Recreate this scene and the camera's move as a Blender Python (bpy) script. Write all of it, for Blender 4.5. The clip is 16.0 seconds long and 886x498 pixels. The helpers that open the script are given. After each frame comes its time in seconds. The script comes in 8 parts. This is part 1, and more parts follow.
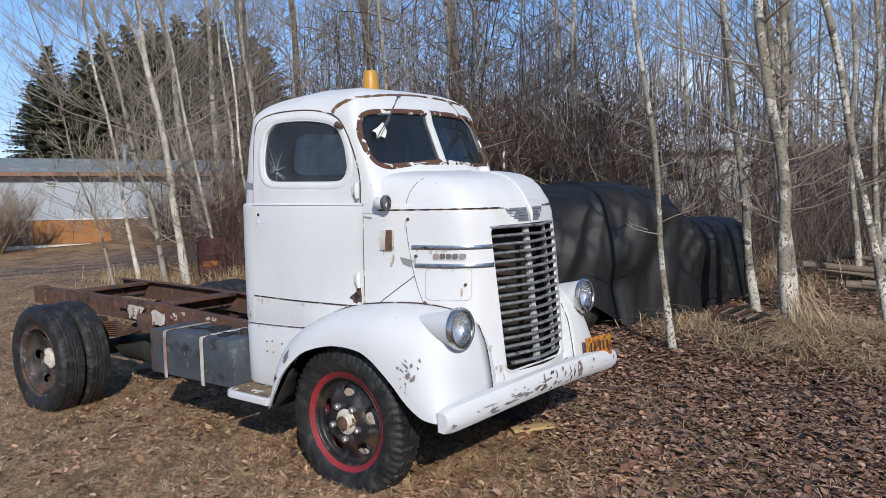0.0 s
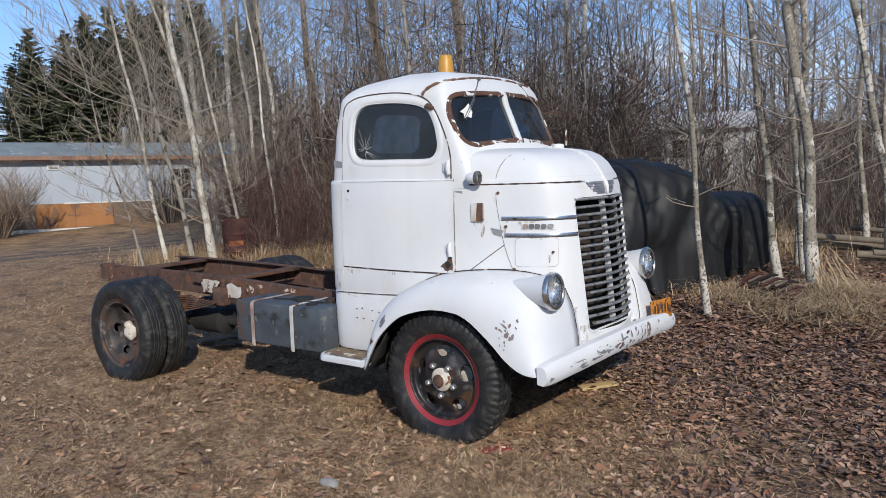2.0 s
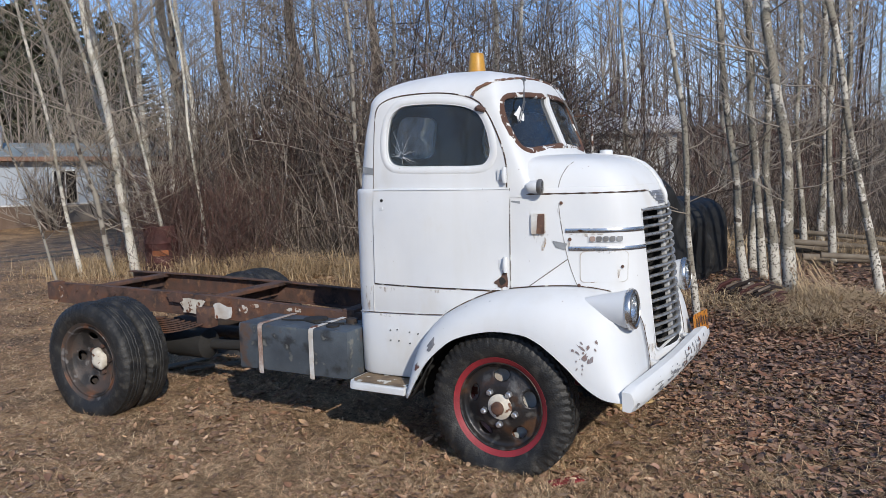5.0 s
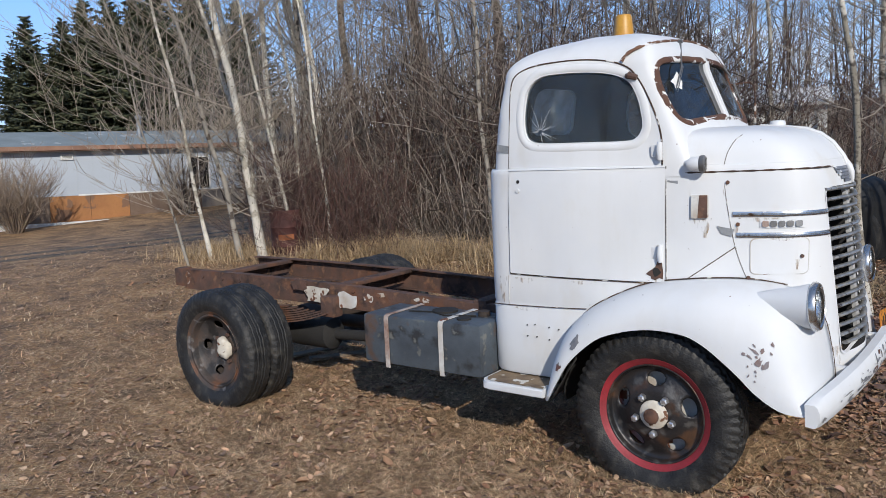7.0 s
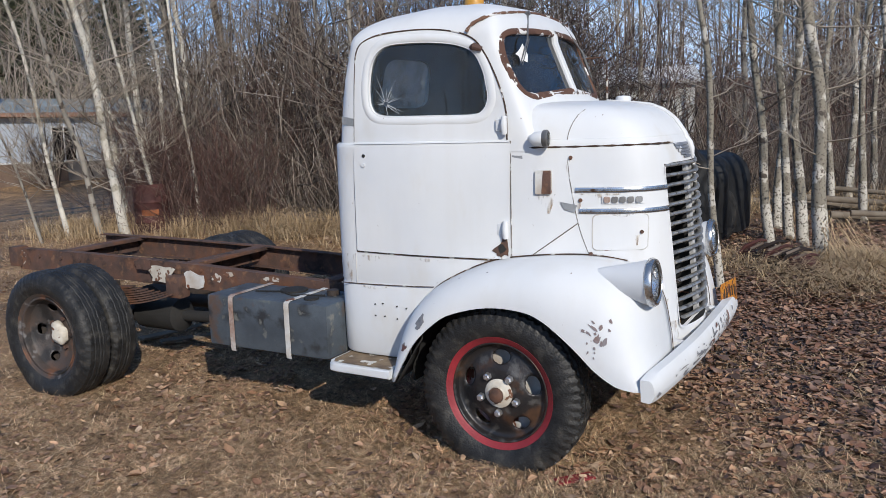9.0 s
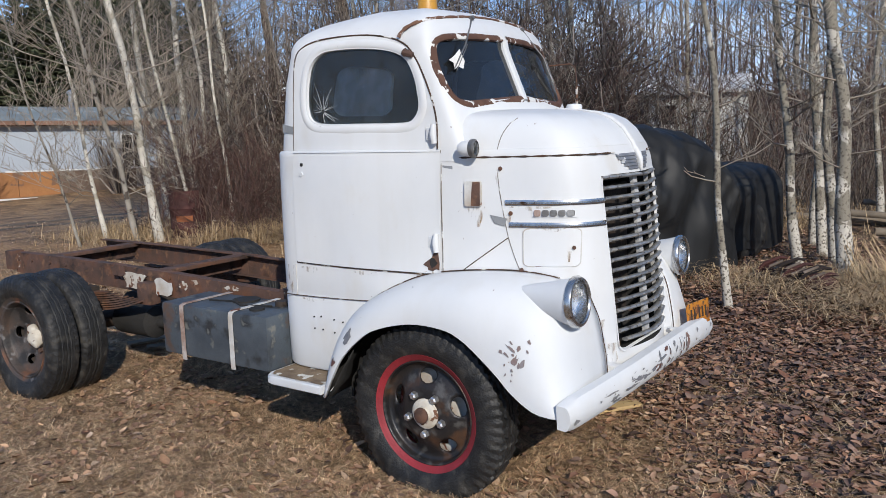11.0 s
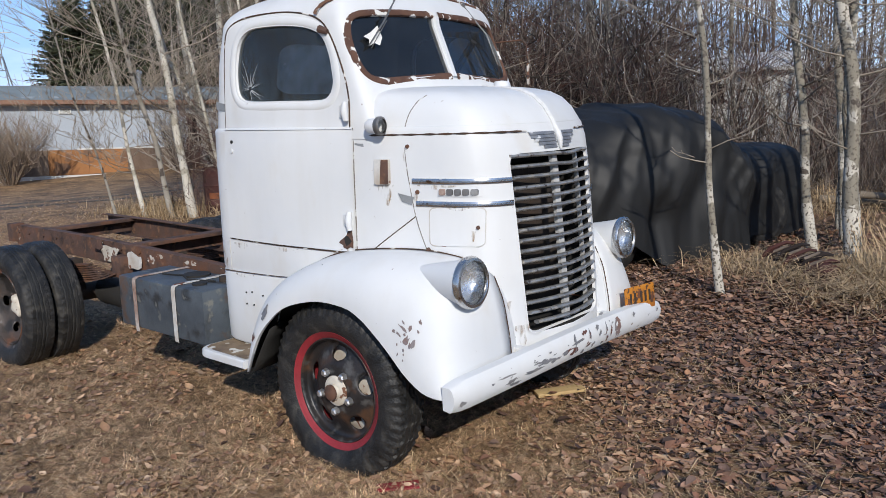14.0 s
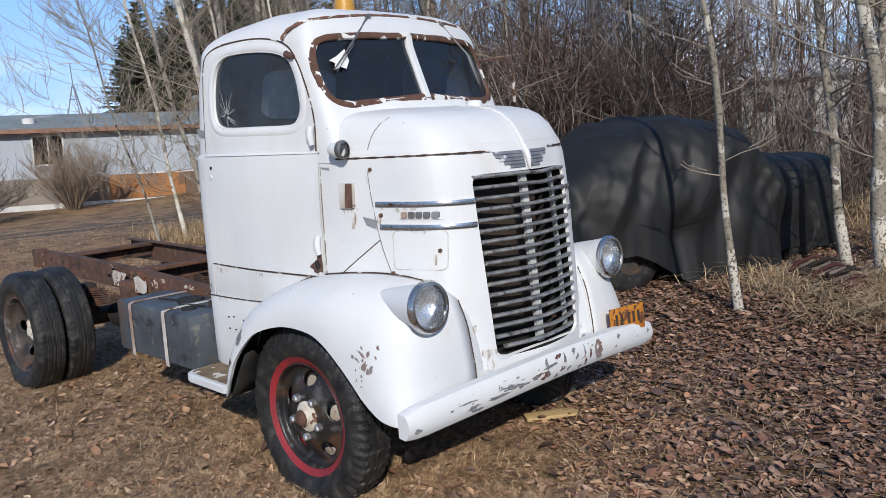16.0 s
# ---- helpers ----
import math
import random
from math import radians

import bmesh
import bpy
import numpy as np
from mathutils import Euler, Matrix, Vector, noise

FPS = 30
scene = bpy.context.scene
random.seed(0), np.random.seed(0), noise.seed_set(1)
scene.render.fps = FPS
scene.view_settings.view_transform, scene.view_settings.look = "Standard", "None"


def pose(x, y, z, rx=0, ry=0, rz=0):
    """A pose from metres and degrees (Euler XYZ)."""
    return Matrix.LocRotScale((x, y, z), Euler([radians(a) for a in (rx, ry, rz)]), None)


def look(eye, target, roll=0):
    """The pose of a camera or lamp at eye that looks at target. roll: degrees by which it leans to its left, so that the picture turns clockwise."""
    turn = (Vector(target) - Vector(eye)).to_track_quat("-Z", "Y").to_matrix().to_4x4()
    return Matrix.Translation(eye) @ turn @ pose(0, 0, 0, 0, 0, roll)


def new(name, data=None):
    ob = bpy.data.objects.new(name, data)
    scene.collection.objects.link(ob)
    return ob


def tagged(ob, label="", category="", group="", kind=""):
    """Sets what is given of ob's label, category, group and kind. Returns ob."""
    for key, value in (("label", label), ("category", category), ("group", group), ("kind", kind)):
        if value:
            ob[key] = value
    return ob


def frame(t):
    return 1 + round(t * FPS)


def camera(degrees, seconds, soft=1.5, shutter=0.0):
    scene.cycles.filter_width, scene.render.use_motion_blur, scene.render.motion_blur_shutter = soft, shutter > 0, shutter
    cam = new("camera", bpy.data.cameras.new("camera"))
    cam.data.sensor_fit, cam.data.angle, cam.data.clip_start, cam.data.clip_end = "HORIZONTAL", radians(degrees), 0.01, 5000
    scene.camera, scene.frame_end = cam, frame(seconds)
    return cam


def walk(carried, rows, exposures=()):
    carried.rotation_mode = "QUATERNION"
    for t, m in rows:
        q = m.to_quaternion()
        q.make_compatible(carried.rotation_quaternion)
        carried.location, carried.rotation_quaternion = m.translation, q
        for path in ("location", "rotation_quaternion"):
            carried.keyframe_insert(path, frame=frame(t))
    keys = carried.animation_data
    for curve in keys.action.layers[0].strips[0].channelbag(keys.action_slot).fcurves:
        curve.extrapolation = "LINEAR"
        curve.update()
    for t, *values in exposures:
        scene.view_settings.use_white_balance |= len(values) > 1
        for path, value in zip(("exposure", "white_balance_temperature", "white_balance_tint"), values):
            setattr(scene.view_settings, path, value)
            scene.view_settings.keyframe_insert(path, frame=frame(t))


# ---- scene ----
cam = camera(56.4, 16.0, 0.8)
METRES, EYE, TILT, LEAN, TURN = 5.675, 1.935, 0.0, 0.0, 42.2
ROWS = [
    (0.0, 0.0, 0.0, 0.0, -0.24, -6.37, 2.19),
    (0.5, -0.0083, -0.033, 0.0018, 0.39, -7.24, 2.28),
    (1.0, -0.0435, -0.0693, 0.001, 0.83, -7.74, 3.26),
    (1.5, -0.0772, -0.0789, -0.0001, 0.1, -8.19, 2.77),
    (2.0, -0.1186, -0.0741, 0.003, -1.61, -7.76, 2.74),
    (2.5, -0.1691, -0.0831, 0.0111, -4.28, -8.06, 2.85),
    (3.0, -0.1995, -0.077, 0.0133, -6.34, -8.73, 2.48),
    (5.5, -0.3066, 0.0492, 0.0138, -10.28, -7.87, 2.34),
    (6.0, -0.291, 0.071, 0.0122, -4.57, -7.17, 2.11),
    (6.5, -0.2898, 0.0895, 0.0085, -0.58, -7.84, 2.55),
    (7.0, -0.3089, 0.1169, 0.0074, -1.94, -8.82, 3.53),
    (7.5, -0.3235, 0.1401, 0.0055, -6.03, -9.62, 3.76),
    (8.0, -0.3216, 0.1468, 0.0041, -8.8, -10.28, 3.41),
    (8.5, -0.301, 0.1476, 0.0029, -9.85, -10.62, 3.21),
    (9.0, -0.2613, 0.1424, 0.0028, -9.38, -11.01, 2.59),
    (11.5, -0.1037, 0.1443, -0.0057, -2.0, -10.04, 2.96),
    (12.0, -0.0881, 0.1179, -0.0048, -0.02, -10.36, 3.42),
    (12.5, -0.0629, 0.1099, -0.0034, 1.49, -10.01, 3.02),
    (13.0, -0.0243, 0.1146, -0.0079, 2.55, -10.02, 2.08),
    (13.5, -0.0015, 0.1289, -0.0122, 2.27, -11.13, 2.76),
    (14.0, 0.0166, 0.1577, -0.0133, 1.63, -11.26, 2.62),
    (14.5, 0.0425, 0.1702, -0.0131, 2.47, -10.72, 2.81),
    (15.0, 0.0736, 0.1751, -0.0129, 4.2, -10.26, 2.89),
    (15.5, 0.0926, 0.174, -0.014, 5.21, -10.22, 3.62),
    (16.0, 0.0984, 0.1748, -0.0138, 5.9, -9.95, 4.29),
]
walk(cam, [(t, pose(0, 0, EYE, TILT, LEAN, TURN) @ pose(METRES * x, METRES * y, METRES * z, 90 + pitch, roll, yaw)) for t, x, y, z, yaw, pitch, roll in ROWS])

# ---- light ----
SUN = Vector((0.90, -0.68, 0.66)).normalized()
world = bpy.data.worlds.new("sky")
scene.world = world
world.use_nodes = True
wn = world.node_tree
wn.nodes.clear()
sky = wn.nodes.new("ShaderNodeTexSky")
sky.sky_type, sky.sun_disc = "NISHITA", False
sky.sun_elevation, sky.sun_rotation = math.asin(SUN.z), math.atan2(SUN.x, SUN.y)
sky.altitude, sky.air_density, sky.dust_density, sky.ozone_density = 200, 1.0, 0.1, 2.8
# thin broken cloud, most of it low over the horizon
wco = wn.nodes.new("ShaderNodeTexCoord")
wmap = wn.nodes.new("ShaderNodeMapping")
wmap.inputs["Scale"].default_value = (1.0, 1.0, 4.5)
wmap.inputs["Location"].default_value = (1.7, 0.6, 0.2)
wno = wn.nodes.new("ShaderNodeTexNoise")
wno.inputs["Scale"].default_value, wno.inputs["Detail"].default_value = 2.6, 7
wra = wn.nodes.new("ShaderNodeValToRGB")
wra.color_ramp.elements[0].position, wra.color_ramp.elements[1].position = 0.66, 0.96
wmx = wn.nodes.new("ShaderNodeMixRGB")
wmx.inputs[2].default_value = (6.0, 6.5, 7.2, 1)
wbg = wn.nodes.new("ShaderNodeBackground")
wbg.inputs["Strength"].default_value = 0.205
wout = wn.nodes.new("ShaderNodeOutputWorld")
wn.links.new(wco.outputs["Generated"], wmap.inputs["Vector"])
wn.links.new(wmap.outputs[0], wno.inputs["Vector"])
wup = wn.nodes.new("ShaderNodeVectorMath")
wup.operation = "ADD"
wup.inputs[1].default_value = (0, 0, 0.42)
wnm = wn.nodes.new("ShaderNodeVectorMath")
wnm.operation = "NORMALIZE"
wn.links.new(wco.outputs["Generated"], wup.inputs[0])
wn.links.new(wup.outputs[0], wnm.inputs[0])
wn.links.new(wnm.outputs[0], sky.inputs[0])
wse, wlo, wsu = wn.nodes.new("ShaderNodeSeparateXYZ"), wn.nodes.new("ShaderNodeMapRange"), wn.nodes.new("ShaderNodeMath")
wlo.inputs[1].default_value, wlo.inputs[2].default_value, wlo.inputs[3].default_value, wlo.inputs[4].default_value = 0.0, 0.11, 0.32, 0.0
wn.links.new(wco.outputs["Generated"], wse.inputs[0])
wn.links.new(wse.outputs[2], wlo.inputs[0])
wn.links.new(wno.outputs[0], wsu.inputs[0])
wn.links.new(wlo.outputs[0], wsu.inputs[1])
wn.links.new(wsu.outputs[0], wra.inputs[0])
wn.links.new(wra.outputs[0], wmx.inputs[0])
# clear northern air: a deeper blue than the model's
wti = wn.nodes.new("ShaderNodeMixRGB")
wti.blend_type = "MULTIPLY"
wti.inputs[0].default_value = 1.0
wti.inputs[2].default_value = (0.80, 1.45, 1.85, 1)
wn.links.new(sky.outputs[0], wti.inputs[1])
# paler haze from the zenith round to the sun's side
wdo, whz, wha = wn.nodes.new("ShaderNodeVectorMath"), wn.nodes.new("ShaderNodeMapRange"), wn.nodes.new("ShaderNodeMixRGB")
wdo.operation = "DOT_PRODUCT"
wdo.inputs[1].default_value = SUN
whz.interpolation_type = "SMOOTHSTEP"
whz.inputs[1].default_value, whz.inputs[2].default_value = -0.45, 0.25
for p, q in ((wco.outputs["Generated"], wdo.inputs[0]), (wdo.outputs["Value"], whz.inputs[0]), (whz.outputs[0], wha.inputs[0]), (wti.outputs[0], wha.inputs[1]), (sky.outputs[0], wha.inputs[2])):
    wn.links.new(p, q)
# and a pale band over the horizon
wzs, wzr, wzm = wn.nodes.new("ShaderNodeSeparateXYZ"), wn.nodes.new("ShaderNodeMapRange"), wn.nodes.new("ShaderNodeMixRGB")
wzr.interpolation_type = "SMOOTHSTEP"
wzr.inputs[1].default_value, wzr.inputs[2].default_value, wzr.inputs[3].default_value, wzr.inputs[4].default_value = 0.0, 0.30, 0.70, 0.0
wzm.inputs[2].default_value = (3.0, 3.9, 4.7, 1)
for p, q in ((wco.outputs["Generated"], wzs.inputs[0]), (wzs.outputs[2], wzr.inputs[0]), (wzr.outputs[0], wzm.inputs[0]), (wha.outputs[0], wzm.inputs[1]), (wzm.outputs[0], wmx.inputs[1])):
    wn.links.new(p, q)
wn.links.new(wmx.outputs[0], wbg.inputs[0])
wn.links.new(wbg.outputs[0], wout.inputs[0])
sun_data = bpy.data.lights.new("sun", "SUN")
sun_data.energy, sun_data.angle, sun_data.color = 3.9, radians(0.53), (1.0, 0.94, 0.85)
sun = new("sun", sun_data)
sun.matrix_world = look(SUN * 60, (0, 0, 0))

# ---- materials ----
def mat(name, c1, c2, scale=6.0, rough=0.6, metal=0.0, bump=0.15, bscale=70.0, spots=None, vary=0.0, coat=0.0, edge=0.02):
    """Two tones blended by a coarse and a fine noise, a fine bump, and spots=(colour, scale, threshold, roughness) of wear."""
    m = bpy.data.materials.new(name)
    m.use_nodes = True
    nt = m.node_tree
    b = nt.nodes["Principled BSDF"]
    link = nt.links.new
    co = nt.nodes.new("ShaderNodeTexCoord")

    def noise_node(s, d=5.0):
        n = nt.nodes.new("ShaderNodeTexNoise")
        n.inputs["Scale"].default_value, n.inputs["Detail"].default_value = s, d
        link(co.outputs["Object"], n.inputs["Vector"])
        return n

    def ramp(src, lo, hi):
        r = nt.nodes.new("ShaderNodeValToRGB")
        r.color_ramp.elements[0].position, r.color_ramp.elements[1].position = lo, hi
        link(src, r.inputs[0])
        return r.outputs[0]

    def mix(f, a, c):
        x = nt.nodes.new("ShaderNodeMixRGB")
        for i, v in ((0, f), (1, a), (2, c)):
            if isinstance(v, (tuple, list)):
                x.inputs[i].default_value = (*v, 1)
            elif isinstance(v, float):
                x.inputs[i].default_value = v
            else:
                link(v, x.inputs[i])
        return x.outputs[0]

    big, fine = noise_node(scale), noise_node(bscale, 3.0)
    col = mix(ramp(big.outputs[0], 0.35, 0.68), c1, c2)
    mid = tuple(0.72 * v for v in c1)
    col = mix(ramp(fine.outputs[0], 0.5, 0.95), col, mid) if name != "white_paint" else col
    if vary:
        oi = nt.nodes.new("ShaderNodeObjectInfo")
        hs = nt.nodes.new("ShaderNodeHueSaturation")
        ma = nt.nodes.new("ShaderNodeMapRange")
        ma.inputs[3].default_value, ma.inputs[4].default_value = 1 - vary, 1 + vary
        link(oi.outputs["Random"], ma.inputs[0])
        link(ma.outputs[0], hs.inputs["Value"])
        link(col, hs.inputs["Color"])
        col = hs.outputs[0]
    if spots:
        for sc, ss, th, sr in (spots if isinstance(spots, list) else [spots]):
            mask = ramp(noise_node(ss, 8.0).outputs[0], th - edge / 2, th + edge / 2)
            col = mix(mask, col, sc)
    link(col, b.inputs["Base Color"])
    b.inputs["Roughness"].default_value, b.inputs["Metallic"].default_value = rough, metal
    if coat:
        b.inputs["Coat Weight"].default_value = coat
        b.inputs["Coat Roughness"].default_value = 0.25
    rr = nt.nodes.new("ShaderNodeMapRange")
    rr.inputs[3].default_value, rr.inputs[4].default_value = max(0.03, rough - 0.12), min(1, rough + 0.14)
    link(big.outputs[0], rr.inputs[0])
    link(rr.outputs[0], b.inputs["Roughness"])
    if bump:
        bp = nt.nodes.new("ShaderNodeBump")
        bp.inputs["Strength"].default_value, bp.inputs["Distance"].default_value = bump, 0.01
        link(fine.outputs[0], bp.inputs["Height"])
        link(bp.outputs[0], b.inputs["Normal"])
    return m


def island_tones(m, tones):
    """Colour each loose piece of a mesh by its own random value, over a row of tones."""
    nt = m.node_tree
    geo = nt.nodes.new("ShaderNodeNewGeometry")
    r = nt.nodes.new("ShaderNodeValToRGB")
    r.color_ramp.elements[0].color, r.color_ramp.elements[1].color = (*tones[0], 1), (*tones[-1], 1)
    for i, c in enumerate(tones[1:-1], 1):
        r.color_ramp.elements.new(i / (len(tones) - 1)).color = (*c, 1)
    nt.links.new(geo.outputs["Random Per Island"], r.inputs[0])
    nt.links.new(r.outputs[0], nt.nodes["Principled BSDF"].inputs["Base Color"])
    return m


def glass(name, tint, film, film_col, rough=0.02, ior=1.75):
    m = bpy.data.materials.new(name)
    m.use_nodes = True
    nt = m.node_tree
    nt.nodes.clear()
    link = nt.links.new
    out = nt.nodes.new("ShaderNodeOutputMaterial")
    tr = nt.nodes.new("ShaderNodeBsdfTransparent")
    tr.inputs[0].default_value = (*tint, 1)
    gl = nt.nodes.new("ShaderNodeBsdfGlossy")
    gl.inputs["Roughness"].default_value = rough
    fr = nt.nodes.new("ShaderNodeFresnel")
    fr.inputs[0].default_value = ior
    a = nt.nodes.new("ShaderNodeMixShader")
    link(fr.outputs[0], a.inputs[0])
    link(tr.outputs[0], a.inputs[1])
    link(gl.outputs[0], a.inputs[2])
    df = nt.nodes.new("ShaderNodeBsdfDiffuse")
    df.inputs[0].default_value = (*film_col, 1)
    co = nt.nodes.new("ShaderNodeTexCoord")
    n = nt.nodes.new("ShaderNodeTexNoise")
    n.inputs["Scale"].default_value, n.inputs["Detail"].default_value = 9, 8
    link(co.outputs["Object"], n.inputs["Vector"])
    mr = nt.nodes.new("ShaderNodeMapRange")
    mr.inputs[1].default_value, mr.inputs[2].default_value = 0.35, 0.75
    mr.inputs[3].default_value, mr.inputs[4].default_value = film * 0.7, film * 1.4
    link(n.outputs[0], mr.inputs[0])
    c = nt.nodes.new("ShaderNodeMixShader")
    tl = nt.nodes.new("ShaderNodeBsdfTranslucent")
    tl.inputs[0].default_value = (*film_col, 1)
    dust = nt.nodes.new("ShaderNodeMixShader")
    link(df.outputs[0], dust.inputs[1])
    link(tl.outputs[0], dust.inputs[2])
    link(mr.outputs[0], c.inputs[0])
    link(a.outputs[0], c.inputs[1])
    link(dust.outputs[0], c.inputs[2])
    link(c.outputs[0], out.inputs[0])
    return m


M_white = mat("white_paint", (0.675, 0.68, 0.68), (0.625, 0.635, 0.64), 1.6, 0.58, 0, 0.03, 25,
              [((0.60, 0.545, 0.46), 1.9, 0.73, 0.8), ((0.22, 0.19, 0.17), 13.0, 0.80, 0.8)], coat=0.0)


def weather(m):
    """Soft streaks and stains, and fine rust specks, over a painted surface."""
    nt = m.node_tree
    b = nt.nodes["Principled BSDF"]
    src = b.inputs["Base Color"].links[0].from_socket
    co = nt.nodes.new("ShaderNodeTexCoord")
    for stretch, scale, lo, hi, colour, most in (((1, 1, 0.16), 7.0, 0.48, 0.80, (0.48, 0.44, 0.37), 0.22), ((1, 1, 1), 2.3, 0.45, 0.75, (0.54, 0.565, 0.60), 0.5),
                                                 ((1, 1, 0.5), 4.5, 0.60, 0.74, (0.52, 0.46, 0.36), 0.28), ((1, 1, 1), 46.0, 0.735, 0.76, (0.15, 0.08, 0.05), 0.7)):
        mp, n, r, x = nt.nodes.new("ShaderNodeMapping"), nt.nodes.new("ShaderNodeTexNoise"), nt.nodes.new("ShaderNodeMapRange"), nt.nodes.new("ShaderNodeMixRGB")
        mp.inputs["Scale"].default_value = stretch
        n.inputs["Scale"].default_value, n.inputs["Detail"].default_value = scale, 7
        r.inputs[1].default_value, r.inputs[2].default_value, r.inputs[3].default_value, r.inputs[4].default_value = lo, hi, 0.0, most
        x.inputs[2].default_value = (*colour, 1)
        for p, q in ((co.outputs["Object"], mp.inputs[0]), (mp.outputs[0], n.inputs["Vector"]), (n.outputs[0], r.inputs[0]), (r.outputs[0], x.inputs[0]), (src, x.inputs[1])):
            nt.links.new(p, q)
        src = x.outputs[0]
    nt.links.new(src, b.inputs["Base Color"])


weather(M_white)
M_bumper = mat("chipped_white_paint", (0.70, 0.70, 0.69), (0.62, 0.62, 0.62), 3, 0.5, 0, 0.06, 40,
               [((0.22, 0.23, 0.25), 7.0, 0.66, 0.8), ((0.10, 0.05, 0.035), 4.3, 0.70, 0.8)])
M_seam = mat("dark_rust_seam", (0.035, 0.022, 0.017), (0.09, 0.048, 0.028), 11, 0.9, 0, 0, 60, ((0.58, 0.56, 0.52), 15.0, 0.62, 0.8))
M_gap = mat("grey_panel_gap", (0.13, 0.11, 0.095), (0.25, 0.23, 0.21), 16, 0.9, 0, 0, 60, ((0.56, 0.55, 0.53), 20.0, 0.60, 0.8))
M_seal = mat("brown_rusty_seal", (0.075, 0.034, 0.022), (0.12, 0.06, 0.038), 16, 0.85, 0, 0.3, 60,
             ((0.66, 0.65, 0.62), 13.0, 0.58, 0.8))
M_drip = mat("rust_flaked_rail", (0.11, 0.05, 0.03), (0.2, 0.11, 0.07), 14, 0.85, 0, 0.3, 60, ((0.70, 0.69, 0.67), 16.0, 0.58, 0.8))
M_rust = mat("rust_brown_steel", (0.125, 0.066, 0.047), (0.070, 0.045, 0.037), 7, 0.85, 0.1, 0.4, 50,
             [((0.14, 0.062, 0.034), 5.0, 0.57, 0.9), ((0.028, 0.019, 0.016), 8.0, 0.60, 0.9), ((0.20, 0.105, 0.06), 16.0, 0.64, 0.9)], edge=0.14)
M_rustpaint = mat("flaking_white_over_rust", (0.62, 0.60, 0.55), (0.34, 0.24, 0.16), 9, 0.8, 0, 0.3, 50, [((0.15, 0.07, 0.04), 14.0, 0.53, 0.9), ((0.05, 0.03, 0.025), 26.0, 0.60, 0.9)])
M_tank = mat("blue_grey_tank_paint", (0.075, 0.09, 0.105), (0.042, 0.05, 0.06), 5, 0.55, 0.0, 0.15, 60,
             [((0.10, 0.06, 0.04), 6.0, 0.655, 0.9), ((0.024, 0.025, 0.027), 7.0, 0.60, 0.9), ((0.15, 0.15, 0.135), 14.0, 0.66, 0.9)], edge=0.10)
M_strap = mat("white_strap", (0.60, 0.60, 0.58), (0.42, 0.36, 0.30), 9, 0.7, 0, 0.1, 60, ((0.16, 0.06, 0.03), 8.0, 0.60, 0.9))
M_tyre = mat("weathered_tyre_rubber", (0.010, 0.010, 0.0105), (0.024, 0.023, 0.022), 9, 0.58, 0, 0.45, 90,
             [((0.05, 0.046, 0.04), 15.0, 0.60, 0.9), ((0.006, 0.006, 0.006), 8.0, 0.60, 0.9)], edge=0.16)
M_red = mat("red_rim_paint", (0.28, 0.022, 0.03), (0.20, 0.02, 0.026), 9, 0.55, 0, 0.15, 60, ((0.05, 0.025, 0.02), 12.0, 0.72, 0.9))
M_disc = mat("dark_wheel_steel", (0.020, 0.020, 0.022), (0.045, 0.034, 0.029), 7, 0.40, 0.3, 0.2, 60, [((0.10, 0.052, 0.03), 7.0, 0.60, 0.9), ((0.09, 0.085, 0.08), 16.0, 0.62, 0.9)], edge=0.12)
M_rearwheel = mat("grey_rusty_wheel", (0.055, 0.05, 0.048), (0.10, 0.058, 0.038), 5, 0.6, 0.15, 0.3, 60, [((0.17, 0.075, 0.04), 5.0, 0.58, 0.9), ((0.022, 0.02, 0.02), 6.5, 0.56, 0.9), ((0.16, 0.15, 0.145), 16.0, 0.66, 0.9)], edge=0.10)
M_chrome = mat("worn_chrome", (0.62, 0.62, 0.62), (0.44, 0.44, 0.44), 12, 0.24, 0.95, 0.05, 60, ((0.25, 0.16, 0.10), 18.0, 0.68, 0.9))
M_bar = mat("tarnished_grille_bar", (0.46, 0.455, 0.44), (0.25, 0.245, 0.235), 14, 0.40, 0.65, 0.15, 60, [((0.52, 0.48, 0.41), 24.0, 0.58, 0.9), ((0.08, 0.06, 0.05), 30.0, 0.64, 0.9)], edge=0.10)
M_post = mat("chalky_grille_post", (0.5, 0.5, 0.49), (0.33, 0.33, 0.33), 9, 0.7)
# for black parts, and painted into wells, mouth and holes as their shade
M_black = mat("black_parts_and_recess_shade", (0.012, 0.012, 0.012), (0.022, 0.02, 0.018), 6, 0.85)
M_under = mat("greasy_undercarriage", (0.03, 0.024, 0.02), (0.05, 0.033, 0.024), 6, 0.8, 0.1, 0.4, 40)
M_inside = mat("dark_cab_lining", (0.035, 0.032, 0.03), (0.055, 0.05, 0.045), 6, 0.9)
M_seat = mat("worn_dark_seat", (0.05, 0.045, 0.042), (0.08, 0.07, 0.06), 9, 0.8)
M_grey_patch = mat("mid_grey_patch", (0.20, 0.21, 0.22), (0.27, 0.28, 0.29), 9, 0.45)
M_amber = mat("amber_plastic", (0.52, 0.27, 0.035), (0.42, 0.20, 0.03), 9, 0.4)
M_plate = mat("orange_plate_paint", (0.50, 0.19, 0.015), (0.34, 0.115, 0.015), 12, 0.6, 0, 0.1, 60, [((0.13, 0.05, 0.025), 14.0, 0.60, 0.9), ((0.09, 0.04, 0.02), 40.0, 0.58, 0.9)])
M_ink = mat("black_plate_paint", (0.03, 0.022, 0.015), (0.05, 0.03, 0.02), 14, 0.7)
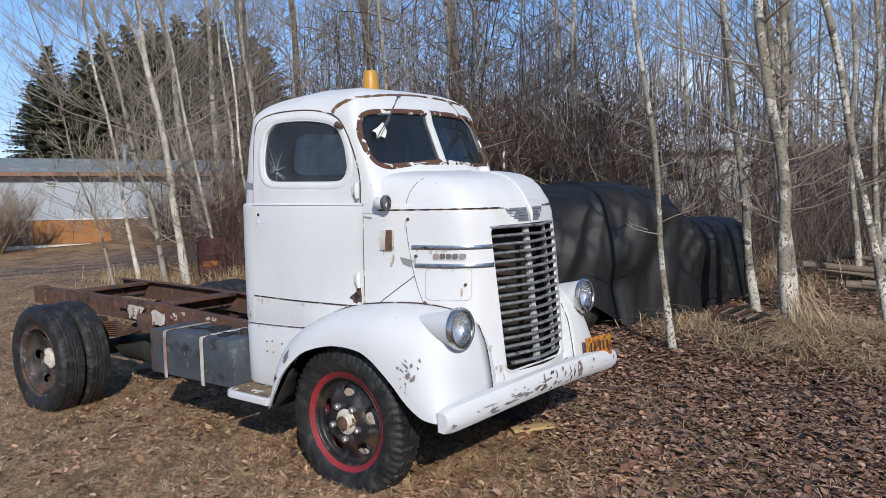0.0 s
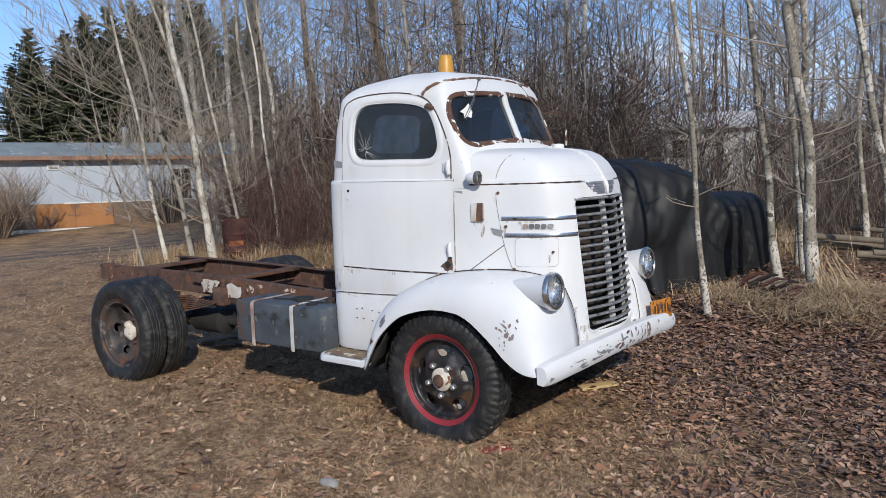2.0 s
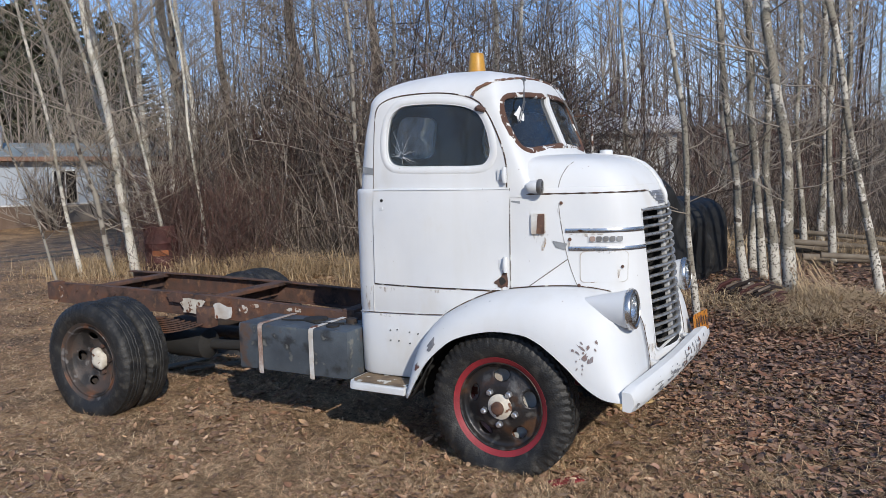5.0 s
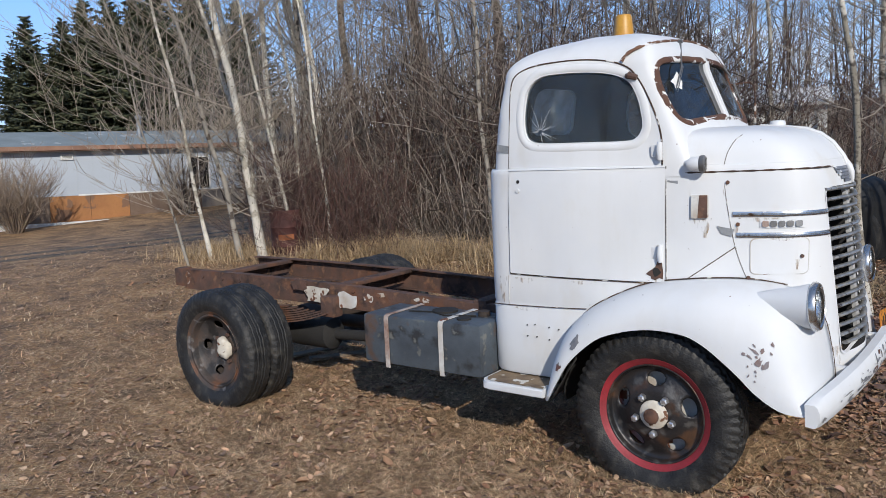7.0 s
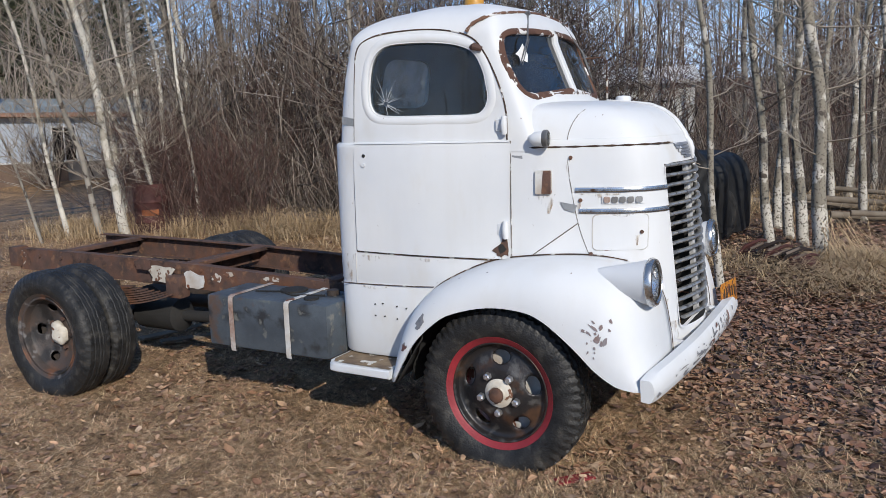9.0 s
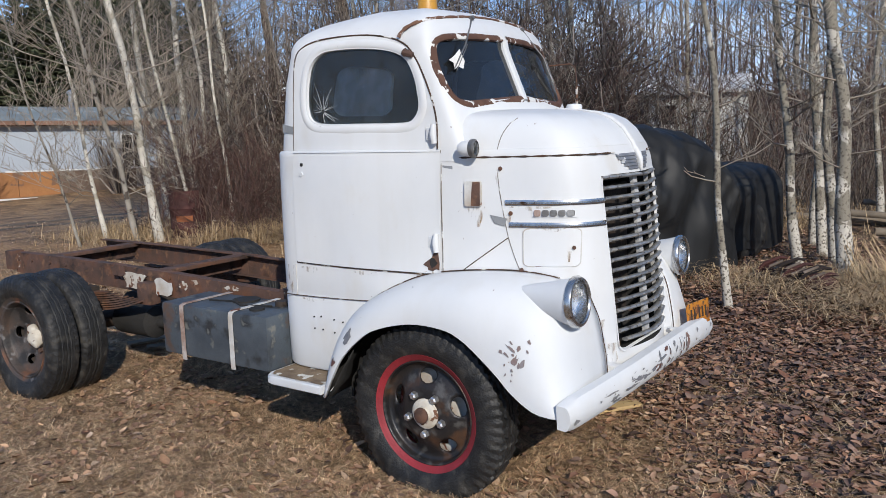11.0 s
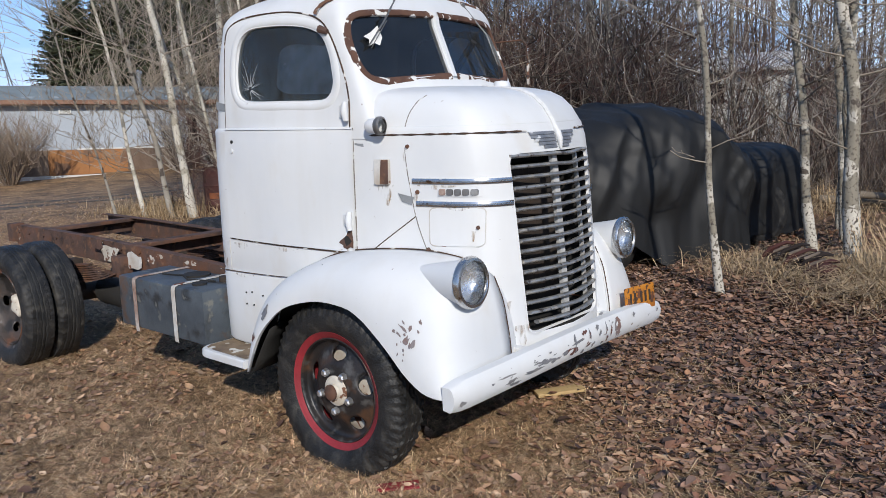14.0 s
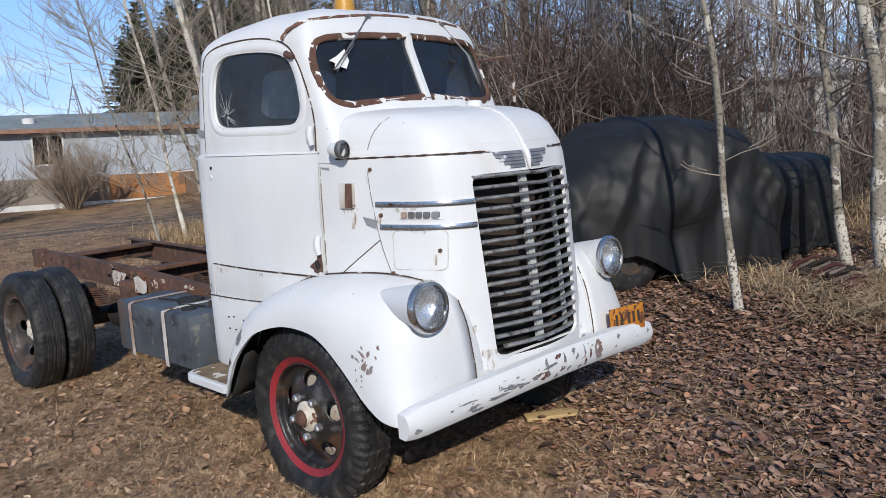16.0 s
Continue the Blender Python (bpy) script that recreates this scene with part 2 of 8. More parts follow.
M_hub = mat("cream_hub_paint", (0.62, 0.58, 0.50), (0.48, 0.42, 0.34), 14, 0.7, 0, 0.3, 50, ((0.14, 0.06, 0.03), 18.0, 0.60, 0.9))
M_chip = mat("chipped_primer", (0.20, 0.12, 0.10), (0.22, 0.23, 0.25), 14, 0.85)
M_stepwood = mat("peeling_step_top", (0.25, 0.18, 0.11), (0.13, 0.09, 0.06), 10, 0.85, 0, 0.4, 60, ((0.6, 0.58, 0.52), 11.0, 0.60, 0.9))
M_side_glass = glass("hazy_side_glass", (0.76, 0.82, 0.83), 0.11, (0.36, 0.39, 0.39))
M_rear_glass = glass("dusty_rear_glass", (0.75, 0.8, 0.82), 0.42, (0.7, 0.73, 0.75))
# windshield film: some dust, plus reflected sky put in as blue-grey colour
M_shield = glass("windshield_glass", (0.36, 0.40, 0.44), 0.075, (0.28, 0.31, 0.34))
M_lens = glass("lamp_lens", (0.98, 0.98, 0.98), 0.012, (0.8, 0.8, 0.78), 0.03, 1.35)
M_reflect = mat("silvered_reflector", (0.94, 0.95, 0.96), (0.80, 0.81, 0.82), 30, 0.26, 0.8, 0.3, 90)
M_emblem = mat("faded_grey_paint", (0.16, 0.17, 0.20), (0.24, 0.25, 0.27), 16, 0.5, 0.2, 0.1, 60, ((0.6, 0.6, 0.6), 14.0, 0.60, 0.9))
M_oldsteel = mat("dull_grey_steel", (0.24, 0.24, 0.24), (0.14, 0.13, 0.12), 12, 0.5, 0.6)
M_greychip = mat("bare_grey_metal", (0.15, 0.16, 0.18), (0.26, 0.25, 0.25), 14, 0.7, 0.1, 0.1, 60, ((0.13, 0.06, 0.05), 9.0, 0.60, 0.9))
M_nut = mat("bright_nut", (0.8, 0.8, 0.8), (0.6, 0.6, 0.6), 40, 0.33, 0.9)
M_straprust = mat("rusted_strap", (0.22, 0.11, 0.07), (0.5, 0.46, 0.42), 6, 0.8, 0, 0.2, 60)
M_streak = mat("rust_stain", (0.40, 0.27, 0.12), (0.24, 0.12, 0.05), 30, 0.8)
nt = M_streak.node_tree
sco, smp, sno, srm = nt.nodes.new("ShaderNodeTexCoord"), nt.nodes.new("ShaderNodeMapping"), nt.nodes.new("ShaderNodeTexNoise"), nt.nodes.new("ShaderNodeMapRange")
smp.inputs["Scale"].default_value = (1, 1, 0.3)
sno.inputs["Scale"].default_value, sno.inputs["Detail"].default_value = 55, 8
srm.inputs[1].default_value, srm.inputs[2].default_value, srm.inputs[3].default_value, srm.inputs[4].default_value = 0.48, 0.68, 0.0, 0.6
for p, q in ((sco.outputs["Object"], smp.inputs[0]), (smp.outputs[0], sno.inputs["Vector"]), (sno.outputs[0], srm.inputs[0]), (srm.outputs[0], nt.nodes["Principled BSDF"].inputs["Alpha"])):
    nt.links.new(p, q)
M_crack = mat("white_crack", (0.5, 0.52, 0.52), (0.4, 0.42, 0.42), 20, 0.5)
M_paper = mat("torn_paper", (0.75, 0.74, 0.71), (0.65, 0.63, 0.6), 20, 0.9)


# ---- mesh helpers ----
def finish(bm, smooth=40):
    bmesh.ops.recalc_face_normals(bm, faces=bm.faces)
    me = bpy.data.meshes.new("mesh")
    bm.to_mesh(me)
    bm.free()
    if smooth:
        for p in me.polygons:
            p.use_smooth = True
        me.set_sharp_from_angle(angle=radians(smooth))
    return me


def part(name, bm, material, parent, label="", smooth=40):
    """Links a bmesh, or a ready mesh, as one mesh object under a thing or a part."""
    me = finish(bm, smooth) if isinstance(bm, bmesh.types.BMesh) else bm
    me.name = name
    if material and not me.materials:
        me.materials.append(material)
    ob = new(name, me)
    ob.parent = parent
    return tagged(ob, label) if label else ob


def thing(name, label, category, m=None, group="", kind=""):
    ob = new(name)
    ob.empty_display_size = 0.2
    if m is not None:
        ob.matrix_world = m
    return tagged(ob, label, category, group, kind)


def solid(name, bm, material, label, category, m=None, group="", kind="", smooth=40):
    ob = part(name, bm, material, None, "", smooth)
    if m is not None:
        ob.matrix_world = m
    return tagged(ob, label, category, group, kind)


def spline(pts, n):
    """n points along a smooth curve through pts."""
    p = np.array(pts, float)
    d = np.r_[0, np.cumsum(np.sqrt((np.diff(p, axis=0) ** 2).sum(1)) ** 0.5)]
    out = []
    for s in np.linspace(0, d[-1], n):
        i = min(max(int(np.searchsorted(d, s)) - 1, 0), len(p) - 2)
        t = (s - d[i]) / (d[i + 1] - d[i])
        a, b = p[max(i - 1, 0)], p[min(i + 2, len(p) - 1)]
        m0 = (p[i + 1] - a) / (d[i + 1] - d[max(i - 1, 0)]) * (d[i + 1] - d[i])
        m1 = (b - p[i]) / (d[min(i + 2, len(p) - 1)] - d[i]) * (d[i + 1] - d[i])
        out.append((2 * t**3 - 3 * t**2 + 1) * p[i] + (t**3 - 2 * t**2 + t) * m0 + (-2 * t**3 + 3 * t**2) * p[i + 1] + (t**3 - t**2) * m1)
    return np.array(out)


def sheet(bm, rows, close_u=False, close_v=False):
    """Quads between rows of points."""
    vs = [[bm.verts.new(p) for p in r] for r in rows]
    nr, nc = len(vs), len(vs[0])
    for i in range(nr if close_v else nr - 1):
        for j in range(nc if close_u else nc - 1):
            a, b, c, d = vs[i][j], vs[i][(j + 1) % nc], vs[(i + 1) % nr][(j + 1) % nc], vs[(i + 1) % nr][j]
            if len({a, b, c, d}) == 4:
                bm.faces.new((a, b, c, d))
    return vs


def loft(bm, rings):
    """A closed solid through rings of points, capped at both ends."""
    vs = sheet(bm, rings, close_u=True)
    bm.faces.new(vs[0])
    bm.faces.new(list(reversed(vs[-1])))
    return vs


def box(bm, x0, x1, y0, y1, z0, z1, bev=0.0, m=None):
    r = bmesh.ops.create_cube(bm, size=1)
    mm = Matrix.Translation(((x0 + x1) / 2, (y0 + y1) / 2, (z0 + z1) / 2)) @ Matrix.Diagonal((abs(x1 - x0), abs(y1 - y0), abs(z1 - z0), 1))
    bmesh.ops.transform(bm, matrix=(m @ mm) if m is not None else mm, verts=r["verts"])
    if bev:
        es = list({e for v in r["verts"] for e in v.link_edges})
        bmesh.ops.bevel(bm, geom=es, offset=bev, segments=2, affect="EDGES", profile=0.6)


def tube(bm, pts, radii, n=8, cap=True):
    """A tube along pts; one radius or one a point."""
    pts = [Vector(p) for p in pts]
    rs = radii if isinstance(radii, (list, tuple, np.ndarray)) else [radii] * len(pts)
    rings = []
    ref = None
    for i, p in enumerate(pts):
        d = (pts[min(i + 1, len(pts) - 1)] - pts[max(i - 1, 0)]).normalized()
        if ref is None:
            ref = d.orthogonal().normalized()
        ref = (ref - d * ref.dot(d)).normalized()
        s = d.cross(ref)
        rings.append([p + (ref * math.cos(2 * math.pi * k / n) + s * math.sin(2 * math.pi * k / n)) * rs[i] for k in range(n)])
    vs = sheet(bm, rings, close_u=True)
    if cap:
        bm.faces.new(vs[0])
        bm.faces.new(list(reversed(vs[-1])))


def turned(bm, prof, n=48, m=None, cap=False):
    """Revolve (r, a) round the local Y axis; a runs along Y."""
    rings = [[Vector((r * math.cos(2 * math.pi * k / n), a, r * math.sin(2 * math.pi * k / n))) for k in range(n)] for r, a in prof]
    if m is not None:
        rings = [[m @ p for p in r] for r in rings]
    vs = sheet(bm, rings, close_u=True)
    if cap:
        bm.faces.new(vs[0])
        bm.faces.new(list(reversed(vs[-1])))
    return vs


def rounded_outline(quad, r, n=7):
    """Points round a quad (four 2D corners, in order) with corners rounded by the share r of its sides."""
    q = [np.array(c, float) for c in quad]
    rx, ry = r if isinstance(r, tuple) else (r, r)
    out = []
    for cx, cy, a0 in ((rx, ry, 180), (1 - rx, ry, 270), (1 - rx, 1 - ry, 0), (rx, 1 - ry, 90)):
        for k in range(n):
            a = radians(a0 + 90 * k / (n - 1))
            u, v = cx + rx * math.cos(a), cy + ry * math.sin(a)
            out.append((1 - u) * (1 - v) * q[0] + u * (1 - v) * q[1] + u * v * q[2] + (1 - u) * v * q[3])
    return out


def rounded_patch(bm, quad, r, surf, nu=14, nv=14):
    """A patch with rounded corners, mapped on to a surface by surf(a, b)."""
    q = [np.array(c, float) for c in quad]
    rx, ry = r if isinstance(r, tuple) else (r, r)
    vv = sorted({*(ry * (1 - math.cos(radians(90 * k / 6))) for k in range(7)), *(1 - ry * (1 - math.cos(radians(90 * k / 6))) for k in range(7)), *np.linspace(ry, 1 - ry, nv)})
    rows = []
    for v in vv:
        e = min(v, 1 - v)
        ins = rx * (1 - math.sqrt(max(0, 1 - (1 - e / ry) ** 2))) if e < ry else 0
        rows.append([surf(*((1 - u) * (1 - v) * q[0] + u * (1 - v) * q[1] + u * v * q[2] + (1 - u) * v * q[3])) for u in np.linspace(ins, 1 - ins, nu)])
    sheet(bm, rows)


def boolean(ob, cutters, op="DIFFERENCE"):
    """Cut ob by cutter meshes, for good, keeping the cutters' material on the cut faces."""
    for me in cutters:
        c = new("cutter", me)
        c.parent = ob.parent
        b = ob.modifiers.new("cut", "BOOLEAN")
        b.operation, b.solver, b.object, b.material_mode = op, "EXACT", c, "TRANSFER"
        bpy.context.view_layer.update()
        done = bpy.data.meshes.new_from_object(ob.evaluated_get(bpy.context.evaluated_depsgraph_get()))
        ob.modifiers.clear()
        ob.data = done
        bpy.data.objects.remove(c)
    for p in ob.data.polygons:
        p.use_smooth = True
    ob.data.set_sharp_from_angle(angle=radians(38))
    return ob


def prism(outline, put, d0, d1, material):
    """A solid from a 2D outline: put(a, b, depth) gives the point."""
    bm = bmesh.new()
    loft(bm, [[put(a, b, d0) for a, b in outline], [put(a, b, d1) for a, b in outline]])
    me = finish(bm, 0)
    me.materials.append(material)
    return me

# ---- the truck: x ahead from the front axle, y to its left, z up ----
TRUCK_POSE = Matrix.Translation((-3.705, 3.940, 0.0)) @ pose(0, 0, 0, -1.7, 0, 4.3)
LEAN_Y = math.sin(radians(1.7))
truck = thing("old_truck", "white cab-over truck with bare rusty chassis, peeling paint, on dead grass", "truck", TRUCK_POSE)

# plan of the body at mid height, rear centre to nose centre
PLAN = spline([(-1.08, 0), (-1.08, 0.3), (-1.078, 0.55), (-1.066, 0.65), (-1.035, 0.705), (-0.98, 0.735), (-0.9, 0.745), (-0.7, 0.742), (-0.5, 0.73),
               (-0.2, 0.685), (-0.04, 0.656), (0.17, 0.632), (0.33, 0.595), (0.47, 0.56), (0.56, 0.535), (0.63, 0.511), (0.68, 0.484), (0.73, 0.43), (0.77, 0.35), (0.795, 0.26),
               (0.825, 0.13), (0.84, 0)], 90)
SIDE = PLAN[(PLAN[:, 0] > -0.97) & (PLAN[:, 0] < 0.80)]
NOSE = PLAN[PLAN[:, 0] > 0.5][::-1]
FRONT_Z = [0.40, 0.72, 0.90, 1.05, 1.19, 1.32, 1.45, 1.58, 1.66, 1.73, 1.78, 1.81, 1.828, 1.838, 1.845]
FRONT_X = [0.855, 0.847, 0.832, 0.818, 0.805, 0.793, 0.779, 0.757, 0.725, 0.675, 0.615, 0.545, 0.45, 0.36, 0.25]
FRONT_S = [1, 1, 1, 1, 1, 1, 1, 0.992, 0.978, 0.955, 0.92, 0.88, 0.81, 0.72, 0.55]
BELT = 1.655


def front_x(z):
    return float(np.interp(z, FRONT_Z, FRONT_X))


def body_half(x, z):
    k = 0.84 / front_x(z) if x > 0 else 1
    return float(np.interp(x * k, SIDE[:, 0], SIDE[:, 1])) * float(np.interp(z, FRONT_Z, FRONT_S))


def nose_x(y, z):
    s = float(np.interp(z, FRONT_Z, FRONT_S))
    return float(np.interp(abs(y) / s, NOSE[:, 1], NOSE[:, 0])) * front_x(z) / 0.84


# plan of the glazed upper cab: how far behind its front, at each half width
TOP_D = [0, 0.008, 0.022, 0.050, 0.074, 0.100, 0.150, 0.256, 0.416, 0.716, 0.95]
TOP_Y = [0, 0.15, 0.30, 0.50, 0.60, 0.636, 0.650, 0.660, 0.684, 0.722, 0.737]


def top_front(z):
    return 0.128 - 0.42 * (z - 1.87)


def top_rear(z):
    return float(np.interp(z, [1.6, 1.7, 1.95, 2.17], [-1.068, -1.062, -1.035, -0.985]))


def top_width(z):
    return float(np.interp(z, [1.6, 1.7, 1.95, 2.17], [1.0, 0.998, 0.99, 0.975]))


def top_half(x, z):
    d = top_front(z) - x
    return float(np.interp(d, TOP_D, TOP_Y)) * top_width(z)


def top_x(y, z):
    return top_front(z) - float(np.interp(abs(y) / top_width(z), TOP_Y, TOP_D))


def cab_half(x, z):
    """Half width of the upper cab, with the roof's crown."""
    if z <= 2.17:
        return top_half(x, z)
    k = max(math.cos(math.asin(min((z - 2.17) / 0.220, 0.999))), 0.02) ** 0.52
    return top_half(-0.48 + (x + 0.48) / k, 2.17) * (k + (1 - k) * 0.12)


def cab_x(y, z):
    """The upper cab's front face, with the roof's crown."""
    if z <= 2.17:
        return top_x(y, z)
    k = max(math.cos(math.asin(min((z - 2.17) / 0.220, 0.999))), 0.02) ** 0.52
    return -0.48 + (top_x(y / (k + (1 - k) * 0.12), 2.17) + 0.48) * k


def side(sgn, off=0.0):
    """A surface x, z -> point on the cab's side, right for sgn -1."""
    def at(x, z):
        if z < BELT:
            h = body_half(x, z) * 1.0095
        else:
            h = max(body_half(x, z) * 1.004 if x > 0.0 else 0, cab_half(x, z) if x < top_front(min(z, 2.17)) else 0)
        return Vector((x, sgn * (h + off), z))
    return at


def whole(half):
    return [(x, -y) for x, y in half] + [(x, y) for x, y in reversed(half[1:-1])]


def ring_mesh(rings, material):
    bm = bmesh.new()
    loft(bm, rings)
    me = finish(bm, 0)
    me.materials.append(material)
    return me


# lower body with nose, up to the belt
def body_ring(z, grow=0.0, inset=0.0):
    k = front_x(z) / 0.84
    return [Vector(((x * k if x > 0 else x * (1 + grow * 0.5)) * (1 - inset), y * (1 + grow) * (1 - inset), z if z > 0.6 or x < 0.4 else 0.59 + 0.1 * (z - 0.455)))
            for x, y in whole([tuple(p) for p in PLAN])]


body = part("cab_body", ring_mesh([body_ring(z, g) for z, g in ((0.455, -0.012), (0.47, 0), (0.62, 0.004), (0.86, 0.008), (0.875, 0.002), (0.89, 0.008), (1.05, 0.01), (1.2, 0.01), (1.3, 0.01),
                                                               (1.4, 0.01), (1.5, 0.009), (1.58, 0.007), (1.625, 0.007), (BELT - 0.012, 0.006), (BELT, -0.004))], M_white), M_white, truck)
FENDER_IN = [(-0.62, 0.40), (-0.575, 0.60), (-0.52, 0.74), (-0.44, 0.85), (-0.32, 0.935), (-0.10, 1.03), (0.12, 1.065), (0.30, 1.075), (0.44, 1.07), (0.58, 1.045), (0.68, 0.985),
             (0.745, 0.86), (0.785, 0.66), (0.795, 0.50)]
FENDER_LIP = [(-0.575, 0.385), (-0.505, 0.51), (-0.44, 0.615), (-0.34, 0.715), (-0.23, 0.788), (-0.02, 0.842), (0.173, 0.836), (0.27, 0.80), (0.359, 0.738), (0.45, 0.662), (0.535, 0.582),
              (0.637, 0.52), (0.72, 0.505), (0.77, 0.505)]
# wheel wells: the cut faces are coloured black for the shade inside
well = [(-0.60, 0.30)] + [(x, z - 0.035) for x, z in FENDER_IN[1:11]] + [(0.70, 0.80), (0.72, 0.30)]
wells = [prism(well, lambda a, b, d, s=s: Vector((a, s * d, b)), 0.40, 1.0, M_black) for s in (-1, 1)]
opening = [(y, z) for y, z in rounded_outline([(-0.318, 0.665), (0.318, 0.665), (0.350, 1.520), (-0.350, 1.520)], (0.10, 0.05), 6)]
# mouth walls are black, standing for the dark of the opening
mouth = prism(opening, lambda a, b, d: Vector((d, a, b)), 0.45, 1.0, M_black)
bm = bmesh.new()
box(bm, -1.03, -0.02, -0.66, 0.66, 0.75, 1.80)
pit = finish(bm, 0)
pit.materials.append(M_inside)
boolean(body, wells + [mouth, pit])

# hood: from the belt to the crown of the nose
hood_rings = []
for z in (BELT - 0.004, 1.66, 1.70, 1.73, 1.755, 1.78, 1.797, 1.81, 1.82, 1.828, 1.833, 1.838, 1.842, 1.845):
    k, s = front_x(z) / 0.84, float(np.interp(z, FRONT_Z, FRONT_S))
    hood_rings.append([Vector((x * k if x > 0 else max(x, 0.004), y * s * 1.004, z)) for x, y in whole([tuple(p) for p in PLAN if p[0] > -0.03])])
hood = part("hood", ring_mesh(hood_rings, M_white), M_white, truck, "rounded white hood with rust bleeding at its seams")
for p in hood.data.polygons:
    p.use_smooth = len(p.vertices) == 4


# upper cab: a thick shell with window openings
def top_ring(z, zc=None, scale=1.0, inset=0.0):
    """A ring of the upper cab; above zc it is drawn in for the roof's crown."""
    zz = min(z, 2.17)
    xf, xr, w = top_front(zz) - inset, top_rear(zz) + inset, top_width(zz)
    half = [(xr, 0), (xr, 0.3), (xr + 0.003, 0.50 * w), (xr + 0.014, 0.61 * w), (xr + 0.045, 0.690 * w), (xr + 0.10, 0.733 * w - inset)]
    half += [(xf - d, y * w - inset * (1 if d > 0.1 else d * 10)) for d, y in reversed(list(zip(TOP_D, TOP_Y))) if xf - d > xr + 0.16]
    half = [(x, max(y, 0)) for x, y in half]
    half[-1] = (xf, 0)
    pts = spline(half, 70)
    cx = -0.48
    sag = 0.13 * max(0, z - 2.17) / 0.22
    out = [(cx + (x - cx) * scale, y * (scale + (1 - scale) * 0.12)) for x, y in whole([tuple(p) for p in pts])]
    return [Vector((x, y, z - sag * max(0, -0.5 - x))) for x, y in out]


def crown(h0, h1, inset, n=16):
    out = []
    for k in range(1, n + 1):
        a = radians(89.3 * k / n)
        out.append(top_ring(h0 + (h1 - h0) * math.sin(a), None, max(math.cos(a), 0.02) ** 0.52, inset))
    return out


outer = [top_ring(z) for z in (1.60, BELT, 1.68, 1.72, 1.8, 1.9, 2.0, 2.08, 2.13, 2.17)] + crown(2.17, 2.390, 0)
inner = [top_ring(z, None, 1, 0.035) for z in (1.50, 1.8, 2.0, 2.1, 2.15)] + crown(2.15, 2.350, 0.035, 8)
upper = part("cab_top", ring_mesh(outer, M_white), M_white, truck, "white rounded cab roof with rust-flaked drip rail")
WIN = [(-0.45, 1.792), (-0.20, 1.792), (-0.145, 1.815), (-0.122, 1.87), (-0.130, 1.93), (-0.150, 2.01), (-0.20, 2.10), (-0.285, 2.145), (-0.43, 2.168), (-0.60, 2.172), (-0.70, 2.160), (-0.765, 2.11), (-0.790, 2.03), (-0.798, 1.93),
       (-0.788, 1.85), (-0.755, 1.81), (-0.68, 1.795), (-0.45, 1.792)]
win_line = [tuple(p) for p in spline(WIN, 61)[:-1]]


def win_grown(g):
    """The window's outline, drawn outward by g metres."""
    out = []
    for i, (x, z) in enumerate(win_line):
        (ax, az), (bx, bz) = win_line[i - 1], win_line[(i + 1) % len(win_line)]
        d = math.hypot(bx - ax, bz - az)
        out.append((x + g * (bz - az) / d, z - g * (bx - ax) / d))
    return out


side_cut = prism(win_line, lambda a, b, d: Vector((a, d, b)), -1.0, 1.0, M_white)
HALF_PANE = [(0.48, 1.882), (0.55, 1.896), (0.588, 1.94), (0.600, 2.01), (0.597, 2.09), (0.580, 2.15), (0.54, 2.188), (0.45, 2.203), (0.25, 2.214)]


def pane_outline(i, grow=0.0):
    """The outline of one half of the windshield, rounded at its outer corners alone."""
    s = -1 if i == 0 else 1
    arc = spline(HALF_PANE, 34)
    out = [(0.020, 1.911 - grow)]
    for k in range(34):
        d = arc[min(k + 1, 33)] - arc[max(k - 1, 0)]
        n = np.array([d[1], -d[0]]) / np.hypot(*d)
        out.append(tuple(arc[k] + n * grow))
    out += [(0.020, 2.217 + grow)]
    return [(s * y, z) for y, z in out]


shield_cuts = [prism(pane_outline(i), lambda a, b, d: Vector((d, a, b)), -0.35, 0.6, M_white) for i in (0, 1)]
rear_line = rounded_outline([(-0.29, 1.84), (0.29, 1.84), (0.27, 2.13), (-0.27, 2.13)], 0.22, 6)
rear_cut = prism(rear_line, lambda a, b, d: Vector((d, a, b)), -1.3, -0.8, M_white)
boolean(upper, [ring_mesh(inner, M_inside), side_cut, rear_cut] + shield_cuts)

# glass
for s in (-1, 1):
    bm = bmesh.new()
    sheet(bm, [[side(s, -0.016)(-0.45 + (x + 0.45) * k, 1.98 + (z - 1.98) * k) for x, z in win_line] for k in (0.02, 0.25, 0.5, 0.75, 0.9, 1.03)], close_u=True)
    pane = part("side_window", bm, M_side_glass, truck, "hazy side window with a star crack" if s < 0 else "hazy side window")
    if s < 0:
        bm = bmesh.new()
        rng = random.Random(4)
        for k in range(19):
            a = rng.uniform(0, 2 * math.pi)
            ln = rng.uniform(0.04, 0.13) * (1.7 if abs(math.cos(a)) < 0.5 else 1)
            p0, p1 = (-0.70 + 0.012 * math.cos(a), 1.862 + 0.012 * math.sin(a)), (-0.70 + ln * math.cos(a), 1.862 + ln * math.sin(a))
            p1 = (min(max(p1[0], -0.78), -0.2), min(max(p1[1], 1.80), 2.11))
            mid = (0.5 * (p0[0] + p1[0]) + rng.uniform(-0.006, 0.006), 0.5 * (p0[1] + p1[1]) + rng.uniform(-0.006, 0.006))
            tube(bm, [side(-1, -0.0135)(x, z) for x, z in (p0, mid, p1)], [0.0014, 0.001, 0.0004], 4)
        part("star_crack", bm, M_crack, pane, "white radiating star crack")
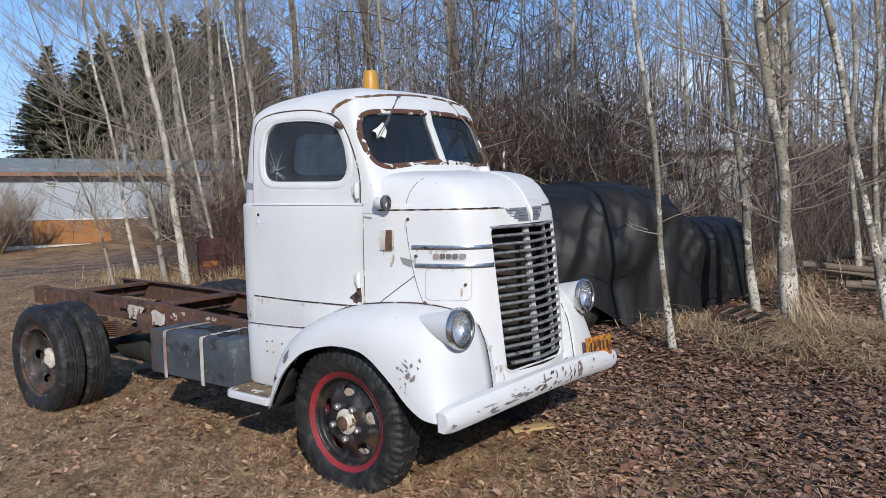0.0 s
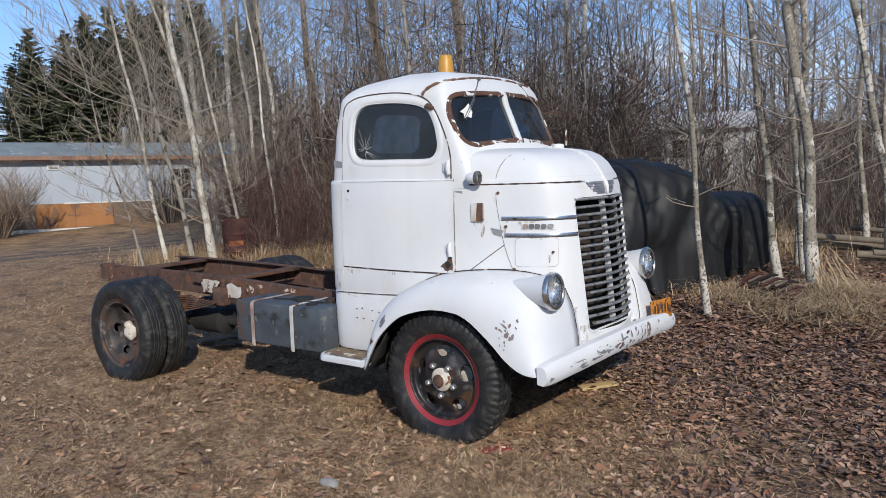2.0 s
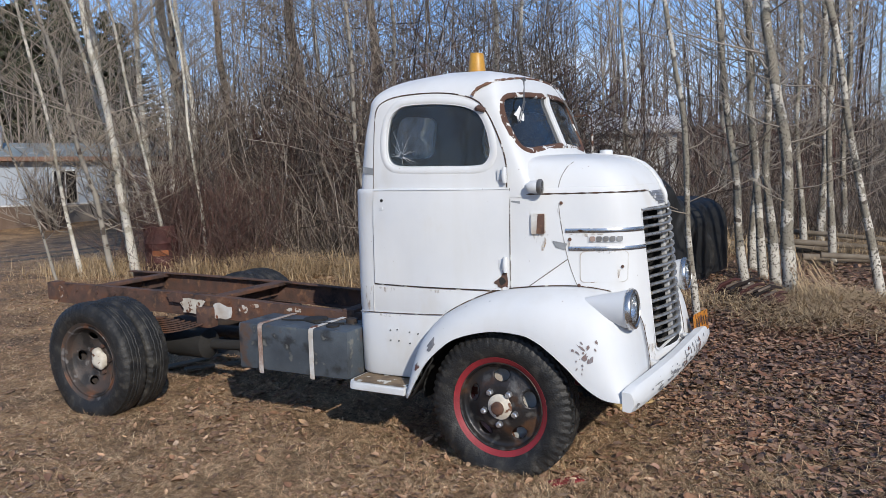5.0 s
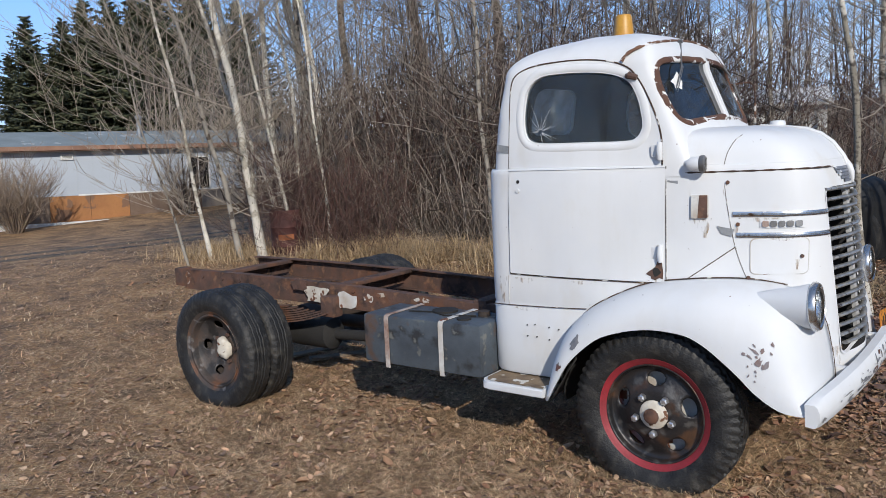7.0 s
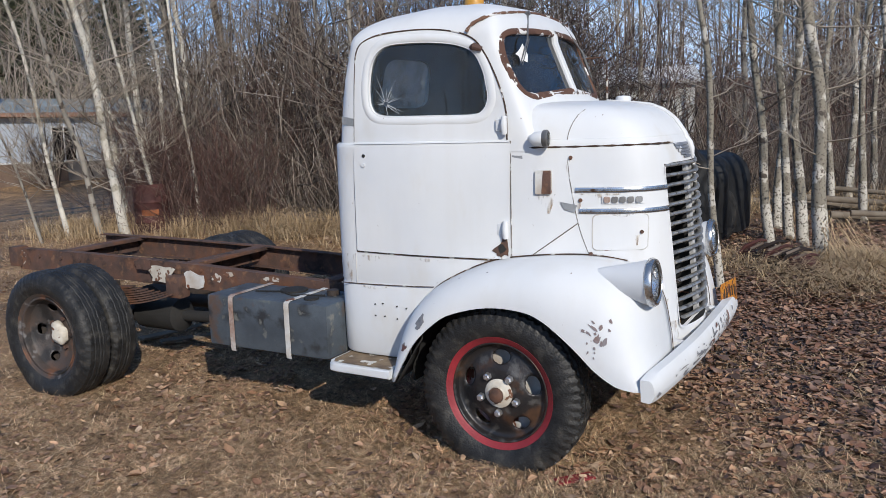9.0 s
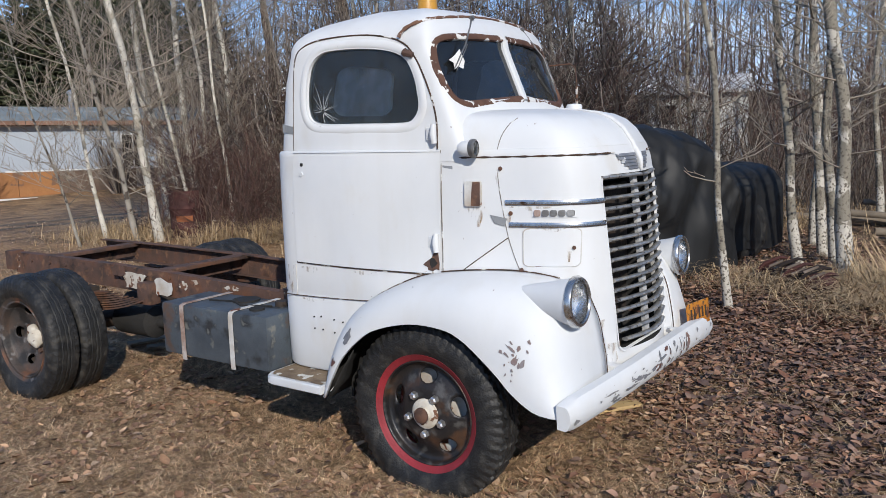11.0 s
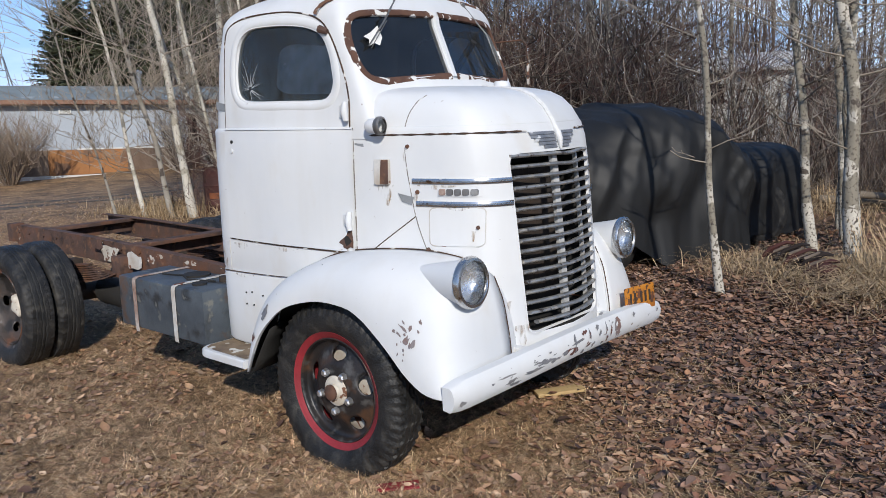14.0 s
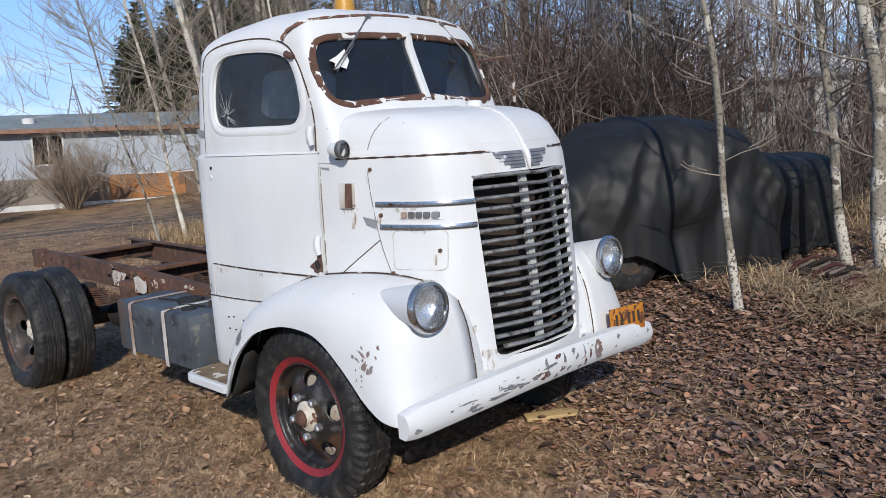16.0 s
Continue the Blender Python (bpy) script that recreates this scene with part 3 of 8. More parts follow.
for i in (0, 1):
    bm = bmesh.new()
    s = -1 if i == 0 else 1
    rows = []
    for z in np.linspace(1.862, 2.228, 14):
        rows.append([Vector((cab_x(y, z) - 0.014, y, z)) for y in np.linspace(s * 0.005, s * 0.618, 16)])
    sheet(bm, rows)
    part("windshield_pane", bm, M_shield, truck, "dark dusty windshield pane with painted blue-grey reflection")
bm = bmesh.new()
rounded_patch(bm, [(-0.30, 1.83), (0.30, 1.83), (0.28, 2.14), (-0.28, 2.14)], 0.22, lambda y, z: Vector((top_rear(z) + 0.018, y, z)), 6, 6)
part("rear_window", bm, M_rear_glass, truck, "dusty rear window")
for i in (0, 1):
    bm = bmesh.new()
    rows = []
    for g, off in ((-0.010, -0.008), (-0.003, 0.005), (0.006, 0.008), (0.018, 0.007), (0.026, 0.001)):
        rows.append([Vector((cab_x(y, z) + off, y, z)) for y, z in pane_outline(i, g)])
    sheet(bm, rows)
    part("windshield_seal", bm, M_seal, truck, "brown perished seal with white paint flakes")
bm = bmesh.new()
sheet(bm, [[Vector((cab_x(0, z) + off, y, z)) for z in np.linspace(1.90, 2.222, 8)] for y, off in ((-0.020, -0.008), (-0.013, 0.012), (0.013, 0.012), (0.020, -0.008))])
part("windshield_divider", bm, M_white, truck, "white centre strip of the windshield")

# drip rail over the door and round the roof's front, flaked to rust
bm = bmesh.new()
for s in (-1, 1):
    pts = [(x, s * (y + 0.003), z + 0.003) for x, y, z in ((-0.235, 0.645, 2.208), (-0.225, 0.642, 2.225), (-0.204, 0.627, 2.250), (-0.162, 0.605, 2.273), (-0.125, 0.562, 2.290), (-0.106, 0.475, 2.304), (-0.099, 0.33, 2.320), (-0.096, 0.19, 2.331), (-0.093, 0.0, 2.337))]
    tube(bm, [Vector(p) for p in spline(pts, 30)], [0.0095 - 0.003 * k / 29 + 0.0015 * math.sin(k * 1.9) for k in range(30)], 6)
part("roof_drip_rail", bm, M_drip, truck, "rust-flaked rail across the roof front")
for s in (-1, 1):
    bm = bmesh.new()
    path = spline([(-0.900, 1.66), (-0.893, 1.85), (-0.885, 2.02), (-0.878, 2.12), (-0.850, 2.18), (-0.76, 2.222), (-0.62, 2.238), (-0.44, 2.237), (-0.29, 2.213), (-0.202, 2.175), (-0.153, 2.12), (-0.110, 2.05), (-0.052, 1.92), (-0.020, 1.80), (-0.014, 1.66)], 56)
    tube(bm, [side(s, 0.002)(x, z) for x, z in path], [0.002 if z < 2.1 and x < -0.5 else 0.0042 for x, z in path], 6)
    part("door_drip_rail", bm, M_seam, truck, "dark rusty gutter over the door")

# doors: a panel a few millimetres proud of the body, round the window
for s in (-1, 1):
    bm = bmesh.new()
    low = [(-0.897, 1.058), (-0.004, 1.042), (0.000, BELT - 0.004), (-0.892, BELT - 0.004)]
    rounded_patch(bm, low, (0.012, 0.02), side(s, 0.012), 30, 10)
    sheet(bm, [[side(s, o)(x, z) for x, z in win_grown(g)] for g, o in ((-0.004, -0.03), (0.0, -0.004), (0.006, 0.001), (0.014, 0.0045), (0.028, 0.0055), (0.042, 0.003), (0.05, -0.002))], close_u=True)
    xs = np.linspace(-0.892, 0.0, 26)
    sheet(bm, [[Vector((x, s * (body_half(x, 1.6) * 1.0095 + o), z)) for x in xs] for z, o in ((BELT - 0.006, 0.012), (BELT - 0.001, 0.009), (BELT + 0.003, -0.004), (BELT + 0.004, -0.02))])
    door = part("door", bm, M_white, truck, "white cab door with rust along its bottom edge")
    for path, off, r, m_, lab in (([(0.002, 1.034), (-0.4, 1.042), (-0.902, 1.052)], 0.003, 0.0036, M_seam, "dark rusty gap below the door"),
                                  ([(-1.02, 0.866), (-0.7, 0.871), (-0.43, 0.877)], 0.004, 0.0028, M_seam, "dark rusty panel gap"),
                                  ([(0.004, BELT), (0.003, 1.4), (0.002, 1.035)], 0.003, 0.0026, M_gap, "thin grey upright door gap"),
                                  ([(-0.902, 1.052), (-0.900, 1.4), (-0.894, BELT)], 0.003, 0.0020, M_gap, "thin grey upright door gap")):
        bm = bmesh.new()
        tube(bm, [side(s, off)(x, z) for x, z in spline(path, 20)], r, 6)
        part("door_gap", bm, m_, door, lab)
    for hz, hx in ((1.735, -0.03), (1.20, -0.03)):
        bm = bmesh.new()
        h = side(s, 0.014)(hx, hz)
        tube(bm, [h + Vector((0.012, s * 0.012, -0.045)), h + Vector((0.012, s * 0.02, 0.0)), h + Vector((0.012, s * 0.012, 0.045))], [0.014, 0.018, 0.014], 10)
        box(bm, h.x - 0.04, h.x + 0.01, h.y - 0.006, h.y + 0.010, hz - 0.03, hz + 0.03, 0.004)
        part("hinge", bm, M_white, door, "white door hinge")
    bm = bmesh.new()
    h = side(s, 0.013)(-0.83, 1.585)
    tube(bm, [h + Vector((0, s * -0.01, 0)), h + Vector((0, s * 0.002, 0))], 0.010, 12)
    part("lock_hole", bm, M_black, door, "empty black handle hole")
    bm = bmesh.new()
    h = side(s, 0.013)(-0.832, 1.535)
    tube(bm, [h + Vector((0, s * -0.01, 0)), h + Vector((0, s * 0.006, 0))], 0.012, 12)
    part("lock_cap", bm, M_white, door)
    # torn rusty hole under the lower hinge
    bm = bmesh.new()
    rng = random.Random(3)
    c = [(x + rng.uniform(-0.004, 0.004), z + rng.uniform(-0.004, 0.004)) for x, z in ((-0.015, 1.165), (-0.035, 1.160), (-0.052, 1.128), (-0.085, 1.095), (-0.098, 1.088), (-0.078, 1.075), (-0.075, 1.062), (-0.05, 1.058), (-0.03, 1.064), (-0.012, 1.06), (-0.010, 1.10))]
    bm.faces.new([bm.verts.new(side(s, 0.0155)(x, z)) for x, z in c])
    part("rust_hole", bm, M_rust, door, "rusted-through patch below the hinge", 0)
    bm = bmesh.new()
    bm.faces.new([bm.verts.new(side(s, 0.0175)(-0.03 + -0.012 + 0.022 * math.cos(a) * rng.uniform(0.7, 1.2), 1.098 + 0.026 * math.sin(a) * rng.uniform(0.7, 1.2))) for a in np.linspace(0, 2 * math.pi, 9, endpoint=False)])
    part("rust_gap", bm, M_black, door, "", 0)

# seams of cowl, hood and fender top
for s in (-1, 1):
    bm = bmesh.new()
    tube(bm, [side(s, 0.001)(x, z) for x, z in spline([(0.345, 1.800), (0.318, 1.770), (0.290, 1.70), (0.283, 1.62), (0.295, 1.50), (0.310, 1.40), (0.342, 1.23), (0.385, 1.10), (0.408, 1.058)], 30)], 0.0022, 6)
    part("cowl_seam", bm, M_gap, truck, "thin grey gap behind the hood")
    bm = bmesh.new()
    tube(bm, [side(s, 0.0065)(x, z) for x, z in spline([(0.10, 1.618), (0.4, 1.620), (0.60, 1.622)], 18)] + [Vector((nose_x(y, 1.622) + 0.010, s * y, 1.622)) for y in np.linspace(0.47, 0.22, 10)], [0.0045 + 0.0018 * math.sin(k * 2.1) for k in range(28)], 6)
    part("hood_seam", bm, M_seam, truck, "rusty lower edge of the hood")
    bm = bmesh.new()
    tube(bm, [side(s, 0.002)(x, z) for x, z in spline([(0.340, 1.235), (0.225, 1.150), (0.098, 1.058)], 10)], 0.0024, 6)
    part("cowl_seam", bm, M_seam, truck, "slanting dark panel gap")
for s in (-1, 1):
    bm = bmesh.new()
    tube(bm, [side(s, 0.006)(x, z + 0.004) for x, z in spline([(-0.52, 0.74), (-0.44, 0.85), (-0.32, 0.935), (-0.10, 1.03), (0.12, 1.065), (0.30, 1.075), (0.44, 1.07), (0.58, 1.045)], 40)], 0.0034, 6)
    part("fender_seam", bm, M_seam, truck, "dark rusty gap over the fender")
    bm = bmesh.new()
    tube(bm, [Vector((x + 0.003, s * 0.470, z)) for x, z in spline([(0.70, 0.965), (0.748, 0.86), (0.772, 0.75), (0.787, 0.66), (0.797, 0.52)], 16)], 0.0026, 6)
    part("fender_seam", bm, M_seam, truck, "dark rusty gap beside the nose")
    bm = bmesh.new()
    tube(bm, [side(s, 0.002)(x, z) for x, z in ((-0.915, 1.04), (-0.915, 0.95), (-0.915, 0.87))], 0.0022, 5)
    part("corner_seam", bm, M_strap, truck, "faint panel joint")
bm = bmesh.new()
tube(bm, [Vector((0.30, 0.0, 1.846)), Vector((0.45, 0.0, 1.832)), Vector((0.545, 0.0, 1.815)), Vector((0.615, 0, 1.785)), Vector((0.675, 0, 1.738)), Vector((0.725, 0, 1.668)), Vector((0.76, 0, 1.588))], [0.004, 0.005, 0.010, 0.012, 0.012, 0.013, 0.015], 8)
part("hood_strip", bm, M_bumper, truck, "worn centre strip of the hood")

# fenders
FY = [0.945, 0.955, 0.955, 0.95, 0.945, 0.935, 0.93, 0.93, 0.93, 0.93, 0.93, 0.93, 0.925, 0.91]


def fender_grid(s):
    lip = spline([(x, y, z) for (x, z), y in zip(FENDER_LIP, FY)], 46)
    inn = spline([(x, (body_half(x, max(z, 0.5)) if x < 0.62 else max(0.44, nose_in(z))) - 0.012, z) for x, z in FENDER_IN], 46)
    rows = []
    for v in np.linspace(0, 1, 17):
        a = v * math.pi / 2
        fy, fz = math.sin(a) ** 0.85, (1 - math.cos(a)) ** 1.15
        row = []
        for i in range(46):
            p, q = inn[i], lip[i]
            row.append(Vector((p[0] + (q[0] - p[0]) * fz, s * (p[1] + (q[1] - p[1]) * fy), p[2] + (q[2] - p[2]) * fz)))
        rows.append(row)
    # rolled lip
    rows.append([Vector((r.x, r.y - s * 0.018, r.z + 0.002)) for r in rows[-1]])
    rows.append([Vector((r.x, r.y - s * 0.006, r.z + 0.03)) for r in rows[-1]])
    return rows


def nose_in(z):
    return 0.48


for s in (-1, 1):
    bm = bmesh.new()
    sheet(bm, fender_grid(s))
    me = finish(bm, 60)
    if sum(p.normal.y * p.area for p in me.polygons) * s < 0:
        me.flip_normals()
    fender = part("fender", me, M_white, truck, "white rounded front fender with paint chips")
    # fender insides take black in place of the arch's shade
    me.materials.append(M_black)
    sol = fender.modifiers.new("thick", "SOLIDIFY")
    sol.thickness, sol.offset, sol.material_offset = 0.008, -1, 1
    if s < 0:
        grid = fender_grid(s)
        rng = random.Random(8)

        def on_fender(i, v, off=0.004):
            a, b = int(v), int(i)
            p = grid[a][b].lerp(grid[a][min(b + 1, 45)], i - b)
            q = grid[min(a + 1, 16)][b].lerp(grid[min(a + 1, 16)][min(b + 1, 45)], i - b)
            r = p.lerp(q, v - a)
            n = (grid[a][min(b + 1, 45)] - grid[a][b]).cross(grid[min(a + 1, 16)][b] - grid[a][b]).normalized()
            if n.y > 0:
                n = -n
            return r + n * off

        for (ci, cv, ri, rv) in ((34.6, 13.2, 0.7, 0.6), (34.2, 12.0, 0.3, 0.35), (35.4, 13.1, 0.45, 0.3), (34.8, 10.6, 0.4, 0.25), (33.2, 13.4, 0.5, 0.16), (32.4, 13.6, 0.35, 0.25), (34.9, 14.1, 0.2, 0.15), (35.2, 14.4, 0.15, 0.12), (34.0, 12.9, 0.2, 0.15),
                                 (33.7, 14.3, 0.15, 0.15), (10.0, 12.6, 0.95, 1.6), (9.2, 13.6, 0.5, 0.9), (5.2, 13.4, 0.75, 1.4), (33.4, 12.6, 0.9, 0.18), (35.6, 12.7, 0.35, 0.5), (34.4, 15.0, 0.12, 0.2), (35.5, 14.9, 0.18, 0.12), (33.0, 12.1, 0.3, 0.12), (5.8, 14.4, 0.3, 0.5), (15.5, 6.2, 0.12, 0.15), (18.5, 7.2, 0.12, 0.15), (35.3, 11.4, 0.25, 0.15), (27.5, 7.0, 0.1, 0.15)):
            bm = bmesh.new()
            bm.faces.new([bm.verts.new(on_fender(ci + ri * math.cos(a) * rng.uniform(0.45, 1.2), min(max(cv + rv * math.sin(a) * rng.uniform(0.45, 1.2), 0), 15.9))) for a in np.linspace(0, 2 * math.pi, 13, endpoint=False)])
            part("paint_chip", bm, M_greychip if ci < 20 else M_chip, fender, "grey and brown paint chip", 0)

# aprons that close the fenders against the nose
for s in (-1, 1):
    edge = [p for p in fender_grid(s)[1] if p.x > 0.60]
    bm = bmesh.new()
    sheet(bm, [[Vector((p.x - 0.004 - d, s * y if y else p.y, p.z)) for p in edge] for y, d in ((0, 0.0), (0.43, 0.006), (0.36, 0.03))])
    part("fender_apron", bm, M_white, truck, "white apron between fender and nose", 60)
# headlights
for s in (-1, 1):
    c = Vector((0.745, s * 0.708, 0.984))
    turn = Matrix.Translation(c) @ pose(0, 0, 0, 0, -4, 0) @ Matrix.Rotation(radians(-90), 4, "Z")
    bm = bmesh.new()
    rings = []
    for dx, r, dz, dy in ((-0.30, 0.010, 0.030, 0.02), (-0.285, 0.022, 0.026, 0.02), (-0.22, 0.048, 0.016, 0.015), (-0.14, 0.074, 0.006, 0.008), (-0.07, 0.094, 0.0, 0.0), (-0.03, 0.105, 0, 0), (0.0, 0.109, 0, 0), (0.004, 0.098, 0, 0), (-0.10, 0.08, 0, 0)):
        rings.append([c + Vector((dx, s * dy + r * math.cos(a), dz + r * math.sin(a) * (1.0 + (0.25 if math.sin(a) < 0 and dx < -0.1 else 0)))) for a in np.linspace(0, 2 * math.pi, 40, endpoint=False)])
    loft(bm, rings)
    lamp = part("headlight", bm, M_white, truck, "white headlight pod with chrome ring")
    bm = bmesh.new()
    turned(bm, [(0.108, -0.012), (0.117, -0.004), (0.118, 0.01), (0.110, 0.024), (0.098, 0.026), (0.094, 0.018)], 40, turn)
    part("bezel", bm, M_chrome, lamp, "chrome ring")
    bm = bmesh.new()
    turned(bm, [(0.098, 0.016), (0.085, 0.024), (0.06, 0.032), (0.03, 0.036), (0.0005, 0.037)], 40, turn)
    part("lens", bm, M_lens, lamp, "clear ribbed glass lens")
    bm = bmesh.new()
    turned(bm, [(0.094, 0.010), (0.075, -0.02), (0.045, -0.042), (0.02, -0.05), (0.0005, -0.05)], 32, turn)
    part("reflector", bm, M_reflect, lamp, "silver reflector")

# grille: curved bars before a sheet painted black for the mouth's shade
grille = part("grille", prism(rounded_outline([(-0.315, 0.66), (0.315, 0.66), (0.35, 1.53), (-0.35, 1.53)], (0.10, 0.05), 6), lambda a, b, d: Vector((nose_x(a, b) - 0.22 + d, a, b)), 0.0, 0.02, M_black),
              M_black, truck, "chrome-barred grille with dark radiator behind a black sheet for shade")
NB = 17
for k in range(NB):
    z = 1.508 - 0.0495 * k
    hw = 0.312 + 0.032 * (z - 0.665) / 0.855 - (0.05 if k == NB - 1 else 0.012 if k == NB - 2 else 0)
    bm = bmesh.new()
    rings = []
    dent = 0.012 if k in (2, 9) else 0
    for y in np.linspace(-hw, hw, 25):
        x = nose_x(y, z) + 0.004 - dent * math.exp(-((y - 0.12) / 0.06) ** 2)
        dz = -0.006 * math.exp(-((y - 0.1) / 0.09) ** 2) if k in (0, 1, 15) else 0
        rings.append([Vector((x + 0.016 * math.cos(a) - 0.006, y, z + dz + 0.0098 * math.sin(a))) for a in np.linspace(0, 2 * math.pi, 10, endpoint=False)])
    loft(bm, rings)
    part("grille_bar", bm, M_bar, grille)
for y in (-0.02, 0.245):
    bm = bmesh.new()
    w = 0.020 if abs(y) < 0.1 else 0.012
    sheet(bm, [[Vector((nose_x(yy, z) - 0.022 + o, yy, z)) for z in np.linspace(0.69, 1.51, 12)] for yy, o in ((y - w, -0.02), (y - w, 0.0), (y + w, 0.0), (y + w, -0.02))])
    part("grille_post", bm, M_post, grille, "chalky upright behind the bars")
bm = bmesh.new()
ol = opening
sheet(bm, [[Vector((nose_x(y * g, z) + o, y * g, 1.095 + (z - 1.095) * g)) for y, z in ol] for g, o in ((0.985, -0.01), (1.0, 0.006), (1.02, 0.005))], close_u=True)
part("grille_edge", bm, M_white, grille)
bm = bmesh.new()
box(bm, 0.50, 0.60, -0.26, 0.26, 0.72, 1.45, 0.01)
part("radiator", bm, M_under, grille, "dark dusty radiator core")

# emblem over the grille: a crest between two striped wings
bm = bmesh.new()
tube(bm, [Vector((nose_x(0, z) + 0.010, 0, z)) for z in (1.525, 1.545, 1.58, 1.612, 1.64)], [0.004, 0.010, 0.016, 0.018, 0.010], 10)
emblem = part("emblem", bm, M_bumper, truck, "chalky crest between faded grey wings")
for s in (-1, 1):
    for k, reach in enumerate((0.205, 0.198, 0.18, 0.155, 0.12) if s < 0 else (0.19, 0.175, 0.15, 0.13, 0.10)):
        bm = bmesh.new()
        z = 1.608 - 0.0165 * k
        sheet(bm, [[Vector((nose_x(t, z + dz) + o, s * t, z + dz)) for dz, o in ((-0.0075, 0.001), (-0.006, 0.007), (0.006, 0.007), (0.0075, 0.001))] for t in np.linspace(0.022, reach, 8)])
        part("feather", bm, M_emblem, emblem)

# chrome strips, nameplate, hatch
for s in (-1, 1):
    for z, x0 in ((1.404, 0.328), (1.298, 0.346)):
        bm = bmesh.new()
        pts = [side(s, 0)(x, z) for x in np.linspace(x0, 0.56, 16)] + [Vector((nose_x(y, z), s * y, z)) for y in np.linspace(0.50, 0.348, 12)]
        rings = []
        for i, p in enumerate(pts):
            d = (pts[min(i + 1, len(pts) - 1)] - pts[max(i - 1, 0)]).normalized()
            n = Vector((0, 0, 1)).cross(d) * (1 if s > 0 else -1)
            n = n if n.dot(Vector((0.3, s, 0))) > 0 else -n
            rings.append([p + n * o + Vector((0, 0, h)) for o, h in ((-0.004, -0.013), (0.008, -0.012), (0.010, -0.004), (0.006, 0.0), (0.010, 0.004), (0.008, 0.012), (-0.004, 0.013))])
        loft(bm, rings)
        part("chrome_strip", bm, M_chrome, truck, "ribbed chrome strip")
    bm = bmesh.new()
    rounded_patch(bm, [(0.455, 1.334), (0.652, 1.334), (0.652, 1.376), (0.455, 1.376)], 0.08, side(s, 0.006), 12, 3)
    name_plate = part("nameplate", bm, M_white, truck, "small nameplate with worn chrome blocks", 0)
    for k in range(5):
        x0 = 0.466 + k * 0.0365
        bm = bmesh.new()
        ol = rounded_outline([(x0, 1.340), (x0 + 0.028, 1.340), (x0 + 0.028, 1.370), (x0, 1.370)], 0.25, 3)
        loft(bm, [[side(s, o)(x, z) for x, z in ol] for o in (0.005, 0.014)])
        part("plain_block", bm, M_oldsteel if k else M_straprust, name_plate)
    bm = bmesh.new()
    H = [(0.411, 1.100), (0.664, 1.104), (0.664, 1.284), (0.411, 1.278)]
    rounded_patch(bm, H, (0.10, 0.13), side(s, 0.004), 12, 6)
    hatch = part("access_hatch", bm, M_white, truck, "white rounded access hatch")
    bm = bmesh.new()
    ol = rounded_outline(H, (0.10, 0.13), 7)
    tube(bm, [side(s, 0.001)(x, z) for x, z in ol + ol[:1]], 0.004, 5)
    part("hatch_gap", bm, M_strap, hatch)
    bm = bmesh.new()
    h = side(s, 0.0)(0.638, 1.193)
    tube(bm, [h, h + Vector((0.006, s * 0.012, 0))], 0.009, 10)
    part("hatch_knob", bm, M_rust, hatch, "rusty knob")
    for x, z in ((0.303, 1.565), (0.352, 1.352), (0.402, 1.080)):
        bm = bmesh.new()
        h = side(s, 0.0)(x, z)
        tube(bm, [h, h + Vector((0.003, s * 0.010, 0))], [0.011, 0.009], 8)
        part("bolt", bm, M_rust, truck, "rusty bolt head")
    for y, z in ((0.455, 0.865), (0.44, 0.62)):
        bm = bmesh.new()
        h = Vector((nose_x(y, z), s * y, z))
        tube(bm, [h, h + Vector((0.011, s * 0.004, 0))], [0.010, 0.008], 8)
        part("bolt", bm, M_rust, truck, "rusty bolt head")
    # old marker lamp base
    bm = bmesh.new()
    rounded_patch(bm, [(0.135, 1.385), (0.215, 1.385), (0.215, 1.505), (0.135, 1.505)], 0.06, side(s, 0.016), 4, 4)
    sheet(bm, [[side(s, o)(x, z) for x, z in rounded_outline([(0.135, 1.385), (0.215, 1.385), (0.215, 1.505), (0.135, 1.505)], 0.06, 3)] for o in (0, 0.016)], close_u=True)
    base = part("marker_lamp_base", bm, M_strap, truck, "rusty empty marker lamp base")
    bm = bmesh.new()
    rounded_patch(bm, [(0.168, 1.387), (0.2145, 1.387), (0.2145, 1.503), (0.176, 1.503)], 0.06, side(s, 0.018), 4, 4)
    part("rust_patch", bm, M_rust, base, "bare rusty half")
    # cowl lamp
    h = side(s, 0.0)(0.132, 1.664)
    turn = Matrix.Translation(h + Vector((0.04, s * 0.055, 0))) @ Matrix.Rotation(radians(-90 - s * 8), 4, "Z")
    bm = bmesh.new()
    turned(bm, [(0.002, -0.05), (0.020, -0.047), (0.033, -0.03), (0.038, 0.01), (0.038, 0.032), (0.03, 0.032)], 24, turn)
    tube(bm, [h - Vector((0.05, s * 0.01, 0)), h + Vector((0.01, s * 0.035, 0))], 0.02, 10)
    cowl = part("cowl_lamp", bm, M_white, truck, "small white cowl lamp with tarnished ring")
    bm = bmesh.new()
    turned(bm, [(0.039, 0.016), (0.044, 0.022), (0.044, 0.04), (0.034, 0.046)], 24, turn)
    part("lamp_ring", bm, M_oldsteel, cowl, "tarnished ring")
    bm = bmesh.new()
    turned(bm, [(0.036, 0.042), (0.025, 0.047), (0.0005, 0.05)], 24, turn)
    part("lamp_glass", bm, M_lens, cowl, "clear glass")
    # flat grey quads, behind the cowl lamp and at the strips' rear ends
    bm = bmesh.new()
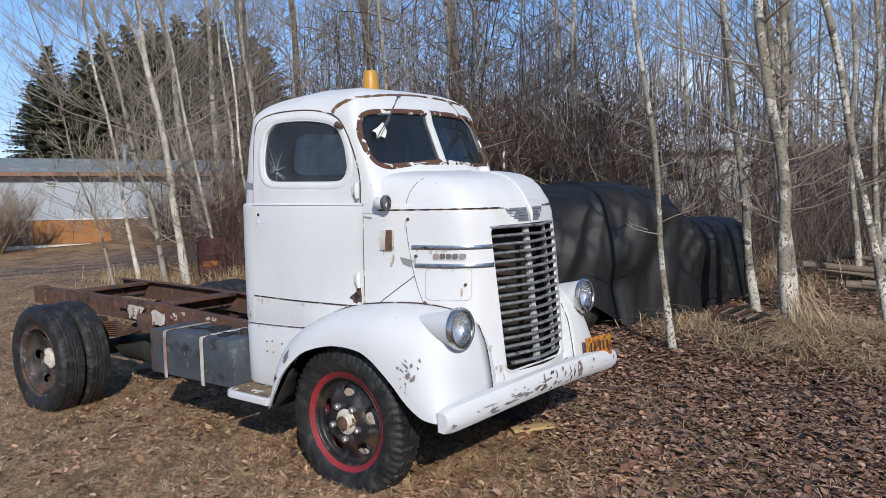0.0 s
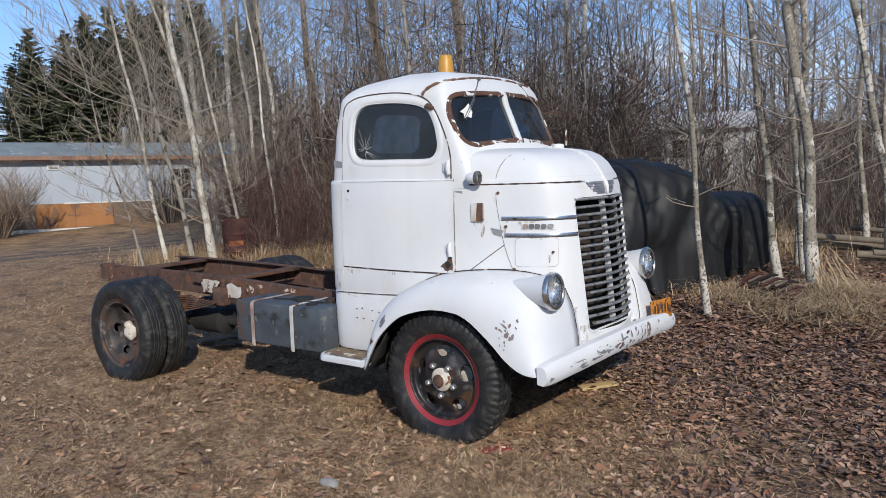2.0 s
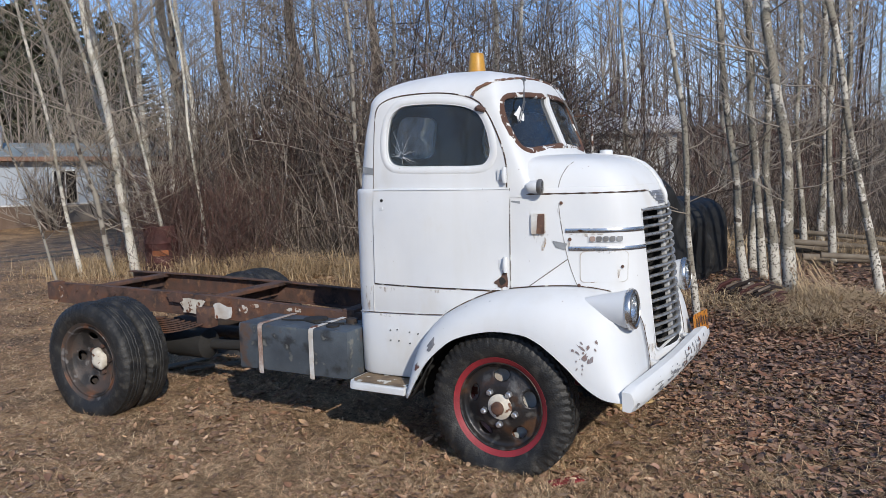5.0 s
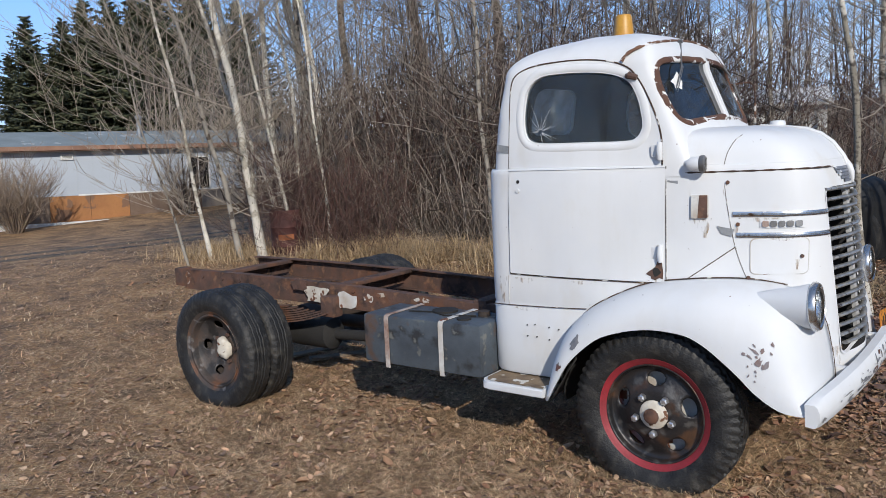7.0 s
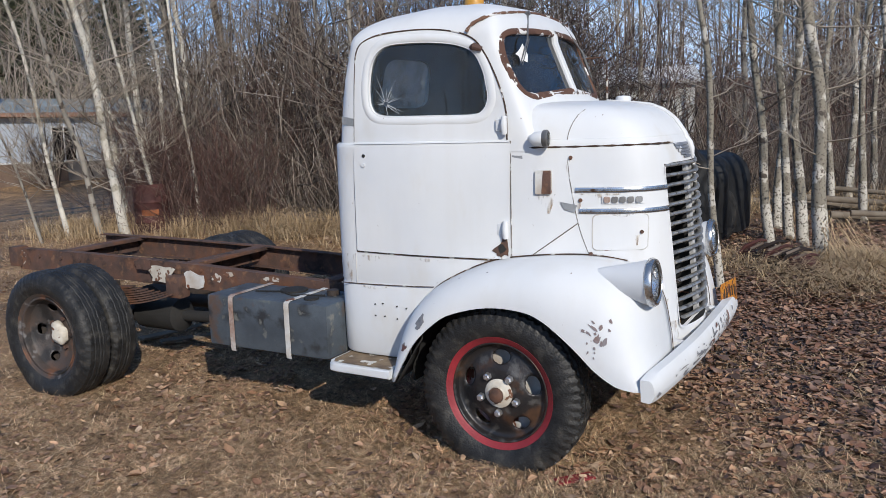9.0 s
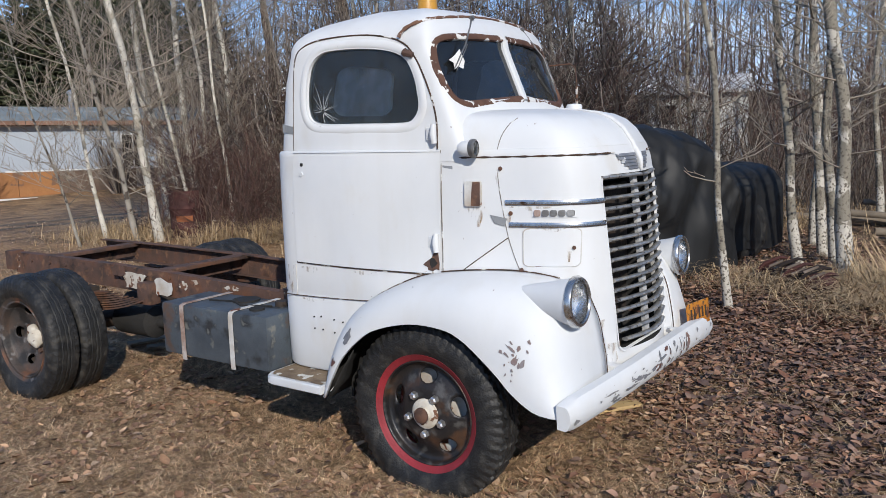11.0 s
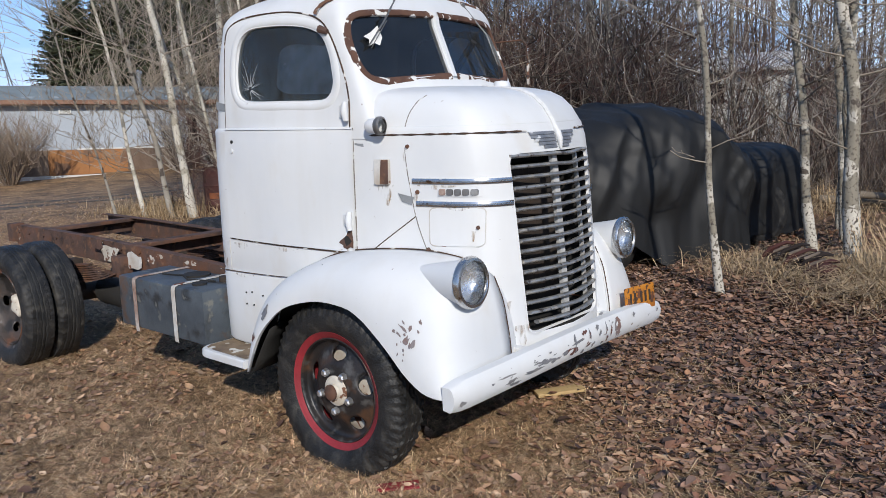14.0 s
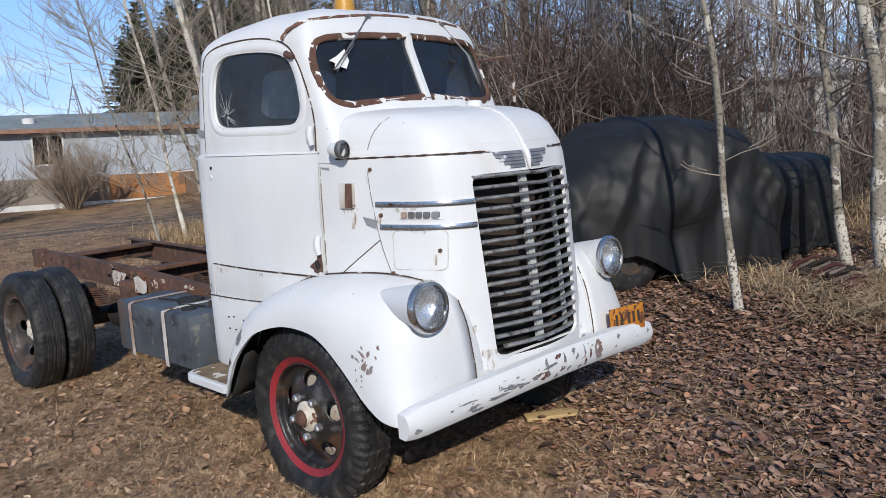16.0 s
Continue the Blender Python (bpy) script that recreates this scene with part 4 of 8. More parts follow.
    rounded_patch(bm, [(0.010, 1.572), (0.066, 1.562), (0.058, 1.648), (0.010, 1.650)], 0.02, side(s, 0.004), 4, 4)
    part("tape_patch", bm, M_grey_patch, truck, "flat grey patch", 0)
    bm = bmesh.new()
    rounded_patch(bm, [(0.275, 1.305), (0.325, 1.290), (0.338, 1.328), (0.255, 1.345)], 0.02, side(s, 0.006), 4, 4)
    part("tape_patch", bm, M_grey_patch, truck, "flat grey patch", 0)
bm = bmesh.new()
rounded_patch(bm, [(-0.978, 1.758), (-0.895, 1.745), (-0.893, 1.787), (-0.980, 1.803)], 0.02, lambda x, z: Vector((x, -cab_half(max(x, -0.93), z) + 0.09 * max(0, -0.93 - x) - 0.003, z)), 6, 3)
part("tape_patch", bm, M_grey_patch, truck, "flat grey patch on the rear pillar", 0)
bm = bmesh.new()
tube(bm, [side(-1, 0.006)(-0.205, 2.13), side(-1, 0.02)(-0.19, 2.135), side(-1, 0.012)(-0.15, 2.12)], [0.016, 0.02, 0.014], 8)
part("lamp_stub", bm, M_rust, truck, "rusty stub of a missing side lamp")

# wipers
for s in (-1, 1):
    bm = bmesh.new()
    if s < 0:
        p0, p1, p2 = Vector((-0.078, -0.212, 2.325)), Vector((-0.004, -0.395, 2.175)), Vector((0.016, -0.535, 2.045))
    else:
        p0, p1, p2 = Vector((-0.080, 0.335, 2.305)), Vector((0.004, 0.445, 2.143)), Vector((0.058, 0.475, 1.972))
    tube(bm, [p0, p1, p2], [0.006, 0.005, 0.003], 6)
    tube(bm, [p0 - Vector((0.03, 0, 0.01)), p0 + Vector((0.012, 0, 0.004))], 0.012, 8)
    tube(bm, [p1 + Vector((0.004, 0.012, 0)), p2 + Vector((0.004, 0.014, -0.01))], [0.003, 0.002], 5)
    wiper = part("wiper", bm, M_oldsteel, truck, "thin bare wiper arm")
    if s < 0:
        bm = bmesh.new()
        bm.faces.new([bm.verts.new((top_x(y, z) + dx, y, z)) for dx, y, z in ((0.016, -0.435, 2.150), (0.012, -0.488, 2.115), (0.016, -0.540, 2.092), (0.012, -0.512, 2.080), (0.018, -0.527, 2.045), (0.012, -0.490, 2.062), (0.016, -0.462, 2.050), (0.020, -0.434, 2.09))])
        part("torn_sticker", bm, M_paper, wiper, "torn white paper caught on the wiper", 0)
# beacon
bm = bmesh.new()
turned(bm, [(0.085, 0.0), (0.082, 0.012), (0.060, 0.022), (0.060, 0.035), (0.047, 0.150), (0.041, 0.160), (0.0005, 0.163)], 28, Matrix.Translation((-0.50, -0.01, 2.38)) @ Matrix.Rotation(radians(90), 4, "X"))
part("beacon", bm, M_amber, truck, "amber plastic beacon on the roof")
# mirror at the far side
bm = bmesh.new()
tube(bm, [(-0.09, 0.64, 2.11), (0.02, 0.77, 2.125), (0.045, 0.79, 2.10), (0.05, 0.80, 1.97)], 0.0045, 6)
mirror = part("mirror", bm, M_rust, truck, "small mirror on a thin rusty bent arm")
bm = bmesh.new()
box(bm, 0.043, 0.055, 0.793, 0.812, 1.86, 1.99, 0.005)
part("mirror_head", bm, M_rustpaint, mirror, "peeling white mirror head")

# bumper: a curved channel, bowed up at the middle
def bow(y):
    return 0.582 - (0.066 if y < 0 else 0.052) * (abs(y) / 0.93) ** 2


def bumper_x(y):
    """The face of the bumper; its right end is knocked back."""
    return 0.918 - (0.11 if y < 0 else 0.05) * (abs(y) / 0.93) ** 2.2


bm = bmesh.new()
rings = []
for y in np.linspace(-0.93, 0.93, 37):
    x, zc = bumper_x(y), bow(y)
    e = 0.80 if abs(y) > 0.925 else 0.96 if abs(y) > 0.87 else 1
    rings.append([Vector((x + dx, y, zc + dz * e)) for dx, dz in ((-0.05, -0.062), (-0.012, -0.068), (0.0, -0.056), (0.012, -0.018), (0.012, 0.018), (0.0, 0.055), (-0.012, 0.067), (-0.055, 0.069))])
loft(bm, rings)
bumper = part("bumper", bm, M_white, truck, "white steel bumper with scraped paint")
rng = random.Random(12)
STREAKS = [(rng.gauss(-0.1, 0.4), rng.uniform(0.465, 0.595), rng.uniform(0.004, 0.022), rng.uniform(0.002, 0.007)) for _ in range(16)]
for (y, z, w, h) in STREAKS + [t for t in ((-0.888, 0.495, 0.022, 0.016), (-0.60, 0.50, 0.045, 0.014), (-0.58, 0.475, 0.05, 0.008), (-0.40, 0.53, 0.05, 0.008), (-0.30, 0.505, 0.05, 0.012), (-0.20, 0.52, 0.06, 0.014), (-0.10, 0.545, 0.05, 0.010),
                     (-0.13, 0.50, 0.04, 0.02), (0.02, 0.56, 0.012, 0.03), (0.05, 0.49, 0.02, 0.014), (0.10, 0.58, 0.02, 0.016), (0.0, 0.50, 0.03, 0.01), (0.315, 0.565, 0.034, 0.054), (0.322, 0.50, 0.034, 0.054), (-0.46, 0.500, 0.085, 0.010), (-0.36, 0.515, 0.06, 0.012), (-0.62, 0.535, 0.06, 0.005), (-0.12, 0.575, 0.012, 0.035), (-0.03, 0.585, 0.03, 0.012), (0.19, 0.55, 0.010, 0.04), (0.24, 0.53, 0.012, 0.03), (0.20, 0.49, 0.014, 0.02),
                     (0.52, 0.57, 0.02, 0.014), (0.86, 0.55, 0.016, 0.012), (-0.33, 0.56, 0.012, 0.006), (-0.05, 0.47, 0.02, 0.01), (-0.45, 0.55, 0.008, 0.008), (-0.72, 0.53, 0.01, 0.006), (0.12, 0.545, 0.014, 0.02))]:
    if abs(y) > 0.9:
        continue
    bm = bmesh.new()
    vs = []
    for a in np.linspace(0, 2 * math.pi, 16, endpoint=False):
        yy, zz = y + w * math.cos(a) * rng.uniform(0.4, 1.25), bow(y) + (z - 0.527) * 0.8 + h * math.sin(a) * rng.uniform(0.3, 1.25) + 0.35 * h * math.cos(a)
        dx = float(np.interp(zz - bow(yy), [-0.068, -0.056, -0.018, 0.018, 0.055, 0.067], [-0.012, 0.0, 0.012, 0.012, 0.0, -0.012]))
        zz = min(max(zz, bow(yy) - 0.058), bow(yy) + 0.056)
        vs.append(bm.verts.new((bumper_x(yy) + dx + 0.003, yy, zz)))
    bm.faces.new(vs)
    part("paint_scrape", bm, M_chip if h > 0.05 else M_greychip, bumper, "rust-brown scrape" if h > 0.05 else "grey paint scrape", 0)
for s in (-1, 1):
    bm = bmesh.new()
    box(bm, 0.70, 0.90, s * 0.40 - 0.03, s * 0.40 + 0.03, 0.55, 0.625, 0.008)
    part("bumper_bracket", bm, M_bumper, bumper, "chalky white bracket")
    # black block drawn as the shaded slot beside the bracket
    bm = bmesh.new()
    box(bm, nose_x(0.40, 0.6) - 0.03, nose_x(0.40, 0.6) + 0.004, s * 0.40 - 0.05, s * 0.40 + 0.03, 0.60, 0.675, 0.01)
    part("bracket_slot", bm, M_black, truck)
bm = bmesh.new()
PL = pose(0.862, 0.695, 0.652, 0, -6, -9) @ Matrix.Scale(0.88, 4)
box(bm, -0.004, 0.004, -0.155, 0.155, -0.08, 0.08, 0.003, PL)
plate = part("number_plate", bm, M_plate, truck, "rusty orange plate with dark bars")
for k, y in enumerate((-0.10, -0.055, 0.01, 0.055, 0.10)):
    bm = bmesh.new()
    box(bm, 0.004, 0.007, y - 0.010, y + 0.010, -0.03, 0.04, 0.001, PL)
    part("plain_bar", bm, M_ink, plate)

# steps below the doors
for s in (-1, 1):
    bm = bmesh.new()
    ol = [(-1.03, 0.68), (-1.03, 0.885), (-1.005, 0.928), (-0.96, 0.942), (-0.66, 0.946), (-0.605, 0.946), (-0.605, 0.68)]
    loft(bm, [[Vector((x, s * (y - e), z)) for x, y in ol] for z, e in ((0.395, 0.006), (0.40, 0), (0.435, 0), (0.442, 0.006))])
    step = part("step", bm, M_white, truck, "white step with worn bare top")
    bm = bmesh.new()
    bm.faces.new([bm.verts.new((x, s * (y - 0.012), 0.446)) for x, y in [(-1.015, 0.69), (-1.015, 0.875), (-0.99, 0.918), (-0.95, 0.929), (-0.66, 0.934), (-0.615, 0.934), (-0.615, 0.69)]])
    part("step_top", bm, M_stepwood, step, "bare peeling step top", 0)

# splash panels behind the front wheels: black for shade, and stop a light leak
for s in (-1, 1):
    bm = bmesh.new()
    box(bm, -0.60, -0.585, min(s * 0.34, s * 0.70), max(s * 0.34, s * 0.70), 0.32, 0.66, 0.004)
    part("splash_panel", bm, M_black, truck, "black splash panel behind the front wheel, shade in its colour")
# black sheets added inside the fenders' rear ends, as shade over sunlit white
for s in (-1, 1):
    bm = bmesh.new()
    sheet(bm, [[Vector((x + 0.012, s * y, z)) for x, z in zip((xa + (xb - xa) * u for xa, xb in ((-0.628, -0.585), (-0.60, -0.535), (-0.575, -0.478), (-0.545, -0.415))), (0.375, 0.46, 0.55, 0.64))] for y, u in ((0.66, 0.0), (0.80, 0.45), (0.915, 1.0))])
    shade_sheet = part("fender_liner", bm, M_black, truck, "added black sheet standing for shade behind the front wheel")
    so = shade_sheet.modifiers.new("thick", "SOLIDIFY")
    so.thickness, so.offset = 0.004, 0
# rivet holes in the lower cab corner
for x, z in ((-0.80, 0.755), (-0.75, 0.762), (-0.66, 0.752), (-0.60, 0.745), (-0.80, 0.69), (-0.74, 0.69), (-0.66, 0.68)):
    bm = bmesh.new()
    h = side(-1, 0.004)(x, z)
    tube(bm, [h + Vector((0, 0.01, 0)), h], 0.0042, 6)
    part("rivet_hole", bm, M_black, truck)

# fuel tank
bm = bmesh.new()
box(bm, -1.975, -1.06, -0.865, -0.485, 0.425, 0.745, 0.022)
tank = part("fuel_tank", bm, M_tank, truck, "blue-grey steel fuel tank with two white straps")
for x in (-1.775, -1.345):
    bm = bmesh.new()
    path = [(-0.48, 0.752), (-0.845, 0.752), (-0.868, 0.742), (-0.873, 0.72), (-0.873, 0.425), (-0.870, 0.405)]
    rows = [[Vector((x + dx, y - (0.0 if y > -0.85 else 0.001), z)) for y, z in path] for dx in (-0.017, 0.017)]
    sheet(bm, rows)
    st = part("tank_strap", bm, M_strap if x > -1.5 else M_straprust, tank, "white strap, rusty at the foot" if x > -1.5 else "strap rusted brown down its front", 0)
    so = st.modifiers.new("thick", "SOLIDIFY")
    so.thickness = 0.004
for x, y, r, h in ((-1.20, -0.60, 0.04, 0.03), (-1.50, -0.60, 0.085, 0.012), (-1.25, -0.75, 0.045, 0.012)):
    bm = bmesh.new()
    tube(bm, [(x, y, 0.74), (x, y, 0.745 + h)], r, 20)
    part("tank_cap", bm, M_black if h < 0.02 else M_under, tank, "black cap")
bm = bmesh.new()
tube(bm, [(-1.72, -0.70, 0.748), (-1.55, -0.66, 0.75), (-1.42, -0.72, 0.75), (-1.22, -0.66, 0.752)], 0.006, 6)
part("fuel_line", bm, M_black, tank)


# chassis rails: channels, narrower ahead
def channel(bm, pts, h, fl, s, t=0.008):
    """A C-section along pts (x, y, z of the top), open to the inside."""
    rings = []
    for x, y, z in pts:
        rings.append([Vector((x, y + s * a, z - b)) for a, b in ((0, 0), (0, h), (-fl, h), (-fl, h - t), (-t, h - t), (-t, t), (-fl, t), (-fl, 0))])
    loft(bm, rings)


for s in (-1, 1):
    bm = bmesh.new()
    channel(bm, [(-4.43, s * 0.425, 0.832), (-3.6, s * 0.425, 0.832), (-2.5, s * 0.425, 0.815), (-1.4, s * 0.425, 0.775), (-0.4, s * 0.39, 0.76), (0.70, s * 0.38, 0.72)], 0.17, 0.065, s)
    rail = part("chassis_rail", bm, M_rust, truck, "rusty brown chassis rail", 20)
    if s < 0:
        for x0, x1, z0, z1 in ((-3.05, -2.95, 0.76, 0.825), (-2.36, -2.26, 0.70, 0.77), (-2.24, -2.14, 0.745, 0.79), (-1.9, -1.75, 0.74, 0.78), (-4.42, -4.34, 0.70, 0.82)):
            bm = bmesh.new()
            rng = random.Random(int(-x0 * 100))
            n = 18
            bm.faces.new([bm.verts.new(((x0 + x1) / 2 + (x1 - x0) / 2 * math.cos(a) * rng.uniform(0.65, 1.1), -0.4275, (z0 + z1) / 2 + (z1 - z0) / 2 * math.sin(a) * rng.uniform(0.6, 1.05))) for a in np.linspace(0, 2 * math.pi, n, endpoint=False)])
            part("paint_remnant", bm, M_rustpaint, rail, "flaking white paint on rust", 0)
    for x in (-4.36, -4.18, -3.92, -3.7, -2.95, -2.7, -2.45):
        bm = bmesh.new()
        tube(bm, [(x, s * 0.42, 0.78), (x, s * 0.437, 0.78)], 0.016, 6)
        part("rivet", bm, M_rust, rail)
for x, w, dz in ((-3.98, 0.05, 0.0), (-2.60, 0.06, -0.008), (-1.35, 0.05, -0.03)):
    bm = bmesh.new()
    box(bm, x - w, x + w, -0.42, 0.42, 0.795 + dz, 0.825 + dz, 0.006)
    box(bm, x - w, x - w + 0.01, -0.42, 0.42, 0.70 + dz, 0.80 + dz)
    part("cross_member", bm, M_rust, truck, "rusty cross member", 20)
# hitch plate and bits at the rear end
bm = bmesh.new()
box(bm, -4.50, -4.40, -0.47, -0.36, 0.69, 0.845, 0.01)
part("rear_bracket", bm, M_rust, truck, "rusty rear bracket")
# torn gusset plates on the rail
for seed, c, w, hgt, dy, m_, lab in ((1, (-2.79, 0.742), 0.155, 0.068, 0.03, M_hub, "torn rusty gusset with flaking cream paint"), (2, (-2.51, 0.705), 0.10, 0.072, 0.02, M_strap, "loose white plate hanging from the rail"),
                                     (3, (-2.97, 0.80), 0.10, 0.045, 0.025, M_rust, "bent rusty bracket")):
    rng = random.Random(seed)
    edge = []
    for a in np.linspace(0, 2 * math.pi, 15, endpoint=False):
        k = rng.uniform(0.65, 1.05)
        edge.append((c[0] + w * k * math.copysign(abs(math.cos(a)) ** 0.6, math.cos(a)), c[1] + hgt * k * math.copysign(abs(math.sin(a)) ** 0.6, math.sin(a))))
    bm = bmesh.new()
    loft(bm, [[Vector((x, -0.43 - dy * (1 + 0.6 * math.sin(9 * x + seed)) - o, z)) for x, z in edge] for o in (0.0, 0.006)])
    part("gusset_plate", bm, m_, truck, lab, 20)
# springs, axles, drive line
for s in (-1, 1):
    spring = None
    for k in range(8):
        ln = 0.66 - 0.06 * k
        bm = bmesh.new()
        rings = []
        for x in np.linspace(-ln, ln, 13):
            z = 0.50 + 0.017 * k + 0.115 * (x / 0.66) ** 2 - (0.03 if k > 5 else 0) * 0
            rings.append([Vector((-3.30 + x, s * 0.50 + dy, z + dz)) for dy, dz in ((-0.035, -0.006), (0.035, -0.006), (0.035, 0.006), (-0.035, 0.006))])
        loft(bm, rings)
        if k:
            part("spring_leaf", bm, M_rust, spring, "", 20)
        else:
            spring = part("leaf_spring", bm, M_rust, truck, "rusty leaf spring pack", 20)
    bm = bmesh.new()
    box(bm, -3.36, -3.24, s * 0.50 - 0.05, s * 0.50 + 0.05, 0.40, 0.66, 0.01)
    part("spring_clamp", bm, M_under, spring)
    bm = bmesh.new()
    box(bm, -2.72, -2.58, s * 0.46 - 0.05, s * 0.46 + 0.05, 0.58, 0.74, 0.02)
    part("spring_hanger", bm, M_rust, spring, "rusty spring hanger")
bm = bmesh.new()
tube(bm, [(-3.30, -0.80, 0.385), (-3.30, -0.2, 0.385), (-3.30, -0.14, 0.385), (-3.30, 0.14, 0.385), (-3.30, 0.2, 0.385), (-3.30, 0.80, 0.385)], [0.06, 0.07, 0.17, 0.17, 0.07, 0.06], 20)
part("rear_axle", bm, M_under, truck, "greasy dark rear axle")
bm = bmesh.new()
tube(bm, [(-3.20, 0, 0.42), (-1.4, 0, 0.50), (-0.6, 0, 0.56)], [0.05, 0.05, 0.09], 14)
part("drive_shaft", bm, M_under, truck, "dark drive shaft")
bm = bmesh.new()
tube(bm, [(-0.9, 0.12, 0.45), (-1.8, 0.20, 0.42), (-2.3, 0.22, 0.40), (-2.9, 0.26, 0.44)], 0.035, 10)
tube(bm, [(-2.3, 0.22, 0.40), (-2.6, 0.24, 0.42)], 0.09, 14)
part("exhaust_pipe", bm, M_under, truck, "rusty exhaust pipe")
# black cylinder and pipe in the gap between rear wheels and tank
bm = bmesh.new()
tube(bm, [(-3.20, -0.30, 0.40), (-3.17, -0.30, 0.40), (-2.80, -0.30, 0.40), (-2.76, -0.30, 0.40)], [0.05, 0.12, 0.12, 0.05], 18)
tube(bm, [(-2.77, -0.30, 0.40), (-1.2, -0.25, 0.46)], 0.04, 10)
part("muffler", bm, M_black, truck, "black muffler below the rail")
bm = bmesh.new()
tube(bm, [(0, -0.66, 0.37), (0, -0.4, 0.33), (0, 0.4, 0.33), (0, 0.66, 0.37)], [0.05, 0.045, 0.045, 0.05], 12)
part("front_axle", bm, M_under, truck, "dark front axle")
bm = bmesh.new()
box(bm, -0.95, 0.55, -0.36, 0.36, 0.44, 0.80, 0.04)
part("engine_mass", bm, M_under, truck, "dark engine and gearbox under the cab")

bm = bmesh.new()
turned(bm, [(0.042, -0.03), (0.042, 0.012), (0.036, 0.02), (0.0005, 0.024)], 20, Matrix.Translation((0.373, 0.072, 1.845)) @ Matrix.Rotation(radians(90), 4, "X"))
part("filler_cap", bm, M_white, truck, "small white filler cap on the hood")

# seat, dash and wheel inside
bm = bmesh.new()
box(bm, -0.98, -0.40, -0.60, 0.60, 1.15, 1.36, 0.05)
box(bm, -1.02, -0.86, -0.60, 0.60, 1.32, 1.74, 0.05, pose(0, 0, 0, 0, -3, 0))
part("bench_seat", bm, M_seat, truck, "dark worn bench seat")
bm = bmesh.new()
box(bm, -0.12, -0.03, -0.60, 0.60, 1.45, 1.78, 0.03)
part("dashboard", bm, M_inside, truck, "dark dashboard")
bm = bmesh.new()
sw = Matrix.Translation((-0.33, 0.33, 1.72)) @ pose(0, 0, 0, 0, -55, 0)
tube(bm, [sw @ Vector((0, 0.20 * math.cos(a), 0.20 * math.sin(a))) for a in np.linspace(0, 2 * math.pi, 33)], 0.013, 8, False)
for a in (0.5, 2.6, 4.7):
    tube(bm, [sw @ Vector((0, 0, 0)), sw @ Vector((0, 0.2 * math.cos(a), 0.2 * math.sin(a)))], 0.008, 6)
tube(bm, [sw @ Vector((0, 0, 0)), sw @ Vector((0.5, 0, -0.05))], 0.02, 8)
part("steering_wheel", bm, M_black, truck, "black steering wheel")


# wheels
def wheel(x, y, hub_z, s, kind, disc_mat, rim_mat, faced=1, seed=0):
    """One wheel; s: the side it faces. The tyre is pressed flat where it meets the ground."""
    yo = y
    n = 240

    def P(r, a, k, dr=0.0):
        t = 2 * math.pi * (k + seed * 0.37) / n
        if kind == "rear" and 0.437 < r < 0.4395:
            r = 0.447
        p = Vector((x + (r + dr) * math.cos(t), yo + s * a, hub_z + (r + dr) * math.sin(t)))
        floor_z = LEAN_Y * p.y - 0.012
        low = floor_z + 0.10
        if p.z < low and r > 0.30:
            w = min(1, (low - p.z) / 0.16)
            p.y += (1 if a > 0 else -1) * s * 0.035 * w * min(1, abs(a) / 0.08)
        p.z = max(p.z, floor_z)
        return p

    prof = [(0.288, -0.075), (0.305, -0.088), (0.34, -0.103), (0.375, -0.106), (0.405, -0.10), (0.425, -0.092), (0.428, -0.088), (0.446, -0.078), (0.450, -0.058), (0.438, -0.054), (0.438, -0.048),
            (0.452, -0.044), (0.452, -0.020), (0.439, -0.016), (0.439, -0.010), (0.453, -0.006), (0.453, 0.006), (0.439, 0.010), (0.439, 0.016), (0.452, 0.020), (0.452, 0.044), (0.438, 0.048), (0.438, 0.054),
            (0.450, 0.058), (0.446, 0.078), (0.428, 0.088), (0.425, 0.092), (0.405, 0.10), (0.375, 0.106), (0.34, 0.103), (0.305, 0.088), (0.288, 0.075)]
    bm = bmesh.new()
    lug = 0.010 if kind == "front" else 0.004
    zig = 0.006 if kind == "front" else 0.0016
    rings = []
    for r, a in prof:
        ring = []
        for k in range(n):
            shoulder = 0.405 <= r <= 0.4505 and abs(a) > 0.055
            dr = -lug if shoulder and k % 4 < 2 else 0.0
            aa = a + (zig * (1 if (k // 4) % 2 else -1) if abs(a) < 0.05 else 0)
            ring.append(P(r, aa, k, dr))
        rings.append(ring)
    sheet(bm, rings, close_u=True)
    tyre_me = finish(bm, 35)
    # rim and disc
    bm = bmesh.new()

    def Q(r, a, k, m=96):
        t = 2 * math.pi * k / m
        return Vector((x + r * math.cos(t), yo + s * a, hub_z + r * math.sin(t)))

    if kind == "front":
        dish = [(0.266, 0.0705), (0.261, 0.066), (0.257, 0.055), (0.255, 0.040), (0.250, 0.034), (0.240, 0.028), (0.226, 0.026), (0.214, 0.028), (0.20, 0.034), (0.187, 0.040), (0.174, 0.046), (0.161, 0.052), (0.148, 0.058), (0.14, 0.062), (0.132, 0.066), (0.12, 0.068), (0.06, 0.068), (0.03, 0.068)]
        hr, hw, hh, rot = 0.187, 0.035, 0.050, 0.30
    else:
        dish = [(0.274, 0.0745), (0.264, 0.070), (0.257, 0.055), (0.255, 0.030), (0.250, 0.020), (0.236, 0.008), (0.226, -0.001), (0.214, -0.008), (0.20, -0.016), (0.187, -0.024), (0.174, -0.031), (0.161, -0.038), (0.148, -0.043), (0.14, -0.046), (0.132, -0.048), (0.12, -0.049), (0.06, -0.049), (0.03, -0.049)]
        hr, hw, hh, rot = 0.187, 0.030, 0.040, 0.55
